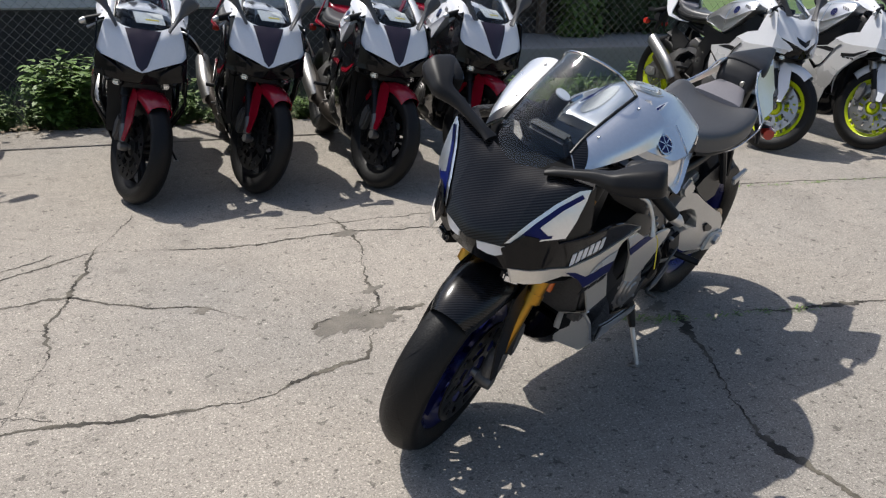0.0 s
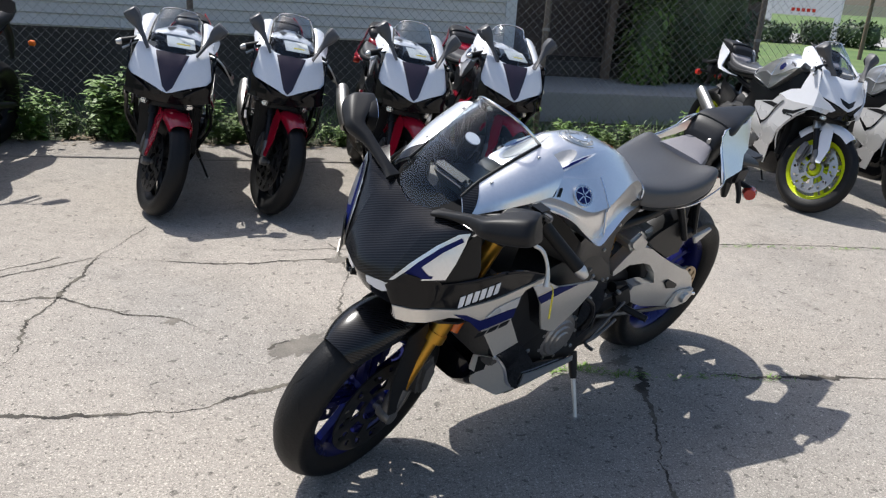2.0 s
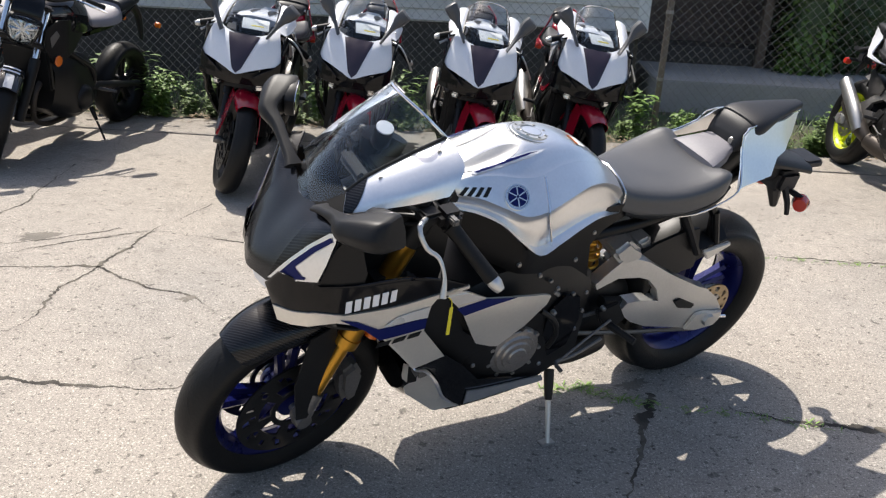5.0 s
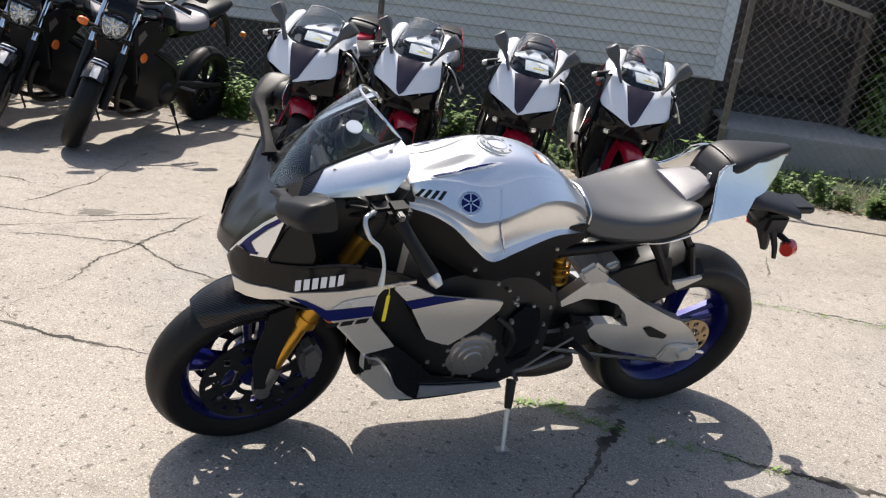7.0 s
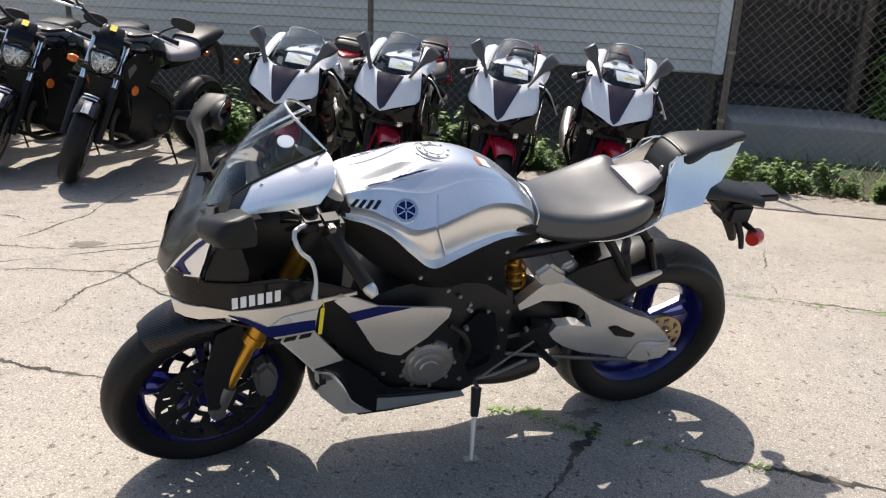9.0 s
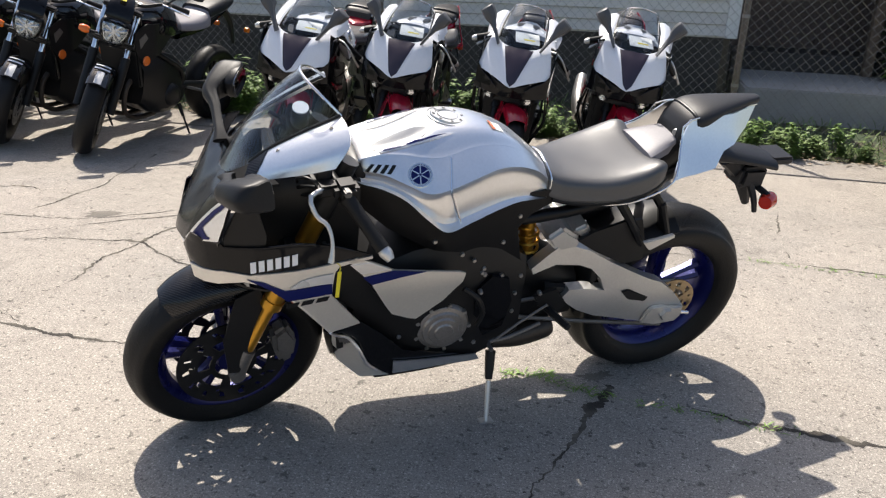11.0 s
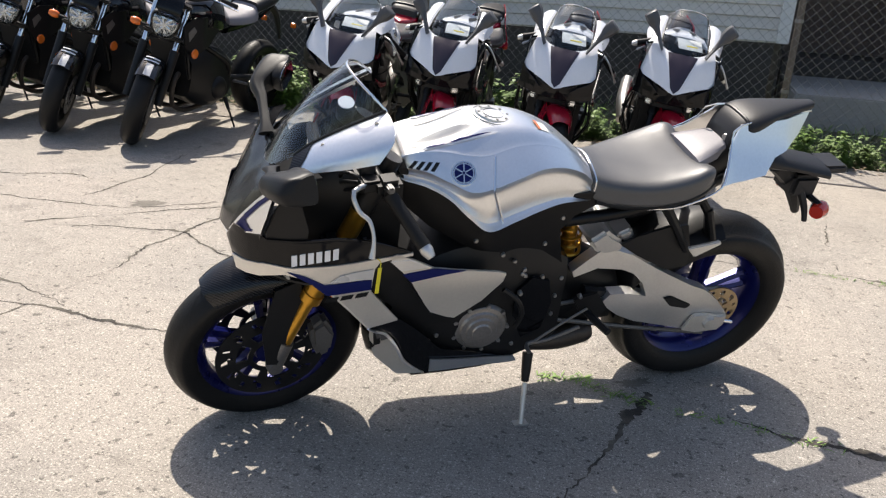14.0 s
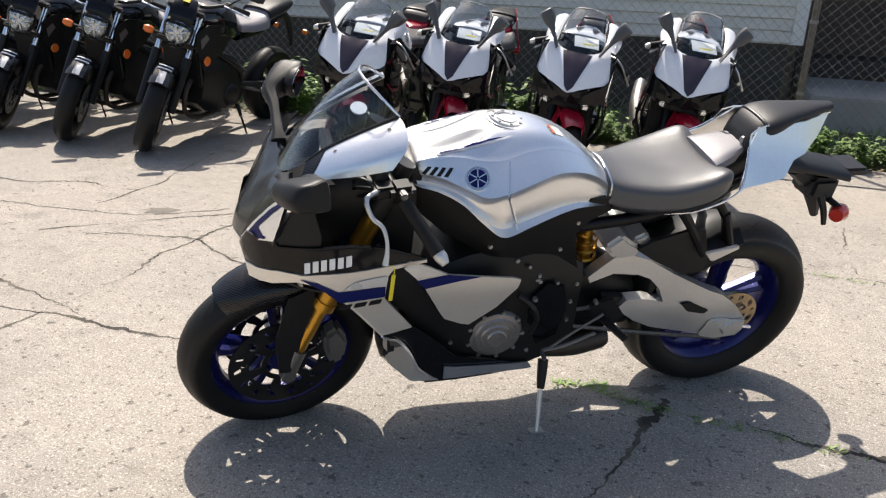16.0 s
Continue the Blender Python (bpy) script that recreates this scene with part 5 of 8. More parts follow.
        part("position_light", sheet(strip, 0.004, 3, 3), c["drl"], lamp, "pale position light strip")
    screen = [[(-0.664, 0, 0.852), (-0.656, 0.045, 0.859), (-0.636, 0.078, 0.880), (-0.602, 0.098, 0.906)],
              [(-0.612, 0, 0.934), (-0.603, 0.048, 0.936), (-0.585, 0.080, 0.939), (-0.555, 0.098, 0.941)],
              [(-0.548, 0, 1.014), (-0.538, 0.050, 1.011), (-0.514, 0.084, 1.001), (-0.475, 0.105, 0.985)],
              [(-0.474, 0, 1.083), (-0.464, 0.045, 1.077), (-0.437, 0.084, 1.057), (-0.398, 0.110, 1.021)]]
    inner = [Vector(r[3]) for r in screen]
    pane = part("windscreen", sheet(screen, 0.003, 5, 5, True), c["screen"], bike, c["screen_label"])
    pane.visible_shadow = False
    edge = [Vector(q) for q in screen[3]]
    rim_line = [Vector((q.x, -q.y, q.z)) for q in edge[:0:-1]] + edge
    part("screen_edge", tube([q + Vector((0.002, 0, 0)) for q in rim_line], 0.0035, 8), M_CHROME, bike, "bright rolled edge of the screen")
    part("dash_tray", sheet([[(-0.64, 0, 0.835), (-0.60, 0.13, 0.85)], [(-0.60, 0, 0.846), (-0.575, 0.14, 0.868)], [(-0.565, 0, 0.852), (-0.54, 0.14, 0.872)]], 0.006, 3, 3, True), M_TRAY, bike)
    dash = part("dashboard", turned(block(-0.02, 0.02, -0.075, 0.075, -0.05, 0.05, 0.012), Matrix.Translation((-0.53, 0, 0.885)) @ Matrix.Rotation(radians(-38), 4, "Y") @ Matrix.Scale(0.8, 4)), M_PLAST, bike)
    part("display", turned(block(0.0205, 0.023, -0.06, 0.06, -0.034, 0.034, 0.002), Matrix.Translation((-0.53, 0, 0.885)) @ Matrix.Rotation(radians(-38), 4, "Y") @ Matrix.Scale(0.8, 4)), M_BLACK, dash)
    part("stem_nut", turned(lathe([(0, 0.012), (0.019, 0.012), (0.022, 0.008), (0.022, -0.035), (0.012, -0.05)], 24), Matrix.Translation((-0.465, 0.045, 0.960)) @ Matrix.Rotation(radians(112), 4, "X")), M_MATTE, bike)
    part("nut_cap", turned(lathe([(0, 0.0135), (0.020, 0.0130), (0.020, 0.010)], 24), Matrix.Translation((-0.465, 0.045, 0.962)) @ Matrix.Rotation(radians(112), 4, "X")), M_WHITE, bike, "white round cap behind the screen")
    for s in (-1, 1):
        side_panel = [[(-0.602, 0.099 * s, 0.907), (-0.608, 0.112 * s, 0.896), (-0.613, 0.122 * s, 0.886), (-0.616, 0.130 * s, 0.876)],
                      [(-0.555, 0.099 * s, 0.942), (-0.560, 0.124 * s, 0.932), (-0.566, 0.148 * s, 0.914), (-0.568, 0.160 * s, 0.897)],
                      [(-0.475, 0.106 * s, 0.986), (-0.476, 0.142 * s, 0.978), (-0.484, 0.182 * s, 0.950), (-0.490, 0.192 * s, 0.922)],
                      [(-0.397, 0.111 * s, 1.022), (-0.390, 0.152 * s, 1.016), (-0.393, 0.196 * s, 0.992), (-0.426, 0.212 * s, 0.945)]]
        part("screen_gasket", tube([Vector((q.x, q.y * s, q.z + 0.002)) for q in inner], 0.004, 8), M_MATTE, bike)
        sp = part("screen_side_panel", sheet(side_panel, 0.004, 4, 4), c["side"], bike, c["side_label"])
        lift = Vector((-0.001, 0.003 * s, 0.002))
        near = [[Vector(q) + lift for q in side_panel[0]], [Vector(q).lerp(Vector(w), 0.45 - 0.1 * i) + lift for i, (q, w) in enumerate(zip(side_panel[0], side_panel[1]))], [Vector(q).lerp(Vector(w), 0.9 - 0.2 * i) + lift for i, (q, w) in enumerate(zip(side_panel[0], side_panel[1]))]]
        part("carbon_corner", sheet(near, 0.002, 3, 3), M_CARBON, sp, "carbon corner of the side panel")
        for bx, bz, by in ((-0.539, 0.946, 0.120), (-0.423, 1.005, 0.137)):
            part("screw", turned(lathe([(0, -0.002), (0.005, -0.002), (0.004, 0.002), (0, 0.003)], 10), Matrix.Translation((bx, by * s, bz))), M_STEEL, sp)
        # mirror: arm sweeping out from the nose into a tall housing
        out, rise = c["mirror"]
        n2 = math.hypot(out, rise)
        py, pz = -rise / n2, out / n2

        def turn_in(x, y, z, f):
            """The housing is turned towards the rider about its middle, the arm is not."""
            w = radians(26) * min(1, max(0, (f - 0.40) / 0.2))
            dx, dy = x + 0.610, y - (0.086 + out * 0.80)
            return (-0.610 + dx * math.cos(w) + dy * math.sin(w), (0.086 + out * 0.80 - dx * math.sin(w) + dy * math.cos(w)) * s, z)

        def ring(f, x, a, b):
            y0, z0 = 0.086 + out * f, 0.868 + rise * (f + 0.25 * f * (1 - f))
            prof = ((1, 1), (1, 0.2), (1, -1), (0.2, -1), (-0.75, -0.72), (-1, -0.15), (-0.96, 0.25), (-0.55, 0.88), (0.1, 1.0))
            return [turn_in(x + a * u, y0 + py * b * v, z0 + pz * b * v, f) for u, v in prof]
        arm = loft([ring(0.0, -0.652, 0.020, 0.008), ring(0.10, -0.654, 0.013, 0.009), ring(0.26, -0.656, 0.0115, 0.010), ring(0.42, -0.654, 0.013, 0.014), ring(0.54, -0.647, 0.020, 0.021), ring(0.64, -0.636, 0.027, 0.028), ring(0.78, -0.627, 0.038, 0.032), ring(0.89, -0.622, 0.037, 0.032), ring(0.93, -0.612, 0.025, 0.028)], 4, 3)
        mir = part("mirror", arm, M_SHELL, bike, "black plastic rear-view mirror", None, 40)

        def face(x, q):
            ring_ = []
            for k in range(12):
                t = 2 * math.pi * k / 12
                f = 0.765 + 0.165 * q * math.copysign(abs(math.cos(t)) ** 0.6, math.cos(t))
                b = 0.034 * q * math.copysign(abs(math.sin(t)) ** 0.6, math.sin(t))
                ring_.append(turn_in(x, 0.086 + out * f + py * b, 0.868 + rise * (f + 0.25 * f * (1 - f)) + pz * b, 1))
            return ring_
        part("mirror_rim", loft([face(-0.606, 0.92), face(-0.596, 1.0), face(-0.583, 1.0)], 2, 1), M_SHELL, mir)
        glass = loft([face(-0.586, 0.90), face(-0.5805, 0.90)], 1, 1)
        part("mirror_glass", glass, M_MIRROR, mir, "mirror glass")
    # upper fairing, band, lower fairing
    FD = display_depth
    for s in (-1, 1):
        up = [(-0.76, 0.697), (-0.749, 0.656), (-0.681, 0.668), (-0.618, 0.66), (-0.554, 0.667), (-0.476, 0.677), (-0.422, 0.687), (-0.33, 0.7), (-0.369, 0.717), (-0.424, 0.733), (-0.503, 0.745), (-0.591, 0.736), (-0.671, 0.734), (-0.683, 0.747), (-0.742, 0.747)]
        ufair = part("upper_fairing", skin(up, FD, s, 0.006), c["upper"], bike, c["upper_label"])
        part("cheek_panel", skin([(-0.644, 0.822), (-0.624, 0.85), (-0.6, 0.865), (-0.589, 0.818), (-0.576, 0.766), (-0.581, 0.734), (-0.628, 0.734), (-0.671, 0.734), (-0.67, 0.754)], FD, s, 0.006, -0.003), M_MATTE, bike, "dull black inner cheek panel")
        band = [(-0.749, 0.656), (-0.681, 0.668), (-0.618, 0.66), (-0.554, 0.667), (-0.476, 0.677), (-0.422, 0.687), (-0.33, 0.701), (-0.329, 0.693), (-0.368, 0.687), (-0.409, 0.677), (-0.42, 0.659), (-0.424, 0.625), (-0.426, 0.588), (-0.349, 0.481), (-0.425, 0.457), (-0.493, 0.548), (-0.542, 0.602), (-0.593, 0.631), (-0.632, 0.64), (-0.72, 0.625), (-0.742, 0.624)]
        bnd = part("side_fairing", skin(band, FD, s, 0.006, 0.004), c["band"], bike, c["band_label"])
        part("fairing_stripe", skin([(-0.625, 0.649), (-0.587, 0.64), (-0.539, 0.615), (-0.426, 0.629), (-0.426, 0.597), (-0.533, 0.582), (-0.57, 0.616)], FD, s, 0.002, 0.0065), c["stripe"], bnd, "dark blue stripe on the fairing")
        part("fairing_scoop", skin([(-0.528, 0.622), (-0.502, 0.644), (-0.469, 0.653), (-0.424, 0.66), (-0.425, 0.63), (-0.475, 0.628)], FD, s, 0.002, 0.0075), M_GREYP, bnd, "pale raised wedge on the fairing")
        part("model_mark", join(*[skin([(-0.532 + 0.036 * k, 0.572 + 0.006 * k), (-0.504 + 0.036 * k, 0.577 + 0.006 * k), (-0.509 + 0.036 * k, 0.563 + 0.006 * k), (-0.537 + 0.036 * k, 0.558 + 0.006 * k)], FD, s, 0.0015, 0.0062, 0) for k in range(3)]), M_MATTE, bnd, "dark model mark as plain bars")
        for k in range(6):
            x0, z0 = -0.616 + 0.0190 * k, 0.664 + 0.0046 * k
            part("brand_bar", skin([(x0, z0), (x0 + 0.0130, z0 + 0.0035), (x0 + 0.0130, z0 + 0.0345), (x0, z0 + 0.0315)], FD, s, 0.0015, 0.0022, 0), M_WHITE, ufair, "white brand mark as plain bars")
        part("fairing_rib", tube([(x, s * (FD(x, z) + 0.001), z) for x, z in ((-0.671, 0.735), (-0.591, 0.737), (-0.503, 0.746), (-0.424, 0.734), (-0.335, 0.702))], [0.002, 0.004, 0.005, 0.004, 0.002], 8, 4), M_BLACK, bike)
        duct = [(-0.43, 0.665), (-0.37, 0.665), (-0.285, 0.515), (-0.215, 0.46), (-0.08, 0.55), (-0.10, 0.42), (-0.235, 0.36), (-0.37, 0.37), (-0.36, 0.50), (-0.44, 0.58)]
        part("air_duct", skin(duct, lambda x, z: FD(x, z) - 0.03, s, 0.01), M_MATTE, bike)
        rear = [(-0.387, 0.69), (-0.355, 0.649), (-0.329, 0.615), (-0.284, 0.53), (-0.266, 0.501), (-0.22, 0.479), (-0.198, 0.473), (-0.13, 0.526), (-0.098, 0.567), (-0.082, 0.586), (-0.077, 0.613), (-0.096, 0.621), (-0.193, 0.638), (-0.271, 0.65), (-0.323, 0.678), (-0.368, 0.698)]
        rp = part("rear_side_panel", skin(rear, FD, s, 0.006, 0.004), c["band"], bike, c["band_label"])
        part("panel_facet", skin([(-0.384, 0.68), (-0.333, 0.681), (-0.282, 0.655), (-0.355, 0.649)], FD, s, 0.002, 0.0060), c["side"], rp, "bright silver facet")
        part("panel_stripe", skin([(-0.351, 0.638), (-0.274, 0.651), (-0.19, 0.638), (-0.243, 0.63), (-0.327, 0.613)], FD, s, 0.002, 0.0065), c["stripe"], rp)
        low = [(-0.425, 0.458), (-0.345, 0.481), (-0.28, 0.42), (-0.22, 0.35), (-0.02, 0.285), (0.02, 0.262), (-0.10, 0.252), (-0.29, 0.250), (-0.325, 0.290), (-0.352, 0.345), (-0.390, 0.395)]
        lf = part("lower_fairing", skin(low, FD, s, 0.006), c["lower"], bike)
        part("edge_trim", tube([(x, s * (FD(x, z) + 0.002), z) for x, z in ((-0.593, 0.631), (-0.542, 0.602), (-0.493, 0.548), (-0.425, 0.457))], [0.003, 0.0035, 0.0035, 0.003], 8), c["band"], lf)
        part("belly_nose", skin([(-0.405, 0.426), (-0.37, 0.404), (-0.345, 0.371), (-0.322, 0.322), (-0.272, 0.272), (-0.255, 0.26), (-0.336, 0.267), (-0.39, 0.288), (-0.403, 0.348)], FD, s, 0.004, 0.004), c["band"], lf, "pale metal belly corner")
        part("belly_trim", tube([(x, s * (FD(x, z) + 0.006), z) for x, z in ((-0.425, 0.457), (-0.402, 0.428), (-0.37, 0.406), (-0.344, 0.372), (-0.321, 0.322), (-0.290, 0.288))], [0.003, 0.004, 0.005, 0.005, 0.005, 0.003], 8, 3), c["side"], lf, "bright rolled edge")
        part("belly_slot", skin([(-0.398, 0.405), (-0.380, 0.395), (-0.378, 0.350), (-0.392, 0.330)], FD, s, 0.002, 0.0075), M_MATTE, lf)
        part("belly_edge", skin([(-0.245, 0.315), (-0.145, 0.302), (0.006, 0.286), (0.021, 0.26), (-0.104, 0.265), (-0.243, 0.265)], FD, s, 0.004, 0.006), c["side"], lf, "bright metal lower edge")
        # frame spar
        fr = [(-0.348, 0.852), (-0.292, 0.833), (-0.218, 0.792), (-0.139, 0.719), (-0.034, 0.752), (0.054, 0.781), (0.159, 0.777), (0.249, 0.776), (0.207, 0.744), (0.133, 0.708), (0.1, 0.666), (0.124, 0.569), (0.165, 0.464), (0.21, 0.373), (0.156, 0.326), (0.074, 0.282), (0.038, 0.396), (-0.022, 0.565), (-0.062, 0.622), (-0.174, 0.655), (-0.267, 0.699), (-0.357, 0.773)]
        part("frame_spar", skin(fr, lambda x, z: lerp_table(x, [(-0.42, 0.07), (-0.35, 0.072), (-0.29, 0.092), (-0.14, 0.148), (-0.03, 0.122), (0.05, 0.108), (0.2, 0.095)]) - 0.05 * max(0, 0.45 - z), s, 0.035, 0, 3), M_FRAMEB, bike, "black beam frame")
        for bx, bz in ((-0.03, 0.60), (0.06, 0.54), (0.11, 0.47), (0.06, 0.37)):
            part("frame_bolt", turned(lathe([(0, -0.004), (0.005, -0.004), (0.006, 0.0), (0.006, 0.004), (0, 0.004)], 8), Matrix.Translation((bx, s * 0.142, bz))), M_STEEL, bike)
        part("foot_peg", join(tube([(0.22, s * 0.14, 0.40), (0.25, s * 0.235, 0.40)], [0.012, 0.011], 8), plate([(0.17, 0.45), (0.24, 0.47), (0.29, 0.40), (0.25, 0.36), (0.20, 0.40)], s * 0.128, s * 0.142, 0.004)), M_MATTE, bike)
        part("control_pedal", tube([(0.20, s * 0.16, 0.36), (0.10, s * 0.175, 0.335), (0.04, s * 0.18, 0.33), (0.035, s * 0.215, 0.33)], 0.006, 8), M_DARKM, bike)
    part("airbox", body([(-0.62, [(0.05, 0.63), (0.07, 0.66), (0.07, 0.78), (0.04, 0.83)]), (-0.50, [(0.06, 0.60), (0.085, 0.64), (0.085, 0.80), (0.05, 0.86)]), (-0.34, [(0.07, 0.60), (0.10, 0.66), (0.10, 0.82), (0.06, 0.88)])], 3, 2), M_MATTE, bike)
    # radiator, engine, belly
    part("radiator", turned(block(-0.02, 0.02, -0.17, 0.17, -0.15, 0.15, 0.01), Matrix.Translation((-0.40, 0, 0.52)) @ Matrix.Rotation(radians(-12), 4, "Y")), M_DARKM, bike)
    part("inner_cowl", sheet([[(-0.72, 0, 0.625), (-0.70, 0.13, 0.625)], [(-0.60, 0, 0.60), (-0.58, 0.18, 0.60)], [(-0.45, 0, 0.62), (-0.44, 0.19, 0.63)]], 0.006, 3, 3, True), M_MATTE, bike)
    part("engine_block", body([(-0.34, [(0.10, 0.27), (0.14, 0.34), (0.15, 0.48), (0.12, 0.56)]), (-0.20, [(0.13, 0.22), (0.165, 0.32), (0.165, 0.50), (0.13, 0.64)]), (0.0, [(0.13, 0.23), (0.155, 0.32), (0.14, 0.48), (0.11, 0.64)]), (0.15, [(0.10, 0.28), (0.12, 0.36), (0.11, 0.45), (0.09, 0.56)])], 3, 2), M_MATTE, bike)
    for s in (-1, 1):
        prof = [(0.0, 0.034), (0.03, 0.034), (0.034, 0.030), (0.050, 0.029), (0.054, 0.024), (0.068, 0.023), (0.073, 0.017), (0.086, 0.015), (0.094, 0.004), (0.096, -0.03)]
        cov = part("engine_cover", turned(lathe([(r * 0.84, y * s) for r, y in prof], 36), Matrix.Translation((-0.104, s * 0.152, 0.391))), M_CASE, bike, "ribbed cast engine cover")
        for k in range(9):
            a = 2 * math.pi * k / 9
            part("cover_bolt", turned(lathe([(0, 0), (0.006, 0), (0.006, 0.012 * s), (0, 0.012 * s)], 8), Matrix.Translation((-0.104 + 0.078 * math.cos(a), s * 0.157, 0.391 + 0.078 * math.sin(a)))), M_STEEL, cov)
    part("belly_pan", body([(-0.40, [(0.02, 0.25), (0.07, 0.26), (0.12, 0.31), (0.10, 0.35)]), (-0.34, [(0.05, 0.215), (0.10, 0.235), (0.140, 0.29), (0.12, 0.33)]), (-0.15, [(0.05, 0.205), (0.11, 0.225), (0.135, 0.26), (0.12, 0.29)]), (0.04, [(0.05, 0.215), (0.10, 0.225), (0.12, 0.245), (0.10, 0.26)])], 3, 2), M_BLACK, bike)
    part("exhaust", join(tube([(0.0, 0.06, 0.22), (0.14, 0.10, 0.24), (0.24, 0.14, 0.26)], [0.05, 0.06, 0.05], 16), tube([(0.09, -0.080, 0.236), (0.18, -0.080, 0.245), (0.262, -0.080, 0.268), (0.285, -0.080, 0.272)], [0.022, 0.034, 0.036, 0.028], 14), tube([(0.24, 0.15, 0.27), (0.34, 0.19, 0.33), (0.50, 0.21, 0.42), (0.56, 0.215, 0.45)], [0.04, 0.058, 0.06, 0.05], 18)), c["exhaust"], bike)
    # tank
    tank_rows = []
    for x, wb, zb, wc, zc, wr, zr, wt, zt in ((-0.350, 0.074, 0.836, 0.090, 0.862, 0.080, 0.880, 0.045, 0.884), (-0.335, 0.078, 0.832, 0.098, 0.867, 0.086, 0.892, 0.05, 0.896),
                                              (-0.290, 0.094, 0.828, 0.121, 0.868, 0.091, 0.904, 0.05, 0.915), (-0.240, 0.117, 0.811, 0.151, 0.856, 0.100, 0.908, 0.05, 0.934),
                                              (-0.190, 0.138, 0.770, 0.177, 0.843, 0.115, 0.906, 0.05, 0.949), (-0.140, 0.156, 0.738, 0.187, 0.857, 0.124, 0.910, 0.05, 0.957),
                                              (-0.070, 0.140, 0.748, 0.168, 0.872, 0.106, 0.922, 0.05, 0.955), (0.0, 0.122, 0.758, 0.143, 0.880, 0.090, 0.917, 0.045, 0.940),
                                              (0.07, 0.105, 0.763, 0.118, 0.866, 0.074, 0.894, 0.04, 0.908), (0.13, 0.091, 0.756, 0.100, 0.838, 0.062, 0.856, 0.035, 0.864), (0.168, 0.082, 0.750, 0.088, 0.806, 0.055, 0.826, 0.03, 0.832)):
        wb = wb + 0.75 * (wc - wb)
        a, b2 = Vector((wc, zc)), Vector((wr, zr))
        tank_rows.append((x, [(wb, zb + 0.004), (wb + (wc - wb) * 0.16, zb + (zc - zb) * 0.12), (wb + (wc - wb) * 0.48, zb + (zc - zb) * 0.46), (wc - 0.006, zc - 0.022), (wc, zc - 0.002), (wc - 0.0008, zc + 0.002), tuple(a.lerp(b2, 0.5) + Vector((0.001, 0.001))), tuple(a.lerp(b2, 0.97)), tuple(b2), (wr - 0.006, zr + 0.0035), (wt, zt)]))
    tank_bm = body(tank_rows, 6, 5)
    for v in tank_bm.verts:
        if v.co.z > 0.86:
            r2 = ((v.co.x + 0.245) / 0.090) ** 2 + ((abs(v.co.y) - 0.052) / 0.029) ** 2
            v.co.z -= 0.016 * max(0.0, 1 - r2) ** 1.3
    bmesh.ops.triangulate(tank_bm, faces=tank_bm.faces[:])
    skin_of_tank = BVHTree.FromBMesh(tank_bm)
    tank = part("fuel_tank", tank_bm, c["tank"], bike, c["tank_label"], None, 32)
    for s in (-1, 1):
        seam = []
        for x, h in tank_rows:
            if abs(x + 0.140) < 1e-6:
                seam = [(x + 0.045 * max(0, (0.857 - z) / 0.12) + 0.012 * max(0, (z - 0.857) / 0.05), s * (y + 0.0006), z) for y, z in h[:8]]
        part("tank_seam", tube(seam, 0.0034, 8, 2), M_CHROME, tank, "raised weld seam")
    part("tank_front_cover", body([(-0.385, [(0.05, 0.835), (0.085, 0.850), (0.080, 0.870), (0.03, 0.880)]), (-0.352, [(0.05, 0.828), (0.094, 0.850), (0.086, 0.886), (0.03, 0.890)]), (-0.330, [(0.05, 0.826), (0.096, 0.846), (0.090, 0.880), (0.03, 0.888)])], 3, 2), M_MATTE, bike)
    cap_m = Matrix.Translation((-0.105, 0, 0.950)) @ Matrix.Rotation(radians(7), 4, "Y")
    part("filler_cap", turned(lathe([(0, 0.010), (0.018, 0.010), (0.020, 0.006), (0.030, 0.006), (0.032, 0.012), (0.044, 0.012), (0.047, 0.004), (0.058, 0.004), (0.060, 0.0), (0.060, -0.02)], 36), cap_m @ Matrix.Rotation(radians(90), 4, "X")), M_ALU, tank, "round bolted aluminium filler cap")
    for r in (0.026, 0.0525):
        part("cap_ring", tube([cap_m @ Vector((r * math.cos(a), r * math.sin(a), 0.0115 if r < 0.04 else 0.0060)) for a in (math.pi * k / 16 for k in range(33))], 0.0016, 6), M_STEEL, tank)
    for k in range(8):
        part("cap_bolt", turned(lathe([(0, 0.0145), (0.0035, 0.0145), (0.004, 0.012), (0.004, 0.008)], 8), cap_m @ Matrix.Rotation(math.pi * k / 4, 4, "Z") @ Matrix.Translation((0.038, 0, 0)) @ Matrix.Rotation(radians(90), 4, "X")), M_STEEL, tank)
    part("tank_sticker", drape([(0.005, -0.045), (0.040, -0.040), (0.036, 0.0), (0.001, -0.005)], skin_of_tank, "z", 1, 0.0016, 0, 3, 0.012), M_PAPER, tank, "small white and orange notice sticker")
    part("sticker_band", drape([(0.005, -0.045), (0.014, -0.044), (0.010, -0.003), (0.001, -0.005)], skin_of_tank, "z", 1, 0.0026, 0, 3, 0.012), M_AMBER, tank)
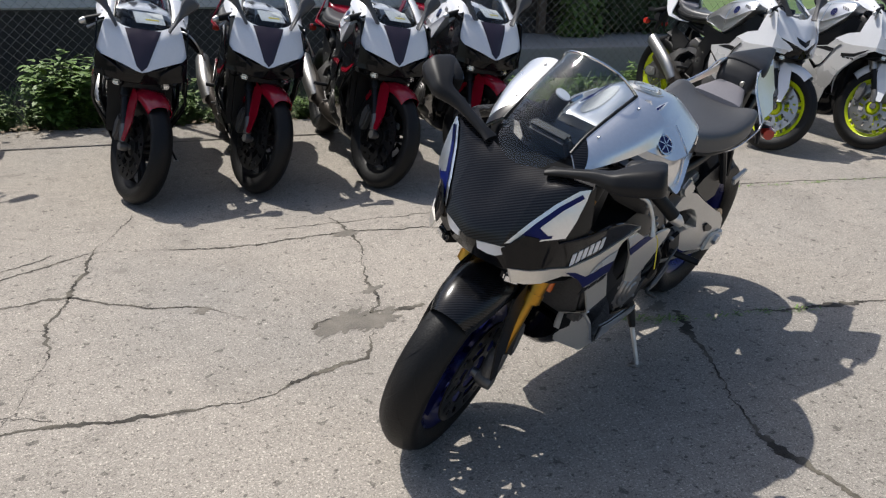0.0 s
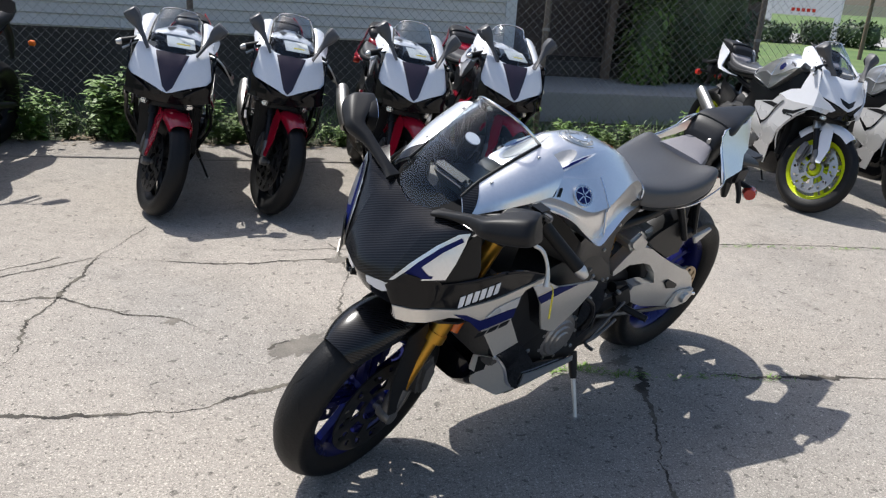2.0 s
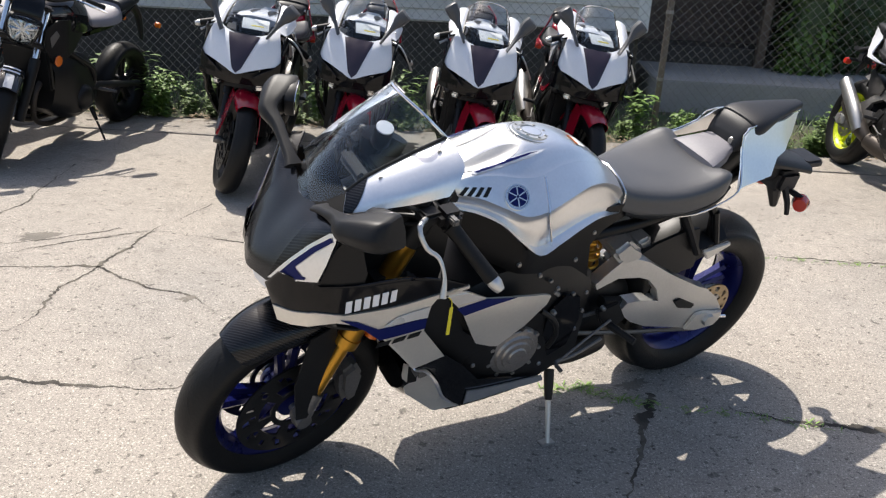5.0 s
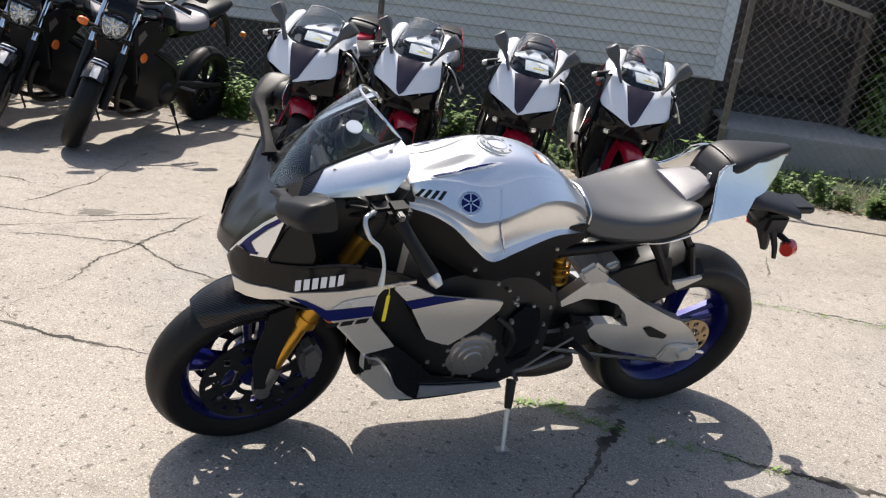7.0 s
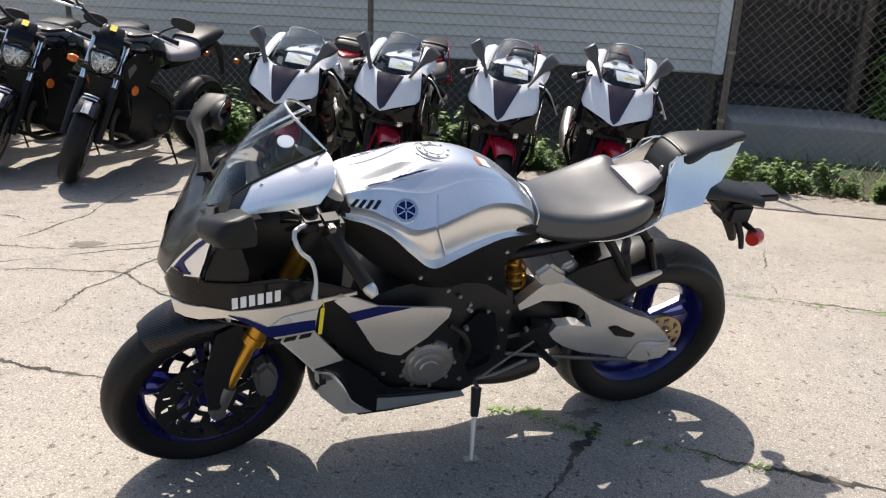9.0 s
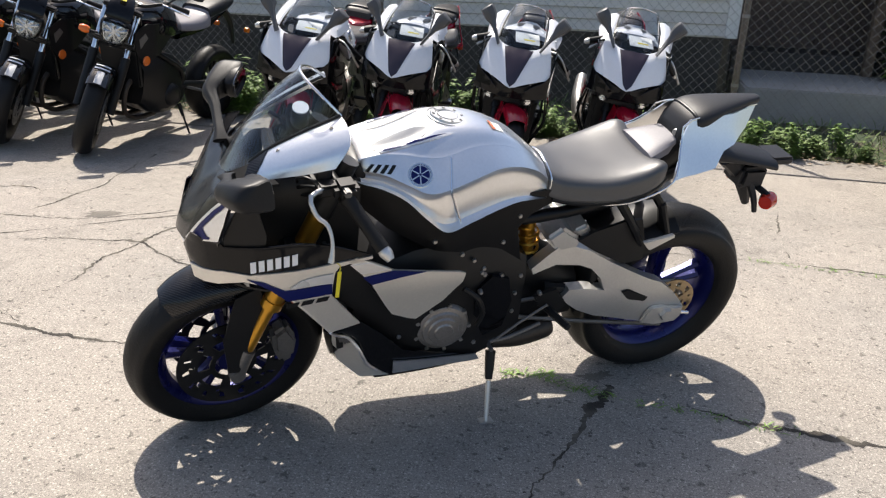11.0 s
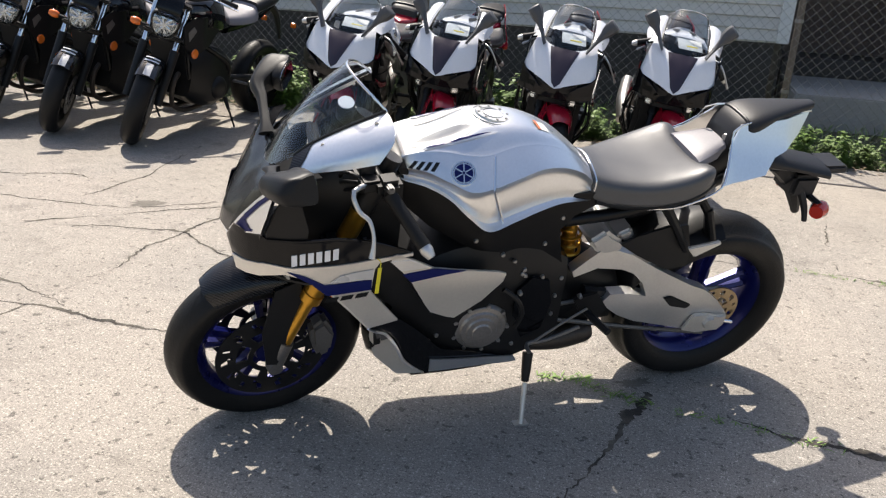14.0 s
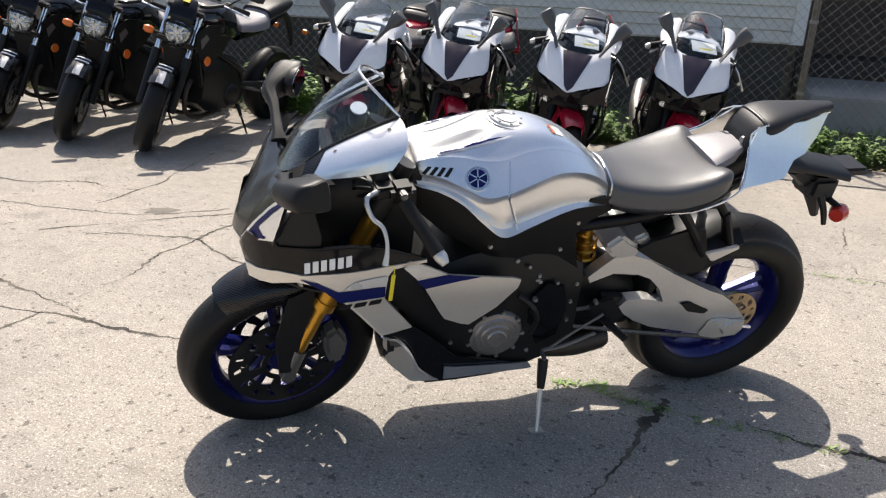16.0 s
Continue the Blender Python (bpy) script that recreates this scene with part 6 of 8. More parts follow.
    for s in (-1, 1):
        scoop = [(-0.322 + 0.078 * (1 - math.cos(t)), s * (0.052 + 0.023 * math.sin(t))) for t in (2 * math.pi * k / 28 for k in range(28))]
        # darker insert draped over the hollow: the recess's shading put into colour
        part("tank_groove", drape(scoop, skin_of_tank, "z", 1, 0.0012, 0, 4, 0.010), M_DULL, tank, "oval recess with its shading painted in dull silver")
        part("tank_stripe", drape([(-0.300, s * 0.076), (-0.105, s * 0.072), (-0.15, s * 0.084), (-0.290, s * 0.086)], skin_of_tank, "z", 1, 0.0022, 0, 6, 0.006), M_WHITE, tank, "white and blue stripe on the tank shoulder")
        part("tank_stripe_line", drape([(-0.292, s * 0.0785), (-0.125, s * 0.0745), (-0.16, s * 0.080), (-0.285, s * 0.083)], skin_of_tank, "z", 1, 0.0036, 0, 6, 0.006), M_BLUE, tank)
    for s in (-1, 1):
        hit, nor, _, _ = skin_of_tank.ray_cast(Vector((-0.207, s * 2, 0.874)), Vector((0, -s, 0)))
        nor = nor if nor.y * s > 0 else -nor
        T = Matrix.Translation(hit + nor * 0.0025) @ Vector((0, s, 0)).rotation_difference(nor).to_matrix().to_4x4()
        em = part("tank_emblem", turned(lathe([(0, 0.004), (0.025, 0.004), (0.026, 0.0055), (0.030, 0.0055), (0.031, 0.0), (0.031, -0.006)], 32) if s > 0 else lathe([(0, -0.004), (0.025, -0.004), (0.026, -0.0055), (0.030, -0.0055), (0.031, 0.0), (0.031, 0.006)], 32), T), M_CHROME, tank, "round badge with a dark field")
        part("emblem_field", turned(lathe([(0, 0.0058 * s), (0.0225, 0.0058 * s), (0.0225, 0.003 * s)], 24), T), M_BLUE, em)
        st = [turned(block(0.003, 0.023, s * 0.0062 - 0.0008, s * 0.0062 + 0.0008, -0.0015, 0.0015, 0), T @ Matrix.Rotation(radians(90 + 60 * k), 4, "Y")) for k in range(6)]
        part("emblem_rays", join(*st), M_CHROME, em)
        for k in range(4):
            x0 = -0.333 + 0.0165 * k
            v = drape([(x0, 0.868 + 0.001 * k), (x0 + 0.009, 0.868 + 0.001 * k), (x0 + 0.024, 0.886 + 0.001 * k), (x0 + 0.015, 0.886 + 0.001 * k)], skin_of_tank, "y", s, 0.0020, 0, 3, 0.006)
            part("tank_vent", v, M_MATTE, tank)
    # seats and tail
    part("seat_trim", tube([(0.172, -0.086, 0.752), (0.178, -0.092, 0.785), (0.178, -0.078, 0.815), (0.176, 0, 0.838), (0.178, 0.078, 0.815), (0.178, 0.092, 0.785), (0.172, 0.086, 0.752)], 0.003, 8, 4), c["tail_lip"], bike, "thin bright trim between tank and seat")
    part("rider_seat", body([(0.172, [(0.080, 0.752), (0.090, 0.785), (0.076, 0.812), (0.04, 0.822)]), (0.23, [(0.100, 0.742), (0.116, 0.775), (0.100, 0.806), (0.04, 0.814)]), (0.33, [(0.122, 0.748), (0.146, 0.785), (0.132, 0.815), (0.05, 0.820)]), (0.42, [(0.125, 0.765), (0.156, 0.806), (0.142, 0.840), (0.05, 0.834)]), (0.470, [(0.118, 0.785), (0.150, 0.825), (0.136, 0.860), (0.05, 0.842)]), (0.492, [(0.11, 0.800), (0.138, 0.835), (0.124, 0.858), (0.05, 0.840)])], 4, 4), M_SEAT, bike, "black vinyl rider seat")
    for s in (-1, 1):
        part("seat_edge", tube([(0.19, 0.096 * s, 0.748), (0.26, 0.118 * s, 0.746), (0.36, 0.136 * s, 0.758), (0.45, 0.142 * s, 0.784), (0.502, 0.130 * s, 0.815)], [0.008, 0.012, 0.013, 0.013, 0.008], 8, 4), M_MATTE, bike)
    part("tail_core", body([(0.42, [(0.07, 0.74), (0.095, 0.77), (0.085, 0.80), (0.04, 0.81)]), (0.56, [(0.05, 0.77), (0.070, 0.82), (0.06, 0.868), (0.04, 0.875)]), (0.70, [(0.02, 0.85), (0.034, 0.89), (0.03, 0.94), (0.02, 0.95)]), (0.79, [(0.004, 0.92), (0.010, 0.94), (0.010, 0.965), (0.004, 0.97)])], 3, 3), M_MATTE, bike)
    pil = part("pillion_seat", body([(0.560, [(0.04, 0.868), (0.056, 0.880), (0.050, 0.902), (0.025, 0.910)]), (0.582, [(0.052, 0.880), (0.068, 0.905), (0.060, 0.936), (0.03, 0.946)]), (0.63, [(0.056, 0.905), (0.074, 0.940), (0.066, 0.962), (0.035, 0.971)]), (0.72, [(0.03, 0.940), (0.046, 0.962), (0.042, 0.977), (0.02, 0.984)]), (0.825, [(0.008, 0.968), (0.016, 0.977), (0.014, 0.987), (0.006, 0.990)])], 4, 4), M_PLAST, bike, "black vinyl pillion pad")
    part("seat_hump", body([(0.470, [(0.075, 0.830), (0.084, 0.846), (0.076, 0.854), (0.03, 0.856)]), (0.505, [(0.066, 0.838), (0.076, 0.856), (0.066, 0.868), (0.03, 0.872)]), (0.572, [(0.040, 0.845), (0.050, 0.872), (0.044, 0.890), (0.02, 0.894)])], 3, 2), c["hump"], bike, "grey padded seat stop", None, 30)
    for k in (0, 1):
        part("seat_strap", tube([(0.600 + 0.022 * k, -0.070, 0.915), (0.600 + 0.022 * k, -0.064, 0.947), (0.600 + 0.022 * k, -0.035, 0.958), (0.600 + 0.022 * k, 0.035, 0.958), (0.600 + 0.022 * k, 0.064, 0.947), (0.600 + 0.022 * k, 0.070, 0.915)], 0.005, 8), M_MATTE, pil)
    part("seat_lock", turned(lathe([(0, -0.003), (0.009, -0.003), (0.011, 0.0), (0.011, 0.012)], 18), Matrix.Translation((0.562, -0.036, 0.900)) @ Matrix.Rotation(radians(-60), 4, "Z")), M_STEEL, pil, "round seat lock")
    tw = lambda x, z: lerp_table(x, [(0.30, 0.10), (0.45, 0.115), (0.508, 0.10), (0.55, 0.09), (0.64, 0.094), (0.72, 0.088), (0.82, 0.052)]) + (0.75 if z < 0.90 else 0.55) * (0.90 - z) * min(1, max(0, (x - 0.40) / 0.1))
    for s in (-1, 1):
        wing = [(0.819, 0.969), (0.577, 0.95), (0.547, 0.903), (0.531, 0.859), (0.504, 0.819), (0.58, 0.827), (0.646, 0.839), (0.68, 0.875), (0.719, 0.888), (0.77, 0.919)]
        wg = part("tail_panel", skin(wing, tw, s, 0.005), c["tail"], bike, c["tail_label"])
        lip = [(x, (tw(x, z) + 0.002) * s, z) for x, z in [(0.819, 0.969), (0.577, 0.95), (0.547, 0.903), (0.531, 0.859), (0.504, 0.819)]] + [(0.455, 0.160 * s, 0.780), (0.390, 0.150 * s, 0.752), (0.324, 0.132 * s, 0.740)]
        part("tail_lip", tube(lip, 0.003, 8, 3), c["tail_lip"], wg, "bright edge of the tail panel")
    part("subframe", join(*[tube([(0.12, 0.08 * s, 0.68), (0.30, 0.09 * s, 0.71), (0.50, 0.08 * s, 0.77), (0.68, 0.05 * s, 0.84)], 0.018, 10) for s in (-1, 1)], *[tube([(0.30, 0.09 * s, 0.70), (0.52, 0.085 * s, 0.73), (0.60, 0.075 * s, 0.56)], 0.014, 8) for s in (-1, 1)]), M_FRAMEB, bike)
    hang = part("rear_bracket", join(body([(0.66, [(0.03, 0.80), (0.05, 0.815), (0.045, 0.84), (0.02, 0.85)]), (0.80, [(0.03, 0.79), (0.06, 0.80), (0.055, 0.82), (0.02, 0.83)]), (0.94, [(0.03, 0.765), (0.065, 0.77), (0.06, 0.79), (0.02, 0.80)])], 3, 2), tube([(0.80, 0, 0.79), (0.86, 0, 0.74), (0.90, 0, 0.68), (0.93, 0, 0.62)], [0.03, 0.028, 0.022, 0.012], 8), block(0.93, 1.01, -0.045, 0.045, 0.775, 0.80, 0.006), block(0.84, 0.93, -0.05, 0.05, 0.70, 0.77, 0.012), tube([(0.88, -0.04, 0.72), (0.90, -0.06, 0.67), (0.91, -0.07, 0.63)], [0.012, 0.01, 0.008], 6), tube([(0.925, -0.085, 0.695), (0.925, 0.085, 0.695)], 0.010, 8)), M_PLAST, bike, "black number plate hanger")
    for s in (-1, 1):
        part("rear_indicator", turned(lathe([(0, -0.026), (0.02, -0.026), (0.027, 0), (0.02, 0.026), (0, 0.026)], 18), Matrix.Translation((0.933, 0.082 * s, 0.677)) @ Matrix.Rotation(radians(55 * s), 4, "Z")), M_REDLENS, hang, "round red marker lens")
    # swing arm
    for s in (-1, 1):
        arm = [(0.166, 0.521), (0.206, 0.56), (0.242, 0.592), (0.286, 0.591), (0.334, 0.576), (0.42, 0.527), (0.554, 0.46), (0.598, 0.444), (0.651, 0.404), (0.709, 0.34), (0.709, 0.305), (0.691, 0.283), (0.621, 0.274), (0.566, 0.289), (0.5, 0.31), (0.395, 0.336), (0.331, 0.367), (0.27, 0.415), (0.294, 0.444), (0.349, 0.445), (0.408, 0.434), (0.387, 0.479), (0.35, 0.514), (0.31, 0.529), (0.238, 0.533), (0.174, 0.503)]
        part("swingarm", skin(arm, lambda x, z: lerp_table(x, [(0.16, 0.118), (0.3, 0.132), (0.5, 0.142), (0.75, 0.140)]) - 0.010 * abs(z - 0.4) / 0.1, s, 0.038, 0, 3), c["swing"], bike, c["swing_label"])
        part("axle_block", join(plate([(0.584, 0.353), (0.623, 0.355), (0.679, 0.341), (0.705, 0.344), (0.706, 0.305), (0.688, 0.283), (0.617, 0.279), (0.562, 0.294), (0.573, 0.323)], s * 0.134, s * 0.148, 0.004), turned(lathe([(0, -0.010), (0.020, -0.010), (0.022, 0), (0.020, 0.010), (0, 0.010)], 6), Matrix.Translation((0.645, s * 0.150, 0.322)))), M_ALU, bike)
        part("arm_slot", plate([(0.461, 0.429), (0.487, 0.434), (0.565, 0.394), (0.553, 0.38), (0.494, 0.394)], s * 0.136, s * 0.1445, 0.003), M_MATTE, bike)
    part("linkage", body([(0.02, [(0.05, 0.26), (0.085, 0.30), (0.085, 0.48), (0.05, 0.54)]), (0.20, [(0.05, 0.28), (0.08, 0.32), (0.08, 0.48), (0.05, 0.54)]), (0.345, [(0.05, 0.30), (0.075, 0.33), (0.075, 0.42), (0.04, 0.46)])], 2, 2), M_MATTE, bike)
    part("swingarm_brace", join(plate([(0.192, 0.623), (0.24, 0.661), (0.262, 0.64), (0.303, 0.617), (0.302, 0.584), (0.242, 0.574), (0.211, 0.596)], -0.112, 0.112, 0.010), plate([(0.277, 0.636), (0.319, 0.657), (0.339, 0.62), (0.301, 0.608)], -0.10, 0.10, 0.008)), c["swing"], bike, "", None, 30)
    for s in (-1, 1):
        part("hugger_side", skin([(0.289, 0.612), (0.331, 0.637), (0.43, 0.667), (0.481, 0.669), (0.518, 0.57), (0.519, 0.525), (0.455, 0.515), (0.347, 0.573)], lambda x, z: 0.116, s, 0.010), M_MATTE, bike)
        part("adjuster_bolt", tube([(0.69, 0.141 * s, 0.318), (0.735, 0.141 * s, 0.308)], 0.006, 8), M_CHROME, bike)
    part("chain_guard", tube([(0.22, -0.095, 0.44), (0.45, -0.095, 0.40), (0.62, -0.095, 0.40)], 0.018, 8), M_MATTE, bike)
    part("sprocket", disc_mesh(0.058, 0.088, 0.006, 24), M_BRONZE, bike, "bronze drilled chain sprocket", Matrix.Translation((0.678, -0.100, 0.330)))
    part("chain", join(tube([(0.68, -0.098, 0.232), (0.40, -0.098, 0.285), (0.15, -0.098, 0.34)], 0.007, 6), tube([(0.68, -0.098, 0.412), (0.40, -0.098, 0.42), (0.15, -0.098, 0.40)], 0.007, 6)), M_DARKM, bike)
    part("rear_hugger", sheet([[Vector((REAR[0] + 0.340 * math.cos(radians(a)), y, REAR[2] + (0.340 - 0.6 * y * y * 6) * math.sin(radians(a)))) for y in (0, 0.06, 0.105)] for a in (175, 155, 135, 115, 98)], 0.004, 3, 3, True), M_MATTE, bike)
    part("shock", join(tube([(0.185, -0.03, 0.46), (0.165, -0.03, 0.64)], [0.022, 0.022], 14), tube([Vector((0.185 - 0.02 * k / 40, -0.03, 0.47 + 0.16 * k / 40)) + Vector((0.034 * math.cos(k * 0.9), 0.034 * math.sin(k * 0.9), 0)) for k in range(41)], 0.005, 6, 2)), M_GOLD, bike)
    part("plate_bracket", join(tube([(0.55, -0.09, 0.70), (0.60, -0.10, 0.58)], [0.012, 0.010], 8), tube([(0.375, -0.108, 0.756), (0.435, -0.118, 0.675), (0.490, -0.130, 0.592)], [0.016, 0.013, 0.011], 8)), M_MATTE, bike)
    part("peg_arm", plate([(0.465, 0.627), (0.561, 0.646), (0.568, 0.635), (0.494, 0.595)], -0.170, -0.158, 0.003), M_ALU, bike, "silver passenger foot rest")
    return bike


def lean_pose(x, y, heading, lean):
    """Pose of a bike whose middle stands at x, y, nose towards heading degrees, leaning on its stand."""
    return pose(x, y, 0, 0, 0, heading - 180) @ pose(0, 0, 0, lean, 0, 0)


def side_stand(bike, foot, lean, shaft=M_MATTE, shaft_label=""):
    """Stand leg from the frame down to the ground at foot (in the bike's own axes)."""
    a = radians(lean)
    f = Vector(foot)
    low = Vector((f.x, f.y * math.cos(a) + f.z * math.sin(a), -f.y * math.sin(a) + f.z * math.cos(a)))
    top = Vector((0.075, -0.13, 0.245))
    st = part("side_stand", tube([top, top.lerp(low, 0.25), top.lerp(low, 0.40)], [0.016, 0.014, 0.011], 10), M_MATTE, bike)
    part("stand_shaft", tube([top.lerp(low, 0.42), low + Vector((0, 0, 0.004))], [0.008, 0.007], 10), shaft, st, shaft_label)
    part("stand_foot", turned(block(-0.022, 0.022, -0.012, 0.02, 0, 0.006, 0.002), Matrix.Translation(low) @ Matrix.Rotation(-a, 4, "X")), M_STEEL, st)


LOOK_SILVER = dict(rim=M_WBLUE, rim_label="deep blue ten-spoke alloy wheel", fork=M_GOLD, fork_label="gold anodised fork leg", fender=M_CARBON, fender_label="black carbon front mudguard", blade=M_MATTE,
                   nose=M_CARBON, nose_label="black carbon nose panel", centre=None, decal=M_SILVER, drl=M_WHITE, screen=M_SCREEN, screen_label="smoked clear windscreen", side=M_SILVER, side_label="silver screen side panel",
                   upper=M_BLACK, upper_label="gloss black upper fairing", band=M_BAND, band_label="silver side fairing", stripe=M_BLUE, lower=M_BLACK, lower_edge=M_SILVER, exhaust=M_PIPE,
                   tank=M_SILVER, tank_label="brushed silver fuel tank", groove=M_STEEL, stripe_top=True, mirror=(0.262, 0.090), tail=M_SILVER, tail_label="silver tail side panel", tail_lip=M_CHROME, hump=M_HUMP, swing=M_ALU, swing_label="bare aluminium swing arm")
# rim_edge: steel ring added to imitate the shine on the black rim's lip
LOOK_RED = dict(LOOK_SILVER, rim_edge=M_STEEL, disc=M_DISC, duct=M_MATTE, duct_depth=0.03, rim=M_MATTE, rim_label="black ten-spoke alloy wheel", fork=M_MATTE, fork_label="black fork leg", fender=M_RED, fender_label="red front mudguard", blade=M_RED, nose=M_WHITE, nose_label="white nose panel", centre=M_PURPLE, decal=None, drl=M_MATTE,
                screen=M_CLEAR, screen_label="clear windscreen", side=M_WHITE, side_label="white screen side panel", upper=M_BLACK, upper_label="black upper fairing", band=M_BLACK, band_label="black side fairing",
                stripe=M_RED, lower=M_BLACK, lower_edge=M_MATTE, exhaust=M_PIPE, tank=M_WHITE, tank_label="white fuel tank", groove=M_MATTE, stripe_top=False, mirror=(0.125, 0.165), tail=M_RED, tail_label="red tail side panel", tail_lip=M_RED, hump=M_RED, swing=M_DARKM, swing_label="dark swing arm")
LOOK_RED["nose_grid"] = [[(-0.790, 0, 0.680), (-0.768, 0.062, 0.699), (-0.735, 0.125, 0.718), (-0.705, 0.185, 0.734), (-0.682, 0.226, 0.744)],
                         [(-0.765, 0, 0.735), (-0.748, 0.070, 0.745), (-0.715, 0.130, 0.762), (-0.690, 0.183, 0.778), (-0.668, 0.216, 0.788)],
                         [(-0.735, 0, 0.785), (-0.720, 0.078, 0.795), (-0.695, 0.132, 0.812), (-0.670, 0.177, 0.826), (-0.650, 0.205, 0.834)],
                         [(-0.702, 0, 0.830), (-0.690, 0.086, 0.841), (-0.665, 0.134, 0.858), (-0.645, 0.170, 0.869), (-0.630, 0.193, 0.876)],
                         [(-0.665, 0, 0.862), (-0.650, 0.094, 0.875), (-0.625, 0.136, 0.892), (-0.608, 0.165, 0.903), (-0.598, 0.182, 0.905)]]
LOOK_WHITE = dict(LOOK_RED, rim_edge=None, disc=M_STEEL, duct=M_GREYP, duct_depth=0.012, rim=M_NEON, rim_label="neon yellow alloy wheel", fork=M_STEEL, fork_label="grey fork leg", fender=M_WHITE, fender_label="white front mudguard", blade=M_WHITE, nose=M_WHITE, nose_label="white nose panel", centre=None, slot=True, upper=M_WHITE, upper_label="white upper fairing",
                  band=M_GREYP, band_label="grey side fairing", stripe=M_MATTE, lower=M_GREYP, lower_edge=M_GREYP, tank=M_SILVER, tank_label="grey fuel tank", tail=M_WHITE, tail_label="white tail side panel", tail_lip=M_WHITE, hump=M_HUMP)

LEAN_MAIN = 15.0
main_bike = display_bike(lean_pose(0, 0, 180, LEAN_MAIN), 10, LOOK_SILVER, "silver and black sports motorcycle with blue wheels on its side stand")
side_stand(main_bike, (0.044, -0.256, 0), LEAN_MAIN, M_ALU, "bare steel stand leg")
tag = part("hang_tag", join(block(-0.005, 0.005, -0.001, 0.001, -0.062, 0.0, 0.0005), tube([(0, 0, 0), (0.002, 0.003, 0.012), (-0.006, 0.006, 0.02)], 0.0012, 6)), M_YTAG, None, "", pose(-0.428, -0.484, 0.628, 0, 8, 20))
tagged(tag, "yellow paper tag hanging from the clutch lever", "tag")

# ---------------------------------------------------------------- the other motorcycles


def naked_bike(m, steer_deg, label, group):
    """Unfaired black street motorcycle with a round-cornered headlight: nose towards -x."""
    bike = empty("motorcycle", m, label, "motorcycle", group)
    S = steering(steer_deg)
    wheel(bike, "front_wheel", (-0.675, 0, 0.295), 0.295, 0.120, S, M_MATTE, [(-0.06, 0.14, M_DARKM), (0.06, 0.14, M_DARKM)], False, label="black alloy wheel with neon yellow rim edges", edge=M_NEON)
    wheel(bike, "rear_wheel", (0.68, 0, 0.296), 0.297, 0.150, Matrix(), M_MATTE, [(0.08, 0.11, M_STEEL)], False, label="black alloy wheel with neon yellow rim edges", edge=M_NEON)
    p, d = AXIS
    for s in (-1, 1):
        y = 0.10 * s
        off = Vector((-0.028, 0, 0.012))
        top = p - d * 0.06 + off + Vector((0, y, 0))
        low = p + d * 0.60 + off + Vector((0, y, 0))
        leg = part("fork_leg", tube([top.lerp(low, 0.45), low + Vector((0, 0, -0.02))], [0.030, 0.027], 14), M_MATTE, bike, "", S)
        part("fork_tube", tube([top, top.lerp(low, 0.47)], [0.0215, 0.0215], 14), M_CHROME, leg, "bright steel fork tube")
        part("brake_caliper", plate([(-0.60, 0.40), (-0.555, 0.43), (-0.53, 0.37), (-0.535, 0.29), (-0.585, 0.30)], s * 0.05, s * 0.10, 0.012), M_DARKM, bike, "", S)
        if s > 0:
            ind = part("indicator_stalk", tube([(-0.50, 0.10 * s, 0.75), (-0.505, 0.16 * s, 0.752)], 0.010, 8), M_MATTE, bike, "", S)
            part("indicator_lens", turned(lathe([(0, -0.035), (0.018, -0.033), (0.026, -0.015), (0.026, 0.01), (0.016, 0.03), (0, 0.032)], 16), Matrix.Translation((-0.508, 0.185 * s, 0.753))), M_AMBER, ind, "amber indicator lens")
        part("side_reflector", turned(lathe([(0, -0.008), (0.03, -0.006), (0.034, 0), (0.03, 0.006), (0, 0.008)], 18), Matrix.Translation((-0.36, 0.175 * s, 0.62))), M_AMBER, bike, "amber side reflector")
        bar = part("handlebar", tube([(-0.40, 0.03 * s, 0.985), (-0.41, 0.12 * s, 1.00), (-0.37, 0.24 * s, 1.05), (-0.32, 0.38 * s, 1.04)], 0.012, 10), M_MATTE, bike, "", S)
        part("bar_clamp", turned(block(-0.022, 0.022, -0.016, 0.016, -0.018, 0.018, 0.006), Matrix.Translation((-0.405, 0.06 * s, 0.99))), M_ALU, bar)
        part("switch_box", turned(block(-0.022, 0.022, -0.03, 0.03, -0.02, 0.02, 0.008), Matrix.Translation((-0.362, 0.245 * s, 1.05))), M_DARKM, bar)
        part("grip", tube([(-0.352, 0.27 * s, 1.048), (-0.32, 0.385 * s, 1.039)], [0.017, 0.017], 12), M_RUBBER, bar)
        part("lever", tube([(-0.40, 0.22 * s, 1.045), (-0.42, 0.30 * s, 1.045), (-0.385, 0.40 * s, 1.03)], 0.008, 8), M_CHROME, bar)
        mir = part("mirror_stalk", tube([(-0.375, 0.24 * s, 1.05), (-0.42, 0.29 * s, 1.12), (-0.40, 0.36 * s, 1.17)], 0.006, 8), M_MATTE, bar)
        part("mirror", turned(loft([[(x, y, z) for y, z in ((-0.07, -0.03), (0, -0.04), (0.07, -0.025), (0.075, 0.02), (0, 0.04), (-0.065, 0.03))] for x in (-0.018, 0.0, 0.012)], 2, 2), Matrix.Translation((-0.395, 0.38 * s, 1.19))), M_PLAST, mir)
        shroud = [(-0.44, 0.80), (-0.36, 0.86), (-0.20, 0.86), (-0.10, 0.76), (-0.22, 0.66), (-0.38, 0.60), (-0.43, 0.68)]
        part("tank_shroud", skin(shroud, lambda x, z: lerp_table(x, [(-0.45, 0.14), (-0.3, 0.19), (-0.1, 0.17)]), s, 0.01), M_MATTE, bike)
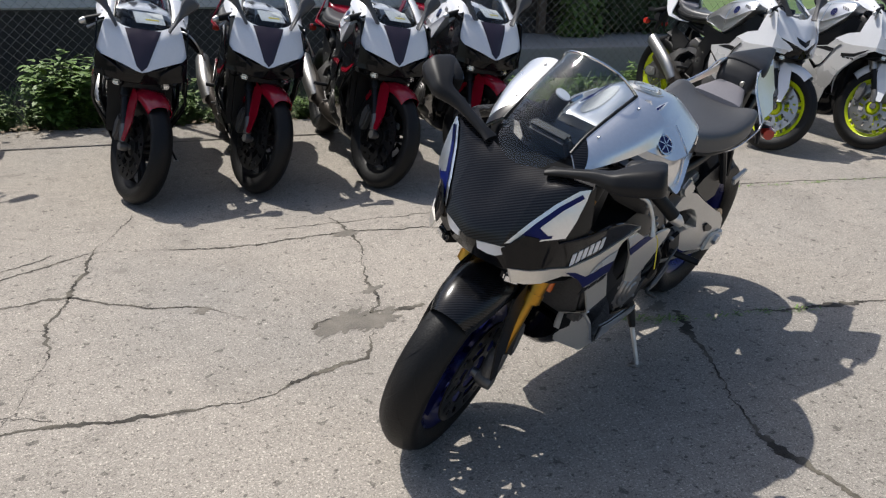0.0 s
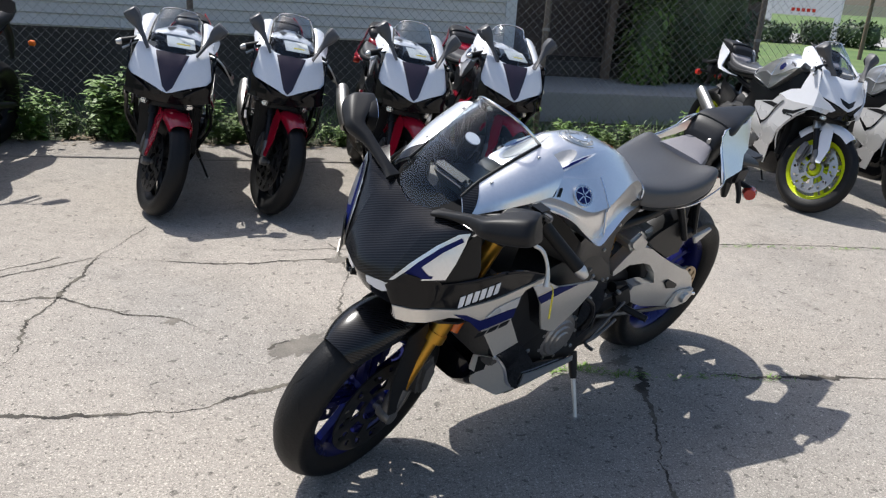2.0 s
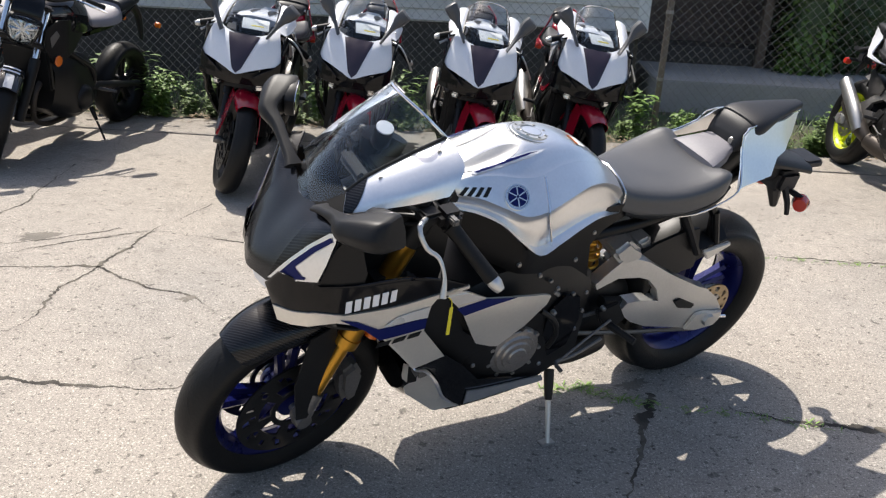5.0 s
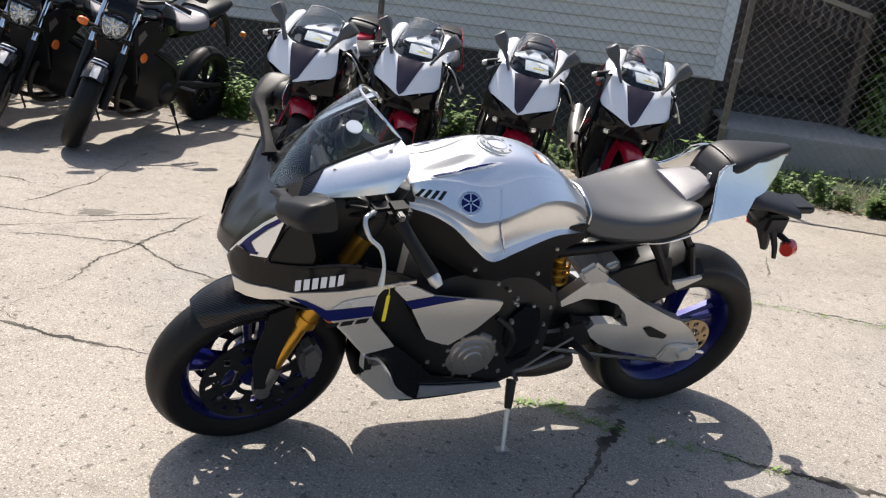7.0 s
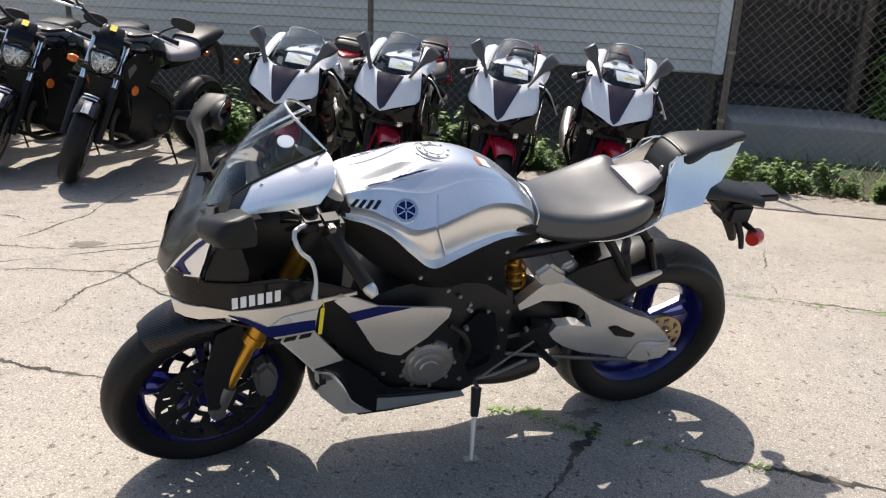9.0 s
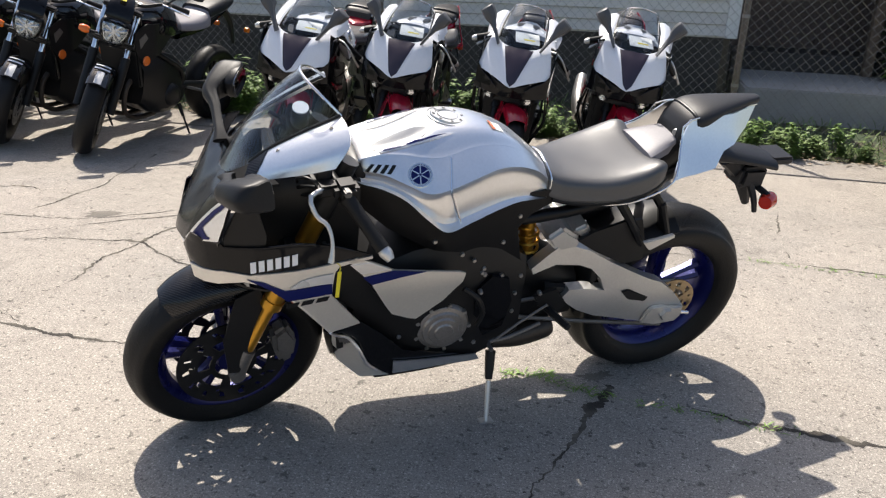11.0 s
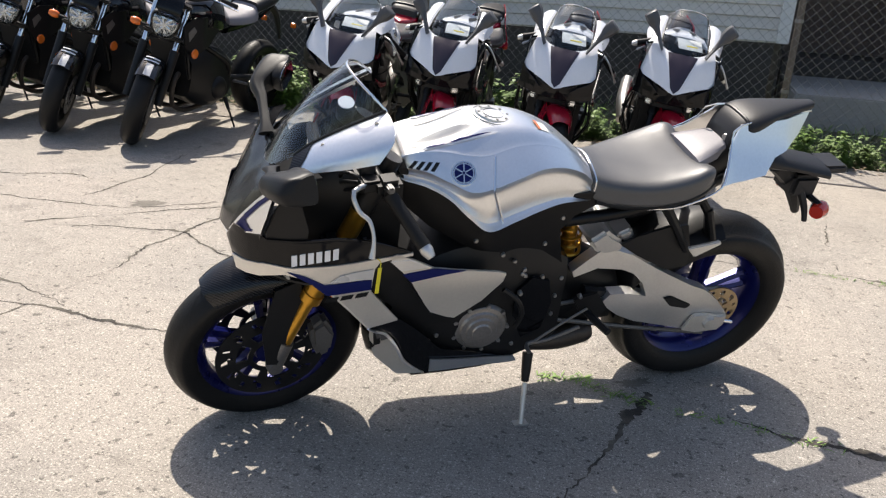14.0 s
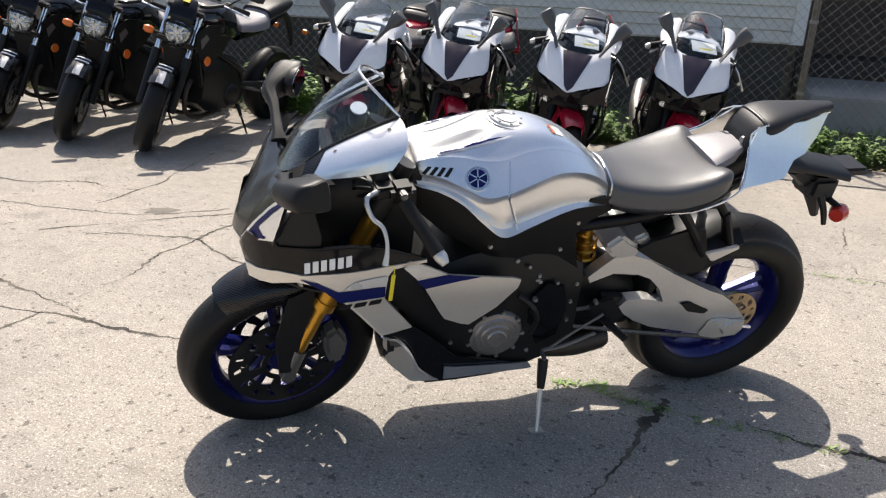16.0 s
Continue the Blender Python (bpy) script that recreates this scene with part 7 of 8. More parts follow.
        part("shroud_badge", skin([(-0.41, 0.76), (-0.37, 0.80), (-0.35, 0.77), (-0.40, 0.70)], lambda x, z: lerp_table(x, [(-0.45, 0.14), (-0.3, 0.19), (-0.1, 0.17)]) + 0.003, s, 0.004), M_DARKM, bike)
        part("frame_tube", tube([(-0.38, 0.06 * s, 0.78), (-0.15, 0.14 * s, 0.62), (0.08, 0.13 * s, 0.50), (0.12, 0.11 * s, 0.36)], 0.02, 10), M_FRAMEB, bike)
        part("swingarm", tube([(0.10, 0.11 * s, 0.38), (0.40, 0.125 * s, 0.35), (0.70, 0.125 * s, 0.31)], [0.028, 0.026, 0.022], 10), M_MATTE, bike)
        part("rear_indicator", turned(lathe([(0, -0.03), (0.02, -0.02), (0.022, 0.01), (0, 0.03)], 12), Matrix.Translation((0.92, 0.14 * s, 0.72))), M_AMBER, bike)
        part("foot_peg", tube([(0.16, 0.13 * s, 0.36), (0.18, 0.25 * s, 0.36)], 0.011, 8), M_DARKM, bike)
        part("header_pipe", tube([(-0.33, 0.07 * s, 0.50), (-0.44, 0.08 * s, 0.42), (-0.44, 0.07 * s, 0.26), (-0.30, 0.06 * s, 0.19), (-0.10, 0.05 * s, 0.19)], 0.017, 10), M_PIPE, bike, "heat-tinted exhaust header")
    cx, cz = -0.675, 0.295
    arch = [[Vector((cx, 0, cz)) + Vector((math.cos(radians(a)), 0, math.sin(radians(a)))) * 0.318, Vector((cx, 0.05, cz)) + Vector((math.cos(radians(a)), 0, math.sin(radians(a)))) * 0.310, Vector((cx, 0.072, cz)) + Vector((math.cos(radians(a)), 0, math.sin(radians(a)))) * 0.28] for a in (128, 116, 104, 90, 74, 58)]
    fen = part("front_fender", sheet(arch, 0.004, 3, 3, True), M_GLOSS, bike, "glossy black front mudguard", S)
    # pale strips laid on the black mudguard as painted sun glints
    for a0, a1, mt in ((127, 108, M_GREYP), (103, 100, M_WHITE), (95, 92, M_WHITE)):
        part("fender_glint", sheet([[Vector((cx, y, cz)) + Vector((math.cos(radians(a)), 0, math.sin(radians(a)))) * (0.324 - 2.4 * y * y) for y in ((-0.022, -0.01, 0.01, 0.022) if mt is M_GREYP else (-0.045, -0.02, 0.02, 0.045))] for a in (a0, (a0 + a1) / 2, a1)], 0.002, 2, 2), mt, fen, "sun glint painted on the mudguard")
    part("triple_clamp", join(block(-0.47, -0.36, -0.125, 0.125, 0.93, 0.955, 0.01), block(-0.54, -0.45, -0.125, 0.125, 0.72, 0.75, 0.01)), M_MATTE, bike, "", S)
    # headlight: bowl, clear cover, cowl over it
    face = [(-0.055, -0.075), (0, -0.095), (0.055, -0.075), (0.085, 0.0), (0.075, 0.06), (0, 0.075), (-0.075, 0.06), (-0.085, 0.0)]
    hl = part("headlight", loft([[(-0.585, y * 1.02, 0.83 + z * 1.02) for y, z in face], [(-0.612, y * 1.0, 0.83 + z * 1.0) for y, z in face], [(-0.58, y * 1.1, 0.83 + z * 1.1) for y, z in face], [(-0.50, y * 0.8, 0.83 + z * 0.8) for y, z in face]], 3, 2), M_MATTE, bike, "", S)
    part("lens_cover", loft([[(-0.622, y * 0.96, 0.83 + z * 0.96) for y, z in face], [(-0.637, y * 0.75, 0.83 + z * 0.75) for y, z in face], [(-0.643, y * 0.3, 0.83 + z * 0.3) for y, z in face]], 2, 2), M_LAMP, hl, "clear headlight cover")
    part("lamp_bulb", turned(lathe([(0, -0.02), (0.014, -0.018), (0.016, 0.02), (0, 0.02)], 12), Matrix.Translation((-0.598, 0, 0.845)) @ Matrix.Rotation(radians(90), 4, "Z")), M_CHROME, hl)
    # black bars added to stand for the dark areas among the lens's glints
    part("contrast_mask", join(block(-0.622, -0.60, -0.006, 0.006, 0.755, 0.80, 0.002), block(-0.622, -0.60, -0.075, 0.075, 0.872, 0.895, 0.004)), M_MATTE, hl)
    def flute(x, k, deep):
        edge = spline([(0, y, z) for y, z in face + face[:1]], 4)[:-1]
        return [(x + deep * (1 if i % 4 < 2 else -1), q.y * k, 0.83 + q.z * k) for i, q in enumerate(edge)]
    part("reflector_bowl", loft([flute(-0.606, 0.94, 0.0), flute(-0.616, 0.80, 0.0025), flute(-0.623, 0.50, 0.0025), flute(-0.626, 0.15, 0.002)], 1, 1), M_LENS, hl, "bright faceted reflector bowl", None, 8)
    part("dash_cowl", loft([[(-0.60, y * 0.9, 0.91 + z * 0.2) for y, z in face], [(-0.565, y * 0.9, 0.96 + z * 0.35) for y, z in face], [(-0.50, y * 0.8, 1.0 + z * 0.35) for y, z in face], [(-0.47, y * 0.7, 1.02 + z * 0.2) for y, z in face]], 3, 2), M_BLACK, bike, "", S)
    part("warning_sticker", turned(block(-0.02, 0.02, -0.001, 0.001, -0.025, 0.025, 0), pose(-0.535, 0, 1.035, 60, 0, 90)), M_YTAG, bike, "yellow sticker", S)
    part("fuel_tank", body([(-0.36, [(0.10, 0.80), (0.135, 0.86), (0.11, 0.92), (0.05, 0.94)]), (-0.25, [(0.15, 0.77), (0.185, 0.86), (0.155, 0.95), (0.06, 0.985)]), (-0.10, [(0.15, 0.75), (0.19, 0.84), (0.155, 0.945), (0.06, 0.98)]), (0.04, [(0.12, 0.75), (0.14, 0.81), (0.11, 0.88), (0.05, 0.90)]), (0.10, [(0.09, 0.76), (0.11, 0.80), (0.09, 0.83), (0.04, 0.84)])], 4, 3), M_GLOSS, bike, "gloss black fuel tank")
    # black vinyl drawn in M_HUMP grey: the sun's sheen is in the colour
    part("rider_seat", body([(0.06, [(0.09, 0.77), (0.11, 0.80), (0.09, 0.825), (0.04, 0.835)]), (0.22, [(0.13, 0.765), (0.15, 0.80), (0.12, 0.835), (0.04, 0.84)]), (0.40, [(0.12, 0.78), (0.14, 0.82), (0.11, 0.86), (0.04, 0.87)]), (0.46, [(0.09, 0.83), (0.11, 0.86), (0.09, 0.90), (0.04, 0.91)]), (0.70, [(0.08, 0.88), (0.10, 0.91), (0.08, 0.94), (0.03, 0.95)]), (0.78, [(0.05, 0.91), (0.06, 0.93), (0.05, 0.945), (0.02, 0.95)])], 3, 3), M_HUMP, bike, "black vinyl seat with its sun sheen painted grey")
    part("pillion_seat", body([(0.43, [(0.10, 0.84), (0.125, 0.87), (0.105, 0.905), (0.04, 0.915)]), (0.60, [(0.10, 0.875), (0.13, 0.912), (0.11, 0.952), (0.04, 0.962)]), (0.80, [(0.06, 0.92), (0.08, 0.94), (0.065, 0.962), (0.03, 0.968)])], 3, 3), M_PLAST, bike, "dark grey pillion seat")
    part("tail", body([(0.10, [(0.07, 0.70), (0.10, 0.73), (0.09, 0.77), (0.04, 0.78)]), (0.40, [(0.08, 0.74), (0.11, 0.78), (0.10, 0.82), (0.04, 0.83)]), (0.70, [(0.05, 0.85), (0.08, 0.87), (0.07, 0.90), (0.03, 0.91)]), (0.84, [(0.03, 0.90), (0.05, 0.915), (0.04, 0.93), (0.02, 0.935)])], 3, 2), M_BLACK, bike)
    part("engine_block", body([(-0.34, [(0.09, 0.30), (0.13, 0.36), (0.14, 0.48), (0.11, 0.58)]), (-0.18, [(0.13, 0.22), (0.17, 0.32), (0.16, 0.50), (0.12, 0.64)]), (0.02, [(0.13, 0.23), (0.16, 0.32), (0.14, 0.46), (0.11, 0.60)]), (0.15, [(0.10, 0.28), (0.12, 0.36), (0.11, 0.45), (0.08, 0.52)])], 3, 2), M_MATTE, bike)
    for s in (-1, 1):
        part("engine_cover", turned(lathe([(0, 0.03 * s), (0.05, 0.03 * s), (0.07, 0.022 * s), (0.085, 0.005 * s), (0.088, -0.03 * s)], 24), Matrix.Translation((-0.06, s * 0.165, 0.34))), M_MATTE, bike)
    part("radiator", turned(block(-0.02, 0.02, -0.15, 0.15, -0.13, 0.13, 0.01), Matrix.Translation((-0.39, 0, 0.56)) @ Matrix.Rotation(radians(-12), 4, "Y")), M_MATTE, bike)
    part("exhaust", tube([(-0.10, 0.05, 0.19), (0.10, 0.12, 0.20), (0.28, 0.17, 0.24), (0.34, 0.18, 0.26)], [0.03, 0.06, 0.065, 0.05], 14), M_STEEL, bike)
    part("rear_bracket", tube([(0.74, 0, 0.88), (0.86, 0, 0.80), (0.92, 0, 0.70), (0.96, 0, 0.58)], [0.03, 0.03, 0.025, 0.015], 8), M_PLAST, bike)
    return bike


first_red = sport_bike(lean_pose(0, 0, 180, 9), 24, LOOK_RED, "white and black sports motorcycle with a red front mudguard", "row of white and red sports motorcycles")
side_stand(first_red, (0.06, -0.25, 0), 9)
slip = part("price_sheet", turned(block(-0.05, 0.05, -0.075, 0.075, -0.001, 0.001, 0), pose(-0.560, -0.03, 0.915, 0, -25, 12)), M_PAPER, first_red, "white paper sheet behind the screen")
part("sheet_band", turned(block(-0.006, 0.006, -0.05, 0.02, 0.0012, 0.002, 0), pose(-0.575, -0.03, 0.908, 0, -25, 12)), M_YTAG, slip)
part("pipe_can", join(tube([(0.30, 0.20, 0.30), (0.42, 0.23, 0.40), (0.62, 0.235, 0.50)], [0.05, 0.056, 0.05], 18)), M_STEEL, first_red, "brushed steel silencer")
SLIM = Matrix.Diagonal((1, 0.93, 1, 1))
HEAD_RED = math.degrees(math.atan2(-0.88, -0.475))


def by_nose(x, y, heading, lean):
    """Pose that puts the nose tip over x, y."""
    h = radians(heading)
    sh = 0.69 * math.sin(radians(lean))
    return lean_pose(x - 0.77 * math.cos(h) + sh * math.sin(h), y - 0.77 * math.sin(h) - sh * math.cos(h), heading, lean)


for i, (x, y) in enumerate(((-0.185, 2.325), (0.345, 2.045), (0.870, 1.640), (1.440, 1.445))):
    m = by_nose(x, y, HEAD_RED, 9) @ SLIM
    if i == 0:
        first_red.matrix_basis = m
    else:
        copy_thing(first_red, m)
first_white = sport_bike(lean_pose(0, 0, 180, 9), 30, LOOK_WHITE, "white and grey sports motorcycle with neon yellow wheels", "pair of white and grey motorcycles")
side_stand(first_white, (0.06, -0.25, 0), 9)
part("pipe_can", join(tube([(0.30, 0.20, 0.30), (0.42, 0.23, 0.42), (0.66, 0.235, 0.56)], [0.045, 0.052, 0.048], 18)), M_STEEL, first_white, "brushed steel silencer")
HEAD_WHITE = math.degrees(math.atan2(0.51 - 1.71, 3.27 - 3.98))
for i, (x, y) in enumerate(((3.27, 0.51), (3.78, 0.04), (4.32, -0.42))):
    h = radians(HEAD_WHITE)
    m = lean_pose(x - 0.675 * math.cos(h), y - 0.675 * math.sin(h), HEAD_WHITE, 9) @ Matrix.Diagonal((1, 0.78, 1, 1))
    if i == 0:
        first_white.matrix_basis = m
    else:
        copy_thing(first_white, m)
HEAD_BLACK = math.degrees(math.atan2(-0.81, -0.59))
first_black = naked_bike(lean_pose(0, 0, 180, 9), 34, "black unfaired street motorcycle with amber indicators and yellow rim edges", "row of black street motorcycles")
side_stand(first_black, (0.06, -0.25, 0), 9)
for i, (x, y) in enumerate(((-1.37, 3.42), (-1.93, 3.82), (-2.47, 4.18), (-3.02, 4.56))):
    h = radians(HEAD_BLACK)
    m = lean_pose(x - 0.675 * math.cos(h), y - 0.675 * math.sin(h), HEAD_BLACK, 9)
    if i == 0:
        first_black.matrix_basis = m
    else:
        copy_thing(first_black, m)

# ---------------------------------------------------------------- ground
U = Vector((0.851, -0.526, 0)).normalized()
W = Vector((0.526, 0.851, 0)).normalized()
FENCE = Vector((0.82, 4.27, 0))
EDGE = FENCE - W * 0.32
FRAME = Matrix(((U.x, W.x, 0, FENCE.x), (U.y, W.y, 0, FENCE.y), (0, 0, 1, 0), (0, 0, 0, 1)))


def flat(corners, z):
    bm = bmesh.new()
    bm.faces.new([bm.verts.new((x, y, z)) for x, y in corners])
    return bm


tagged(part("ground", flat([(-300, -300), (300, -300), (300, 300), (-300, 300)], -0.03), M_SOIL), "dark soil and turf behind the concrete", "ground", kind="structure")
slab = block(-14, 24, -28, 0, -0.12, 0, 0)
pavement = tagged(part("pavement", slab, M_CONC, m=Matrix(((U.x, W.x, 0, EDGE.x), (U.y, W.y, 0, EDGE.y), (0, 0, 1, 0), (0, 0, 0, 1)))), "worn sunlit pale concrete paving with cracks", "pavement", kind="structure")
to_slab = pavement.matrix_basis.inverted()


def crack(points, width=0.012, wander=0.018, seed=1):
    """Ragged open crack along a coarse line."""
    rnd = random.Random(seed)
    P = spline([(x, y, 0) for x, y in points], 4) if len(points) > 2 else [Vector((x, y, 0)) for x, y in points]
    line = []
    for a, b in zip(P, P[1:]):
        n = max(2, int((b - a).length / 0.009))
        line += [a.lerp(b, k / n) for k in range(n)]
    line.append(P[-1])
    bm = bmesh.new()
    prev = None
    total = len(line)
    lift = Vector((0, 0, 0.0012))
    for i, p in enumerate(line):
        d = (line[min(i + 2, total - 1)] - line[max(i - 2, 0)]).normalized()
        s = Vector((-d.y, d.x, 0))
        p = p + s * wander * (noise.noise(Vector((p.x * 7, p.y * 7, seed))) + 0.55 * noise.noise(Vector((p.x * 27, p.y * 27, seed))) + 0.34 * noise.noise(Vector((p.x * 80, p.y * 80, seed))))
        wl, wr = (1.0 * width * (0.12 + 1.1 * abs(noise.noise(Vector((p.x * 16, p.y * 16, seed + q)))) + 0.5 * rnd.random() ** 2) * (0.10 + 2.4 * max(0, 0.32 + noise.noise(Vector((p.x * 2.6, p.y * 2.6, seed + 30))))) for q in (7, 19))
        if i in (0, total - 1):
            wl = wr = 0.0006
        q = [bm.verts.new(p + s * wl + lift), bm.verts.new(p - s * wr + lift)]
        if prev:
            bm.faces.new((prev[0], prev[1], q[1], q[0]))
        prev = q
        if rnd.random() < 0.10:
            c = p + s * rnd.uniform(-2.2, 2.2) * width
            r = width * rnd.uniform(0.15, 0.5)
            bm.faces.new([bm.verts.new(c + lift + Vector((r * rnd.uniform(0.5, 1.2) * math.cos(t), r * rnd.uniform(0.5, 1.2) * math.sin(t), 0))) for t in (0, 1.2, 2.4, 3.7, 5.0)])
    return tagged(part("crack", bm, M_CRACK, pavement, "", to_slab), kind="stuff")


CRACKS = (([(-1.75, 1.84), (-1.11, 1.91), (-0.72, 1.94), (-0.54, 1.80), (-0.25, 1.56), (0.20, 1.36), (0.60, 1.06)], 0.009),
          ([(-0.72, 1.94), (-0.59, 2.05), (-0.35, 2.26)], 0.008), ([(-0.72, 1.94), (-0.99, 1.57), (-1.15, 1.40), (-1.24, 1.18), (-1.41, 0.98), (-1.75, 0.6)], 0.010),
          ([(-1.6, 1.78), (-1.19, 1.66), (-0.99, 1.57), (-0.84, 1.29), (-0.69, 1.14), (-0.59, 0.81), (-0.53, 0.72)], 0.010), ([(-0.53, 0.72), (-0.44, 0.73), (-0.41, 0.67), (-0.31, 0.66), (-0.10, 0.55)], 0.011),
          ([(-1.75, 0.98), (-1.47, 0.82), (-1.20, 0.65), (-0.91, 0.49), (-0.74, 0.48), (-0.58, 0.44), (-0.46, 0.47), (-0.31, 0.62)], 0.010), ([(0.31, 1.69), (0.22, 1.29), (-0.06, 0.93), (-0.15, 0.77), (-0.30, 0.64)], 0.010),
          ([(1.70, 0.68), (1.94, 0.55), (2.28, 0.33), (2.68, 0.05), (3.17, -0.34), (4.6, -1.3)], 0.008), ([(0.0, 1.62), (0.5, 1.36), (1.1, 1.0), (1.70, 0.68)], 0.006),
          ([(0.52, -0.17), (0.29, -0.38), (0.12, -0.52), (-0.04, -0.68), (-0.12, -0.86), (-0.25, -1.2)], 0.014), ([(0.30, -0.04), (0.44, -0.20), (0.72, -0.38), (0.93, -0.57), (1.14, -0.71), (1.5, -1.0)], 0.012),
          ([(-2.6, 3.2), (-2.04, 2.75), (-1.72, 2.70), (-1.35, 2.47), (-1.13, 2.9), (-0.95, 3.3)], 0.010), ([(-2.3, 1.7), (-1.61, 2.16), (-1.35, 2.47)], 0.009), ([(-1.38, 2.03), (-1.20, 1.99), (-0.85, 2.03)], 0.008), ([(-2.04, 2.36), (-1.67, 2.16), (-1.38, 2.03)], 0.008),
          ([(2.43, 1.32), (2.17, 0.99), (1.93, 0.64)], 0.006), ([(-1.37, 0.81), (-1.75, 1.2), (-2.3, 1.5)], 0.008))
for k, (pts, w) in enumerate(CRACKS):
    crack(pts, w, 0.02, k + 1)
joint = bmesh.new()
for off in (-0.85,):
    for a, b in ((-13, 20),):
        for z in (0.0016,):
            joint.faces.new([joint.verts.new(FRAME @ Vector((x, y, z))) for x, y in ((a, off - 0.006), (b, off - 0.006), (b, off + 0.006), (a, off + 0.006))])
part("joint", joint, M_CRACK, pavement, "", to_slab)


def patch(cx, cy, r, seed):
    """Crumbled mortar patch."""
    rnd = random.Random(seed)
    bm = bmesh.new()
    mid = bm.verts.new((cx, cy, 0.0022))
    ring = []
    n = 70
    for k in range(n):
        a = 2 * math.pi * k / n
        rr = r * (0.8 + 0.55 * noise.noise(Vector((math.cos(a) * 1.5, math.sin(a) * 1.5, seed))) + 0.45 * noise.noise(Vector((math.cos(a) * 6, math.sin(a) * 6, seed))) + 0.10 * rnd.random())
        ring.append(bm.verts.new((cx + rr * 1.5 * math.cos(a), cy + rr * 0.8 * math.sin(a), 0.0010)))
    for k in range(n):
        bm.faces.new((mid, ring[k], ring[(k + 1) % n]))
    part("mortar_patch", bm, M_PATCH, pavement, "", to_slab)


for x, y, r, s in ((-0.40, 0.67, 0.10, 1), (-0.31, 0.60, 0.075, 2), (0.20, 1.34, 0.05, 3), (-0.15, 0.80, 0.035, 4), (-1.2, 2.05, 0.07, 5), (-0.70, 1.12, 0.03, 6), (0.50, -0.10, 0.04, 7)):
    patch(x, y, r, s)

# ---------------------------------------------------------------- building and fence
CORNER = Vector((4.10, 4.0, 0))
WD = Vector((-0.86, 0.51, 0)).normalized()
WN = Vector((0.51, 0.86, 0)).normalized()
wall_m = Matrix(((WD.x, WN.x, 0, CORNER.x), (WD.y, WN.y, 0, CORNER.y), (0, 0, 1, 0), (0, 0, 0, 1)))
Z0 = 0.67
wall = tagged(part("wall_house", block(0, 14, 0.05, 0.25, Z0 - 0.01, 2.62, 0), M_SIDING, m=wall_m), "grey painted clapboard house wall", "wall", kind="structure")
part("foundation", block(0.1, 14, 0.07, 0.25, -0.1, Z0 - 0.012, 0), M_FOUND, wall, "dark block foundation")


def board_mesh(length, h=0.105):
    bm = bmesh.new()
    prof = [(0.012, 0), (0.018, 0.004), (0.018, 0.010), (0.002, h + 0.01), (-0.004, h + 0.01), (-0.004, 0)]
    A = [bm.verts.new((0, 0.05 - y, z)) for y, z in prof]
    B = [bm.verts.new((length, 0.05 - y, z)) for y, z in prof]
    for i in range(len(prof)):
        j = (i + 1) % len(prof)
        bm.faces.new((A[i], A[j], B[j], B[i]))
    bm.faces.new(A), bm.faces.new(B[::-1])
    me = bpy.data.meshes.new("siding_board")
    bmesh.ops.recalc_face_normals(bm, faces=bm.faces)
    bm.to_mesh(me)
    bm.free()
    me.materials.append(M_SIDING)
    return me


boards = {n: board_mesh(n - 0.003) for n in (3.66, 1.83)}
for k in range(18):
    x, i = 0.10, 0
    while x < 13:
        n = 1.83 if (i == 0 and k % 2) else 3.66
        ob = new("siding_board", boards[n])
        ob.parent = wall
        ob.matrix_basis = Matrix.Translation((x, 0, Z0 + 0.105 * k))
        x += n
        i += 1
part("corner_trim", block(-0.01, 0.10, 0.015, 0.26, Z0 - 0.01, 2.62, 0.004), M_TRIM, wall, "white corner trim board")
# full-height side wall, given the foundation's near-black instead of siding grey
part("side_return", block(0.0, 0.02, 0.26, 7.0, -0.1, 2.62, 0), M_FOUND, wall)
tagged(part("roof", block(-0.1, 14.4, -0.04, 7.4, 2.62, 2.72, 0.02), M_FOUND, m=wall_m), "dark roof over the house", "roof", kind="structure")

# raised concrete walk beside the house, with the shaded porch behind it
porch_m = Matrix(((U.x, W.x, 0, 4.06), (U.y, W.y, 0, 3.72), (0, 0, 1, 0), (0, 0, 0, 1)))
tagged(part("raised_walk", block(0.0, 3.2, 0.0, 1.35, -0.1, 0.27, 0.012), M_WALK, m=porch_m), "raised grey concrete walk behind the fence", "walkway", kind="structure")
porch = empty("porch", porch_m @ Matrix.Translation((0, 0.12, 0)), "dark timber porch with a railing, deep in shade", "porch")
part("back_wall", block(0.0, 3.6, 1.9, 2.0, 0.0, 2.6, 0), mat("brown_boards", (0.13, 0.10, 0.085), 0.85, 0, 0.3, 3, 0.5, 40), porch, "dark brown boarded wall")
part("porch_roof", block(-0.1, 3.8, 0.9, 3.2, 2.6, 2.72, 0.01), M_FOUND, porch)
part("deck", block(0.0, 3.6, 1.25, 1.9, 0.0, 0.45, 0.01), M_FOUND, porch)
part("handrail", loft([[(x, y, z + 0.0) for y, z in ((1.12, h), (1.22, h), (1.22, h + 0.05), (1.12, h + 0.05))] for x, h in ((0.0, 1.68), (1.30, 1.36))], 1, 1), M_RAIL, porch, "grey weathered timber handrail, its sunlight painted pale, sloping down")
# balusters cut to their lit tops; the length lost in shade is left out
for k in range(13):
    x = 0.06 + 0.095 * k
    part("baluster", block(x, x + 0.03, 1.15, 1.18, 1.42 - 0.246 * x, 1.685 - 0.246 * x, 0.003), M_WOOD, porch)
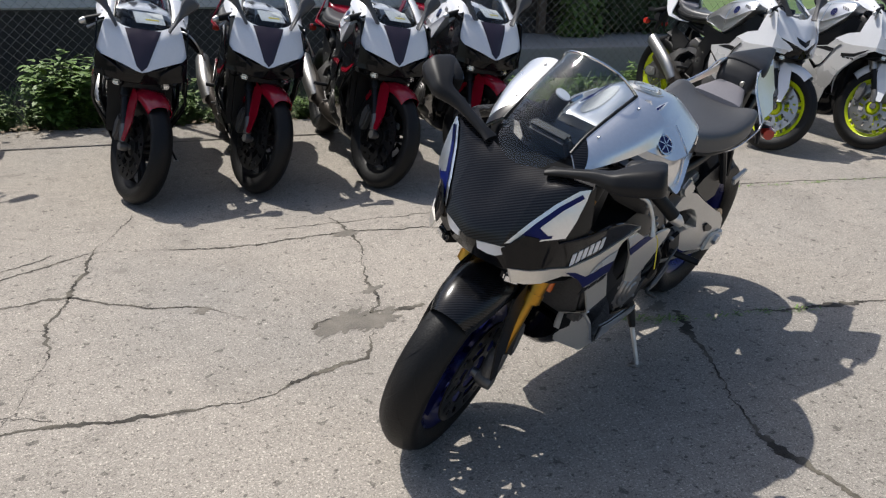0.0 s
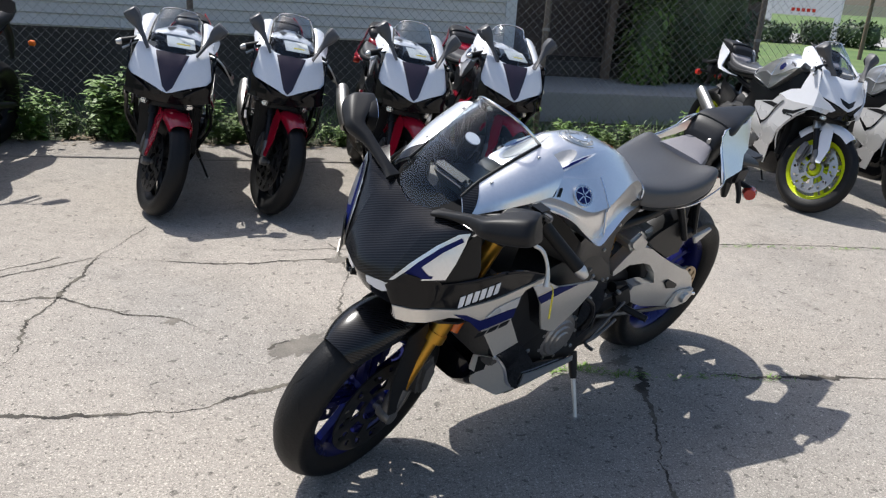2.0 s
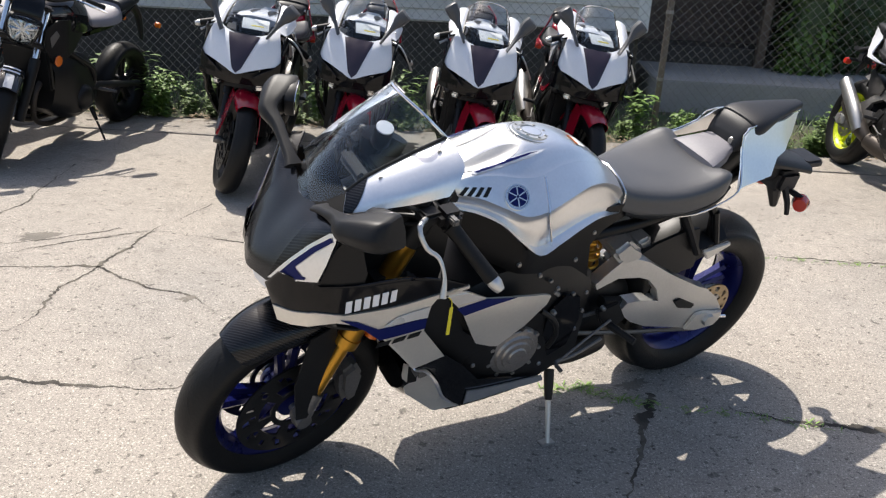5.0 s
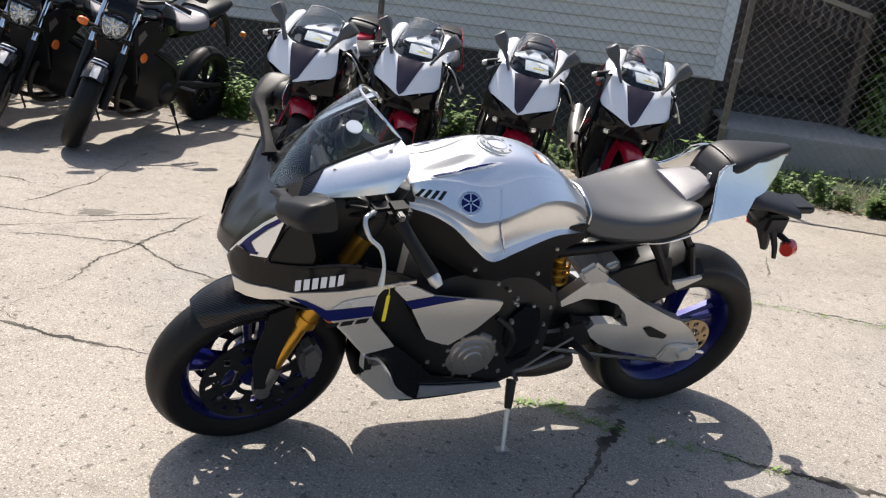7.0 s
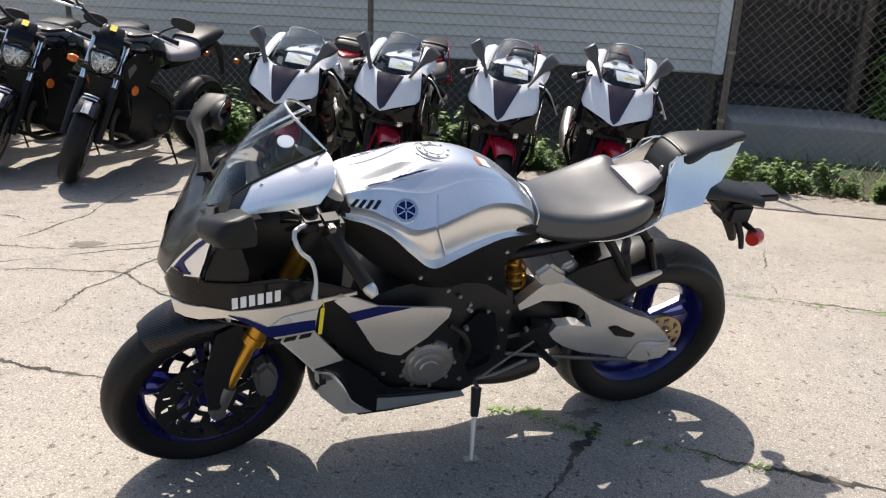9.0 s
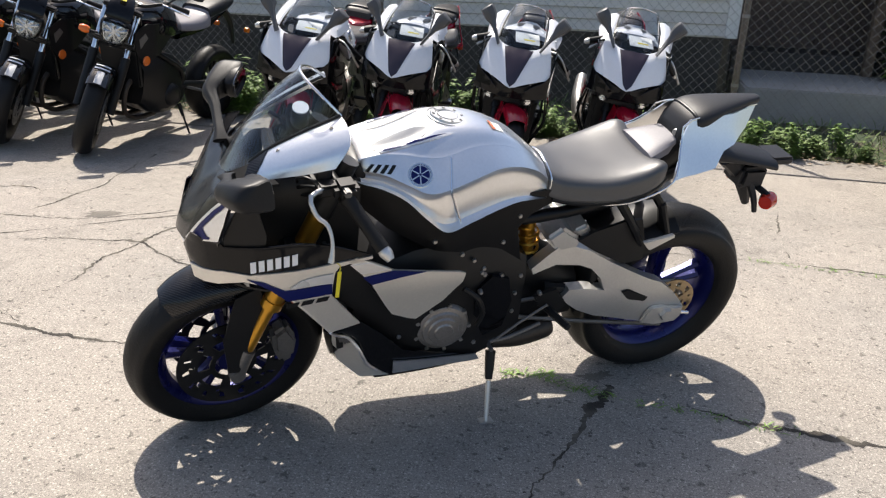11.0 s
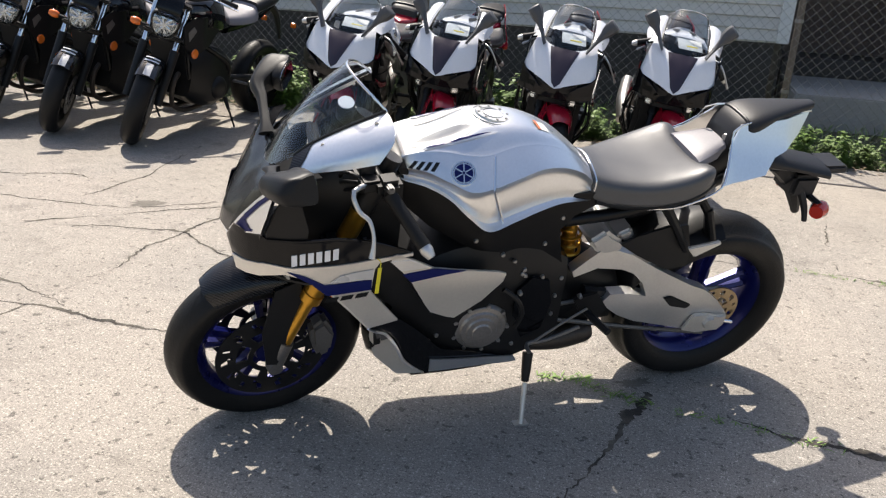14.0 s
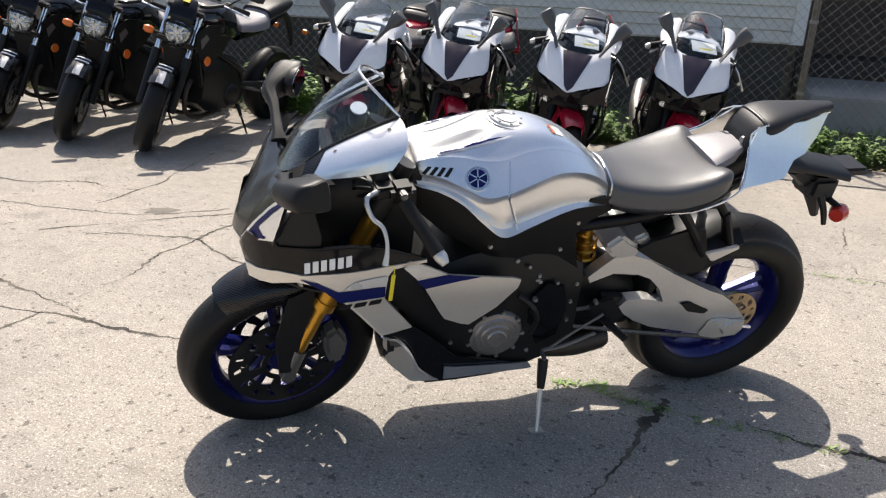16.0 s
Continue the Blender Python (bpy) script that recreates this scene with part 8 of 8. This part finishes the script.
part("railing_post", block(1.26, 1.35, 1.12, 1.21, 0.0, 1.40, 0.006), M_WOOD, porch)

fence = empty("chain_link_fence", FRAME, "weathered galvanised chain-link fence on steel posts", "fence")
FL0, FL1, FH = -8.0, 4.7, 1.75
for k in (-3, -2, -1, 0, 1, 4.7 / 2.8):
    part("post", tube([(2.8 * k, 0, -0.05), (2.8 * k, 0, FH + 0.08)], [0.024, 0.024], 12), M_POST, fence)
    for z in (0.45, 0.95, 1.5):
        part("clamp", tube([(2.8 * k, 0, z - 0.012), (2.8 * k, 0, z + 0.012)], [0.029, 0.029], 12), M_WIRE, fence)
part("top_rail", tube([(FL0, 0.0, FH + 0.03), (FL1, 0.0, FH + 0.03)], [0.018, 0.018], 10), M_WIRE, fence)
wm = bmesh.new()
pitch, r = 0.072, 0.0013
n = int((FL1 - FL0 + FH) / pitch)
for sgn in (-1, 1):
    for k in range(n):
        x0 = FL0 + k * pitch if sgn < 0 else FL0 - FH + k * pitch
        p = Vector((x0, 0.003 * sgn - 0.028, 0.03))
        q = Vector((x0 + sgn * FH, 0.003 * sgn - 0.028, 0.03 + FH))
        d = (q - p).normalized()
        s1 = d.cross(Vector((0, 1, 0)))
        ring = [[wm.verts.new(e + r * (s1 * math.cos(t) + Vector((0, 1, 0)) * math.sin(t))) for t in (0, 2.094, 4.189)] for e in (p, q)]
        for j in range(3):
            wm.faces.new((ring[0][j], ring[0][(j + 1) % 3], ring[1][(j + 1) % 3], ring[1][j]))
tagged(part("wire_mesh", wm, M_WIRE, fence), kind="stuff")

# ---------------------------------------------------------------- plants


def leaf(bm, base, way, length, width, droop, rnd):
    side = way.cross(Vector((0, 0, 1)))
    side = side.normalized() if side.length > 1e-3 else Vector((1, 0, 0))
    prev = None
    p = base.copy()
    for i in range(4):
        t = i / 3
        w = width * (0.25, 1.0, 0.8, 0.03)[i]
        q = [bm.verts.new(p + side * w), bm.verts.new(p - side * w)]
        if prev:
            bm.faces.new((prev[0], prev[1], q[1], q[0]))
        prev = q
        way = (way - Vector((0, 0, droop * 0.5))).normalized()
        p = p + way * length / 3


def weed_mesh(seed, height, stems, leaves, size):
    rnd = random.Random(seed)
    bm = bmesh.new()
    for _ in range(stems):
        a = rnd.uniform(0, 6.283)
        lean = rnd.uniform(0.05, 0.6)
        d = Vector((math.cos(a) * lean, math.sin(a) * lean, 1)).normalized()
        h = height * rnd.uniform(0.45, 1.0)
        base = Vector((rnd.uniform(-0.06, 0.06), rnd.uniform(-0.06, 0.06), 0))
        for k in range(leaves):
            t = rnd.uniform(0.1, 1.0)
            b = rnd.uniform(0, 6.283)
            w = Vector((math.cos(b), math.sin(b), rnd.uniform(0.1, 0.9))).normalized()
            leaf(bm, base + d * h * t, w, size * rnd.uniform(0.6, 1.3), size * rnd.uniform(0.18, 0.32), rnd.uniform(0.2, 0.8), rnd)
        s = Vector((0.0025, 0, 0))
        v = [bm.verts.new(base + s), bm.verts.new(base - s), bm.verts.new(base + d * h)]
        bm.faces.new(v)
    return bm


M_LEAF2 = mat("leaf_yellow_green", (0.17, 0.28, 0.05), 0.55, 0, 0.25, 30, per_object=0.2, second=(0.08, 0.15, 0.03))
kinds = []
for k, (h, st, lv, size, mt) in enumerate(((0.24, 12, 20, 0.045, M_LEAF), (0.34, 11, 22, 0.052, M_LEAF2), (0.16, 13, 15, 0.036, M_LEAF), (0.62, 8, 34, 0.075, M_LEAF2))):
    me_ob = tagged(part("weed", weed_mesh(k + 3, h, st, lv, size), mt), "leafy green weed growing at the foot of the fence", "weed", "weeds along the fence")
    me_ob.matrix_basis = FRAME @ pose(-0.9 + 0.55 * k, -0.15, -0.02, 0, 0, 40 * k)
    kinds.append(me_ob)
rnd = random.Random(11)
for k in range(260):
    x = rnd.uniform(-4.5, 6.2)
    y = rnd.uniform(-0.34, 0.10)
    src = kinds[rnd.choice((0, 0, 1, 2, 2))]
    if -1.75 < x < -0.85 and rnd.random() < 0.45:
        src = kinds[3]
    sc = rnd.uniform(0.55, 1.3) * (0.75 + 0.5 * abs(noise.noise(Vector((x * 1.7, 0, 3)))) * 2)
    copy_thing(src, FRAME @ pose(x, y, -0.025, 0, 0, rnd.uniform(0, 360)) @ Matrix.Scale(sc, 4))
for k in range(9):
    copy_thing(kinds[3], FRAME @ pose(-0.49 + rnd.uniform(-0.16, 0.16), rnd.uniform(-0.22, 0.02), -0.025, 0, 0, rnd.uniform(0, 360)) @ Matrix.Scale(rnd.uniform(0.9, 1.25), 4))
litter = bmesh.new()
for k in range(1500):
    x, y = rnd.uniform(-5, 7), -0.30 + rnd.gauss(0, 0.10)
    a = rnd.uniform(0, 6.283)
    leaf(litter, FRAME @ Vector((x, y, 0.004 + 0.02 * rnd.random())), Vector((math.cos(a), math.sin(a), rnd.uniform(-0.1, 0.4))), rnd.uniform(0.02, 0.05), rnd.uniform(0.006, 0.014), 0.1, rnd)
tagged(part("leaf_litter", litter, M_DEAD), "dry brown leaf litter along the paving edge", "leaf litter", kind="stuff")
grass = bmesh.new()
for k in range(5200):
    x, y = rnd.uniform(-6, 8), rnd.uniform(-0.30, 1.6)
    a = rnd.uniform(0, 6.283)
    leaf(grass, FRAME @ Vector((x, y, -0.03)), Vector((math.cos(a) * 0.5, math.sin(a) * 0.5, 1)).normalized(), rnd.uniform(0.06, 0.16), 0.004, 0.4, rnd)
tagged(part("grass", grass, M_LEAF), "rough grass at the fence", "grass", kind="stuff")
tufts = bmesh.new()
for pts in ([(0.30, -0.04), (0.44, -0.20)], [(0.20, 0.0), (0.36, -0.06)], [(0.44, -0.20), (0.93, -0.57)], [(1.70, 0.68), (3.1, -0.30)]):
    a, b = Vector((*pts[0], 0)), Vector((*pts[1], 0))
    for k in range(150 if pts[0][0] > 1 else 70):
        p = a.lerp(b, rnd.random()) + Vector((rnd.gauss(0, 0.012), rnd.gauss(0, 0.012), 0))
        an = rnd.uniform(0, 6.283)
        leaf(tufts, p, Vector((math.cos(an) * 0.9, math.sin(an) * 0.9, 0.7)).normalized(), rnd.uniform(0.010, 0.042), 0.0024, 0.5, rnd)
tagged(part("crack_weeds", tufts, M_LEAF2), "small grass tufts growing out of the cracks", "grass", kind="stuff")


def hedge(m, size, n, seed, material, label):
    """Bush of many small leaves round a dark twiggy core."""
    rnd = random.Random(seed)
    bm = bmesh.new()
    sx, sy, sz = size
    for _ in range(n):
        u = Vector((rnd.gauss(0, 1), rnd.gauss(0, 1), rnd.gauss(0, 1))).normalized()
        k = rnd.uniform(0.72, 1.04) + 0.12 * noise.noise(u * 2.3 + Vector((seed, 0, 0)))
        p = Vector((math.copysign(abs(u.x) ** 0.6, u.x) * sx * k, math.copysign(abs(u.y) ** 0.6, u.y) * sy * k, sz + math.copysign(abs(u.z) ** 0.6, u.z) * sz * k))
        if p.z < 0.02:
            continue
        w = (u + Vector((rnd.gauss(0, 0.6), rnd.gauss(0, 0.6), rnd.gauss(0, 0.6)))).normalized()
        leaf(bm, p, w, rnd.uniform(0.07, 0.13), rnd.uniform(0.018, 0.034), 0.3, rnd)
    ob = tagged(part("hedge", bm, material, m=m), label, "hedge")
    core = bmesh.new()
    bmesh.ops.create_icosphere(core, subdivisions=3, radius=1)
    for v in core.verts:
        u = v.co.normalized()
        v.co = Vector((math.copysign(abs(u.x) ** 0.6, u.x) * sx * 0.80, math.copysign(abs(u.y) ** 0.6, u.y) * sy * 0.80, sz + math.copysign(abs(u.z) ** 0.6, u.z) * sz * 0.85)) * (1 + 0.06 * noise.noise(u * 4))
    part("core", core, M_HEDGE, ob)
    return ob


hedge(porch_m @ pose(2.40, 1.62, 0, 0, 0, 4), (0.82, 0.62, 1.2), 9000, 5, M_HEDGE, "dense dark green clipped hedge beside the porch")

# ---------------------------------------------------------------- lawn, road and sign beyond
FAR = Matrix(((U.x, W.x, 0, 9.0), (U.y, W.y, 0, 3.0), (0, 0, 1, 0), (0, 0, 0, 1)))
tagged(part("lawn", block(-1.5, 60, -40, 13, -0.1, -0.012, 0), M_LAWN, m=FAR), "sunlit green lawn", "lawn", kind="structure")
tagged(part("road", block(-60, 80, 13, 19, -0.1, -0.008, 0), mat("pale_road", (0.34, 0.33, 0.31), 0.9, 0, 0.15, 1.5, 0.4, 60), m=FAR), "pale concrete road beyond the lawn", "road", kind="structure")
tagged(part("far_lawn", block(-60, 90, 19, 60, -0.1, -0.010, 0), M_LAWN, m=FAR), "lawn on the far side of the road", "lawn", kind="structure")

hedge(porch_m @ pose(1.66, 1.00, 0.1, 0, 0, 0), (0.24, 0.18, 0.80), 1700, 8, M_LEAF2, "bright yellow-green sunlit shrub by the porch rail")

# sign board, low shrubs and a post across the lawn
sign = empty("sign_board", look((27.3, 11.7, 0), (27.3, 11.7, 1)), "white sign board on two white posts beside the road", "sign")
sign.matrix_basis = pose(27.3, 11.7, -0.012, 0, 0, -82)
part("panel", block(-1.15, 1.15, -0.04, 0.04, 0.72, 1.9, 0.02), M_TRIM, sign, "white board with faint red marks")
for x in (-1.2, 1.2):
    part("post", block(x - 0.09, x + 0.09, -0.09, 0.09, 0, 2.0, 0.015), M_TRIM, sign)
for k in range(5):
    part("mark", block(-0.42 + 0.18 * k, -0.30 + 0.18 * k, -0.048, -0.042, 0.86, 0.98, 0), M_REDLENS, sign, "red lettering as plain bars")
for k, (x, y, r) in enumerate(((22.2, 10.2, 0.75), (22.9, 9.2, 0.6), (23.6, 8.2, 0.7))):
    hedge(pose(x, y, -0.012, 0, 0, 40 * k), (r, r * 0.8, 0.28 + 0.05 * k), 900, 20 + k, M_HEDGE, "low dark shrub on the lawn by the sign")
post = part("pole", tube([(0, 0, 0), (0, 0, 3.2)], [0.05, 0.045], 12), M_WOOD, None, "", pose(18.5, 6.1, -0.012))
tagged(post, "brown weathered timber pole standing on the lawn", "pole")
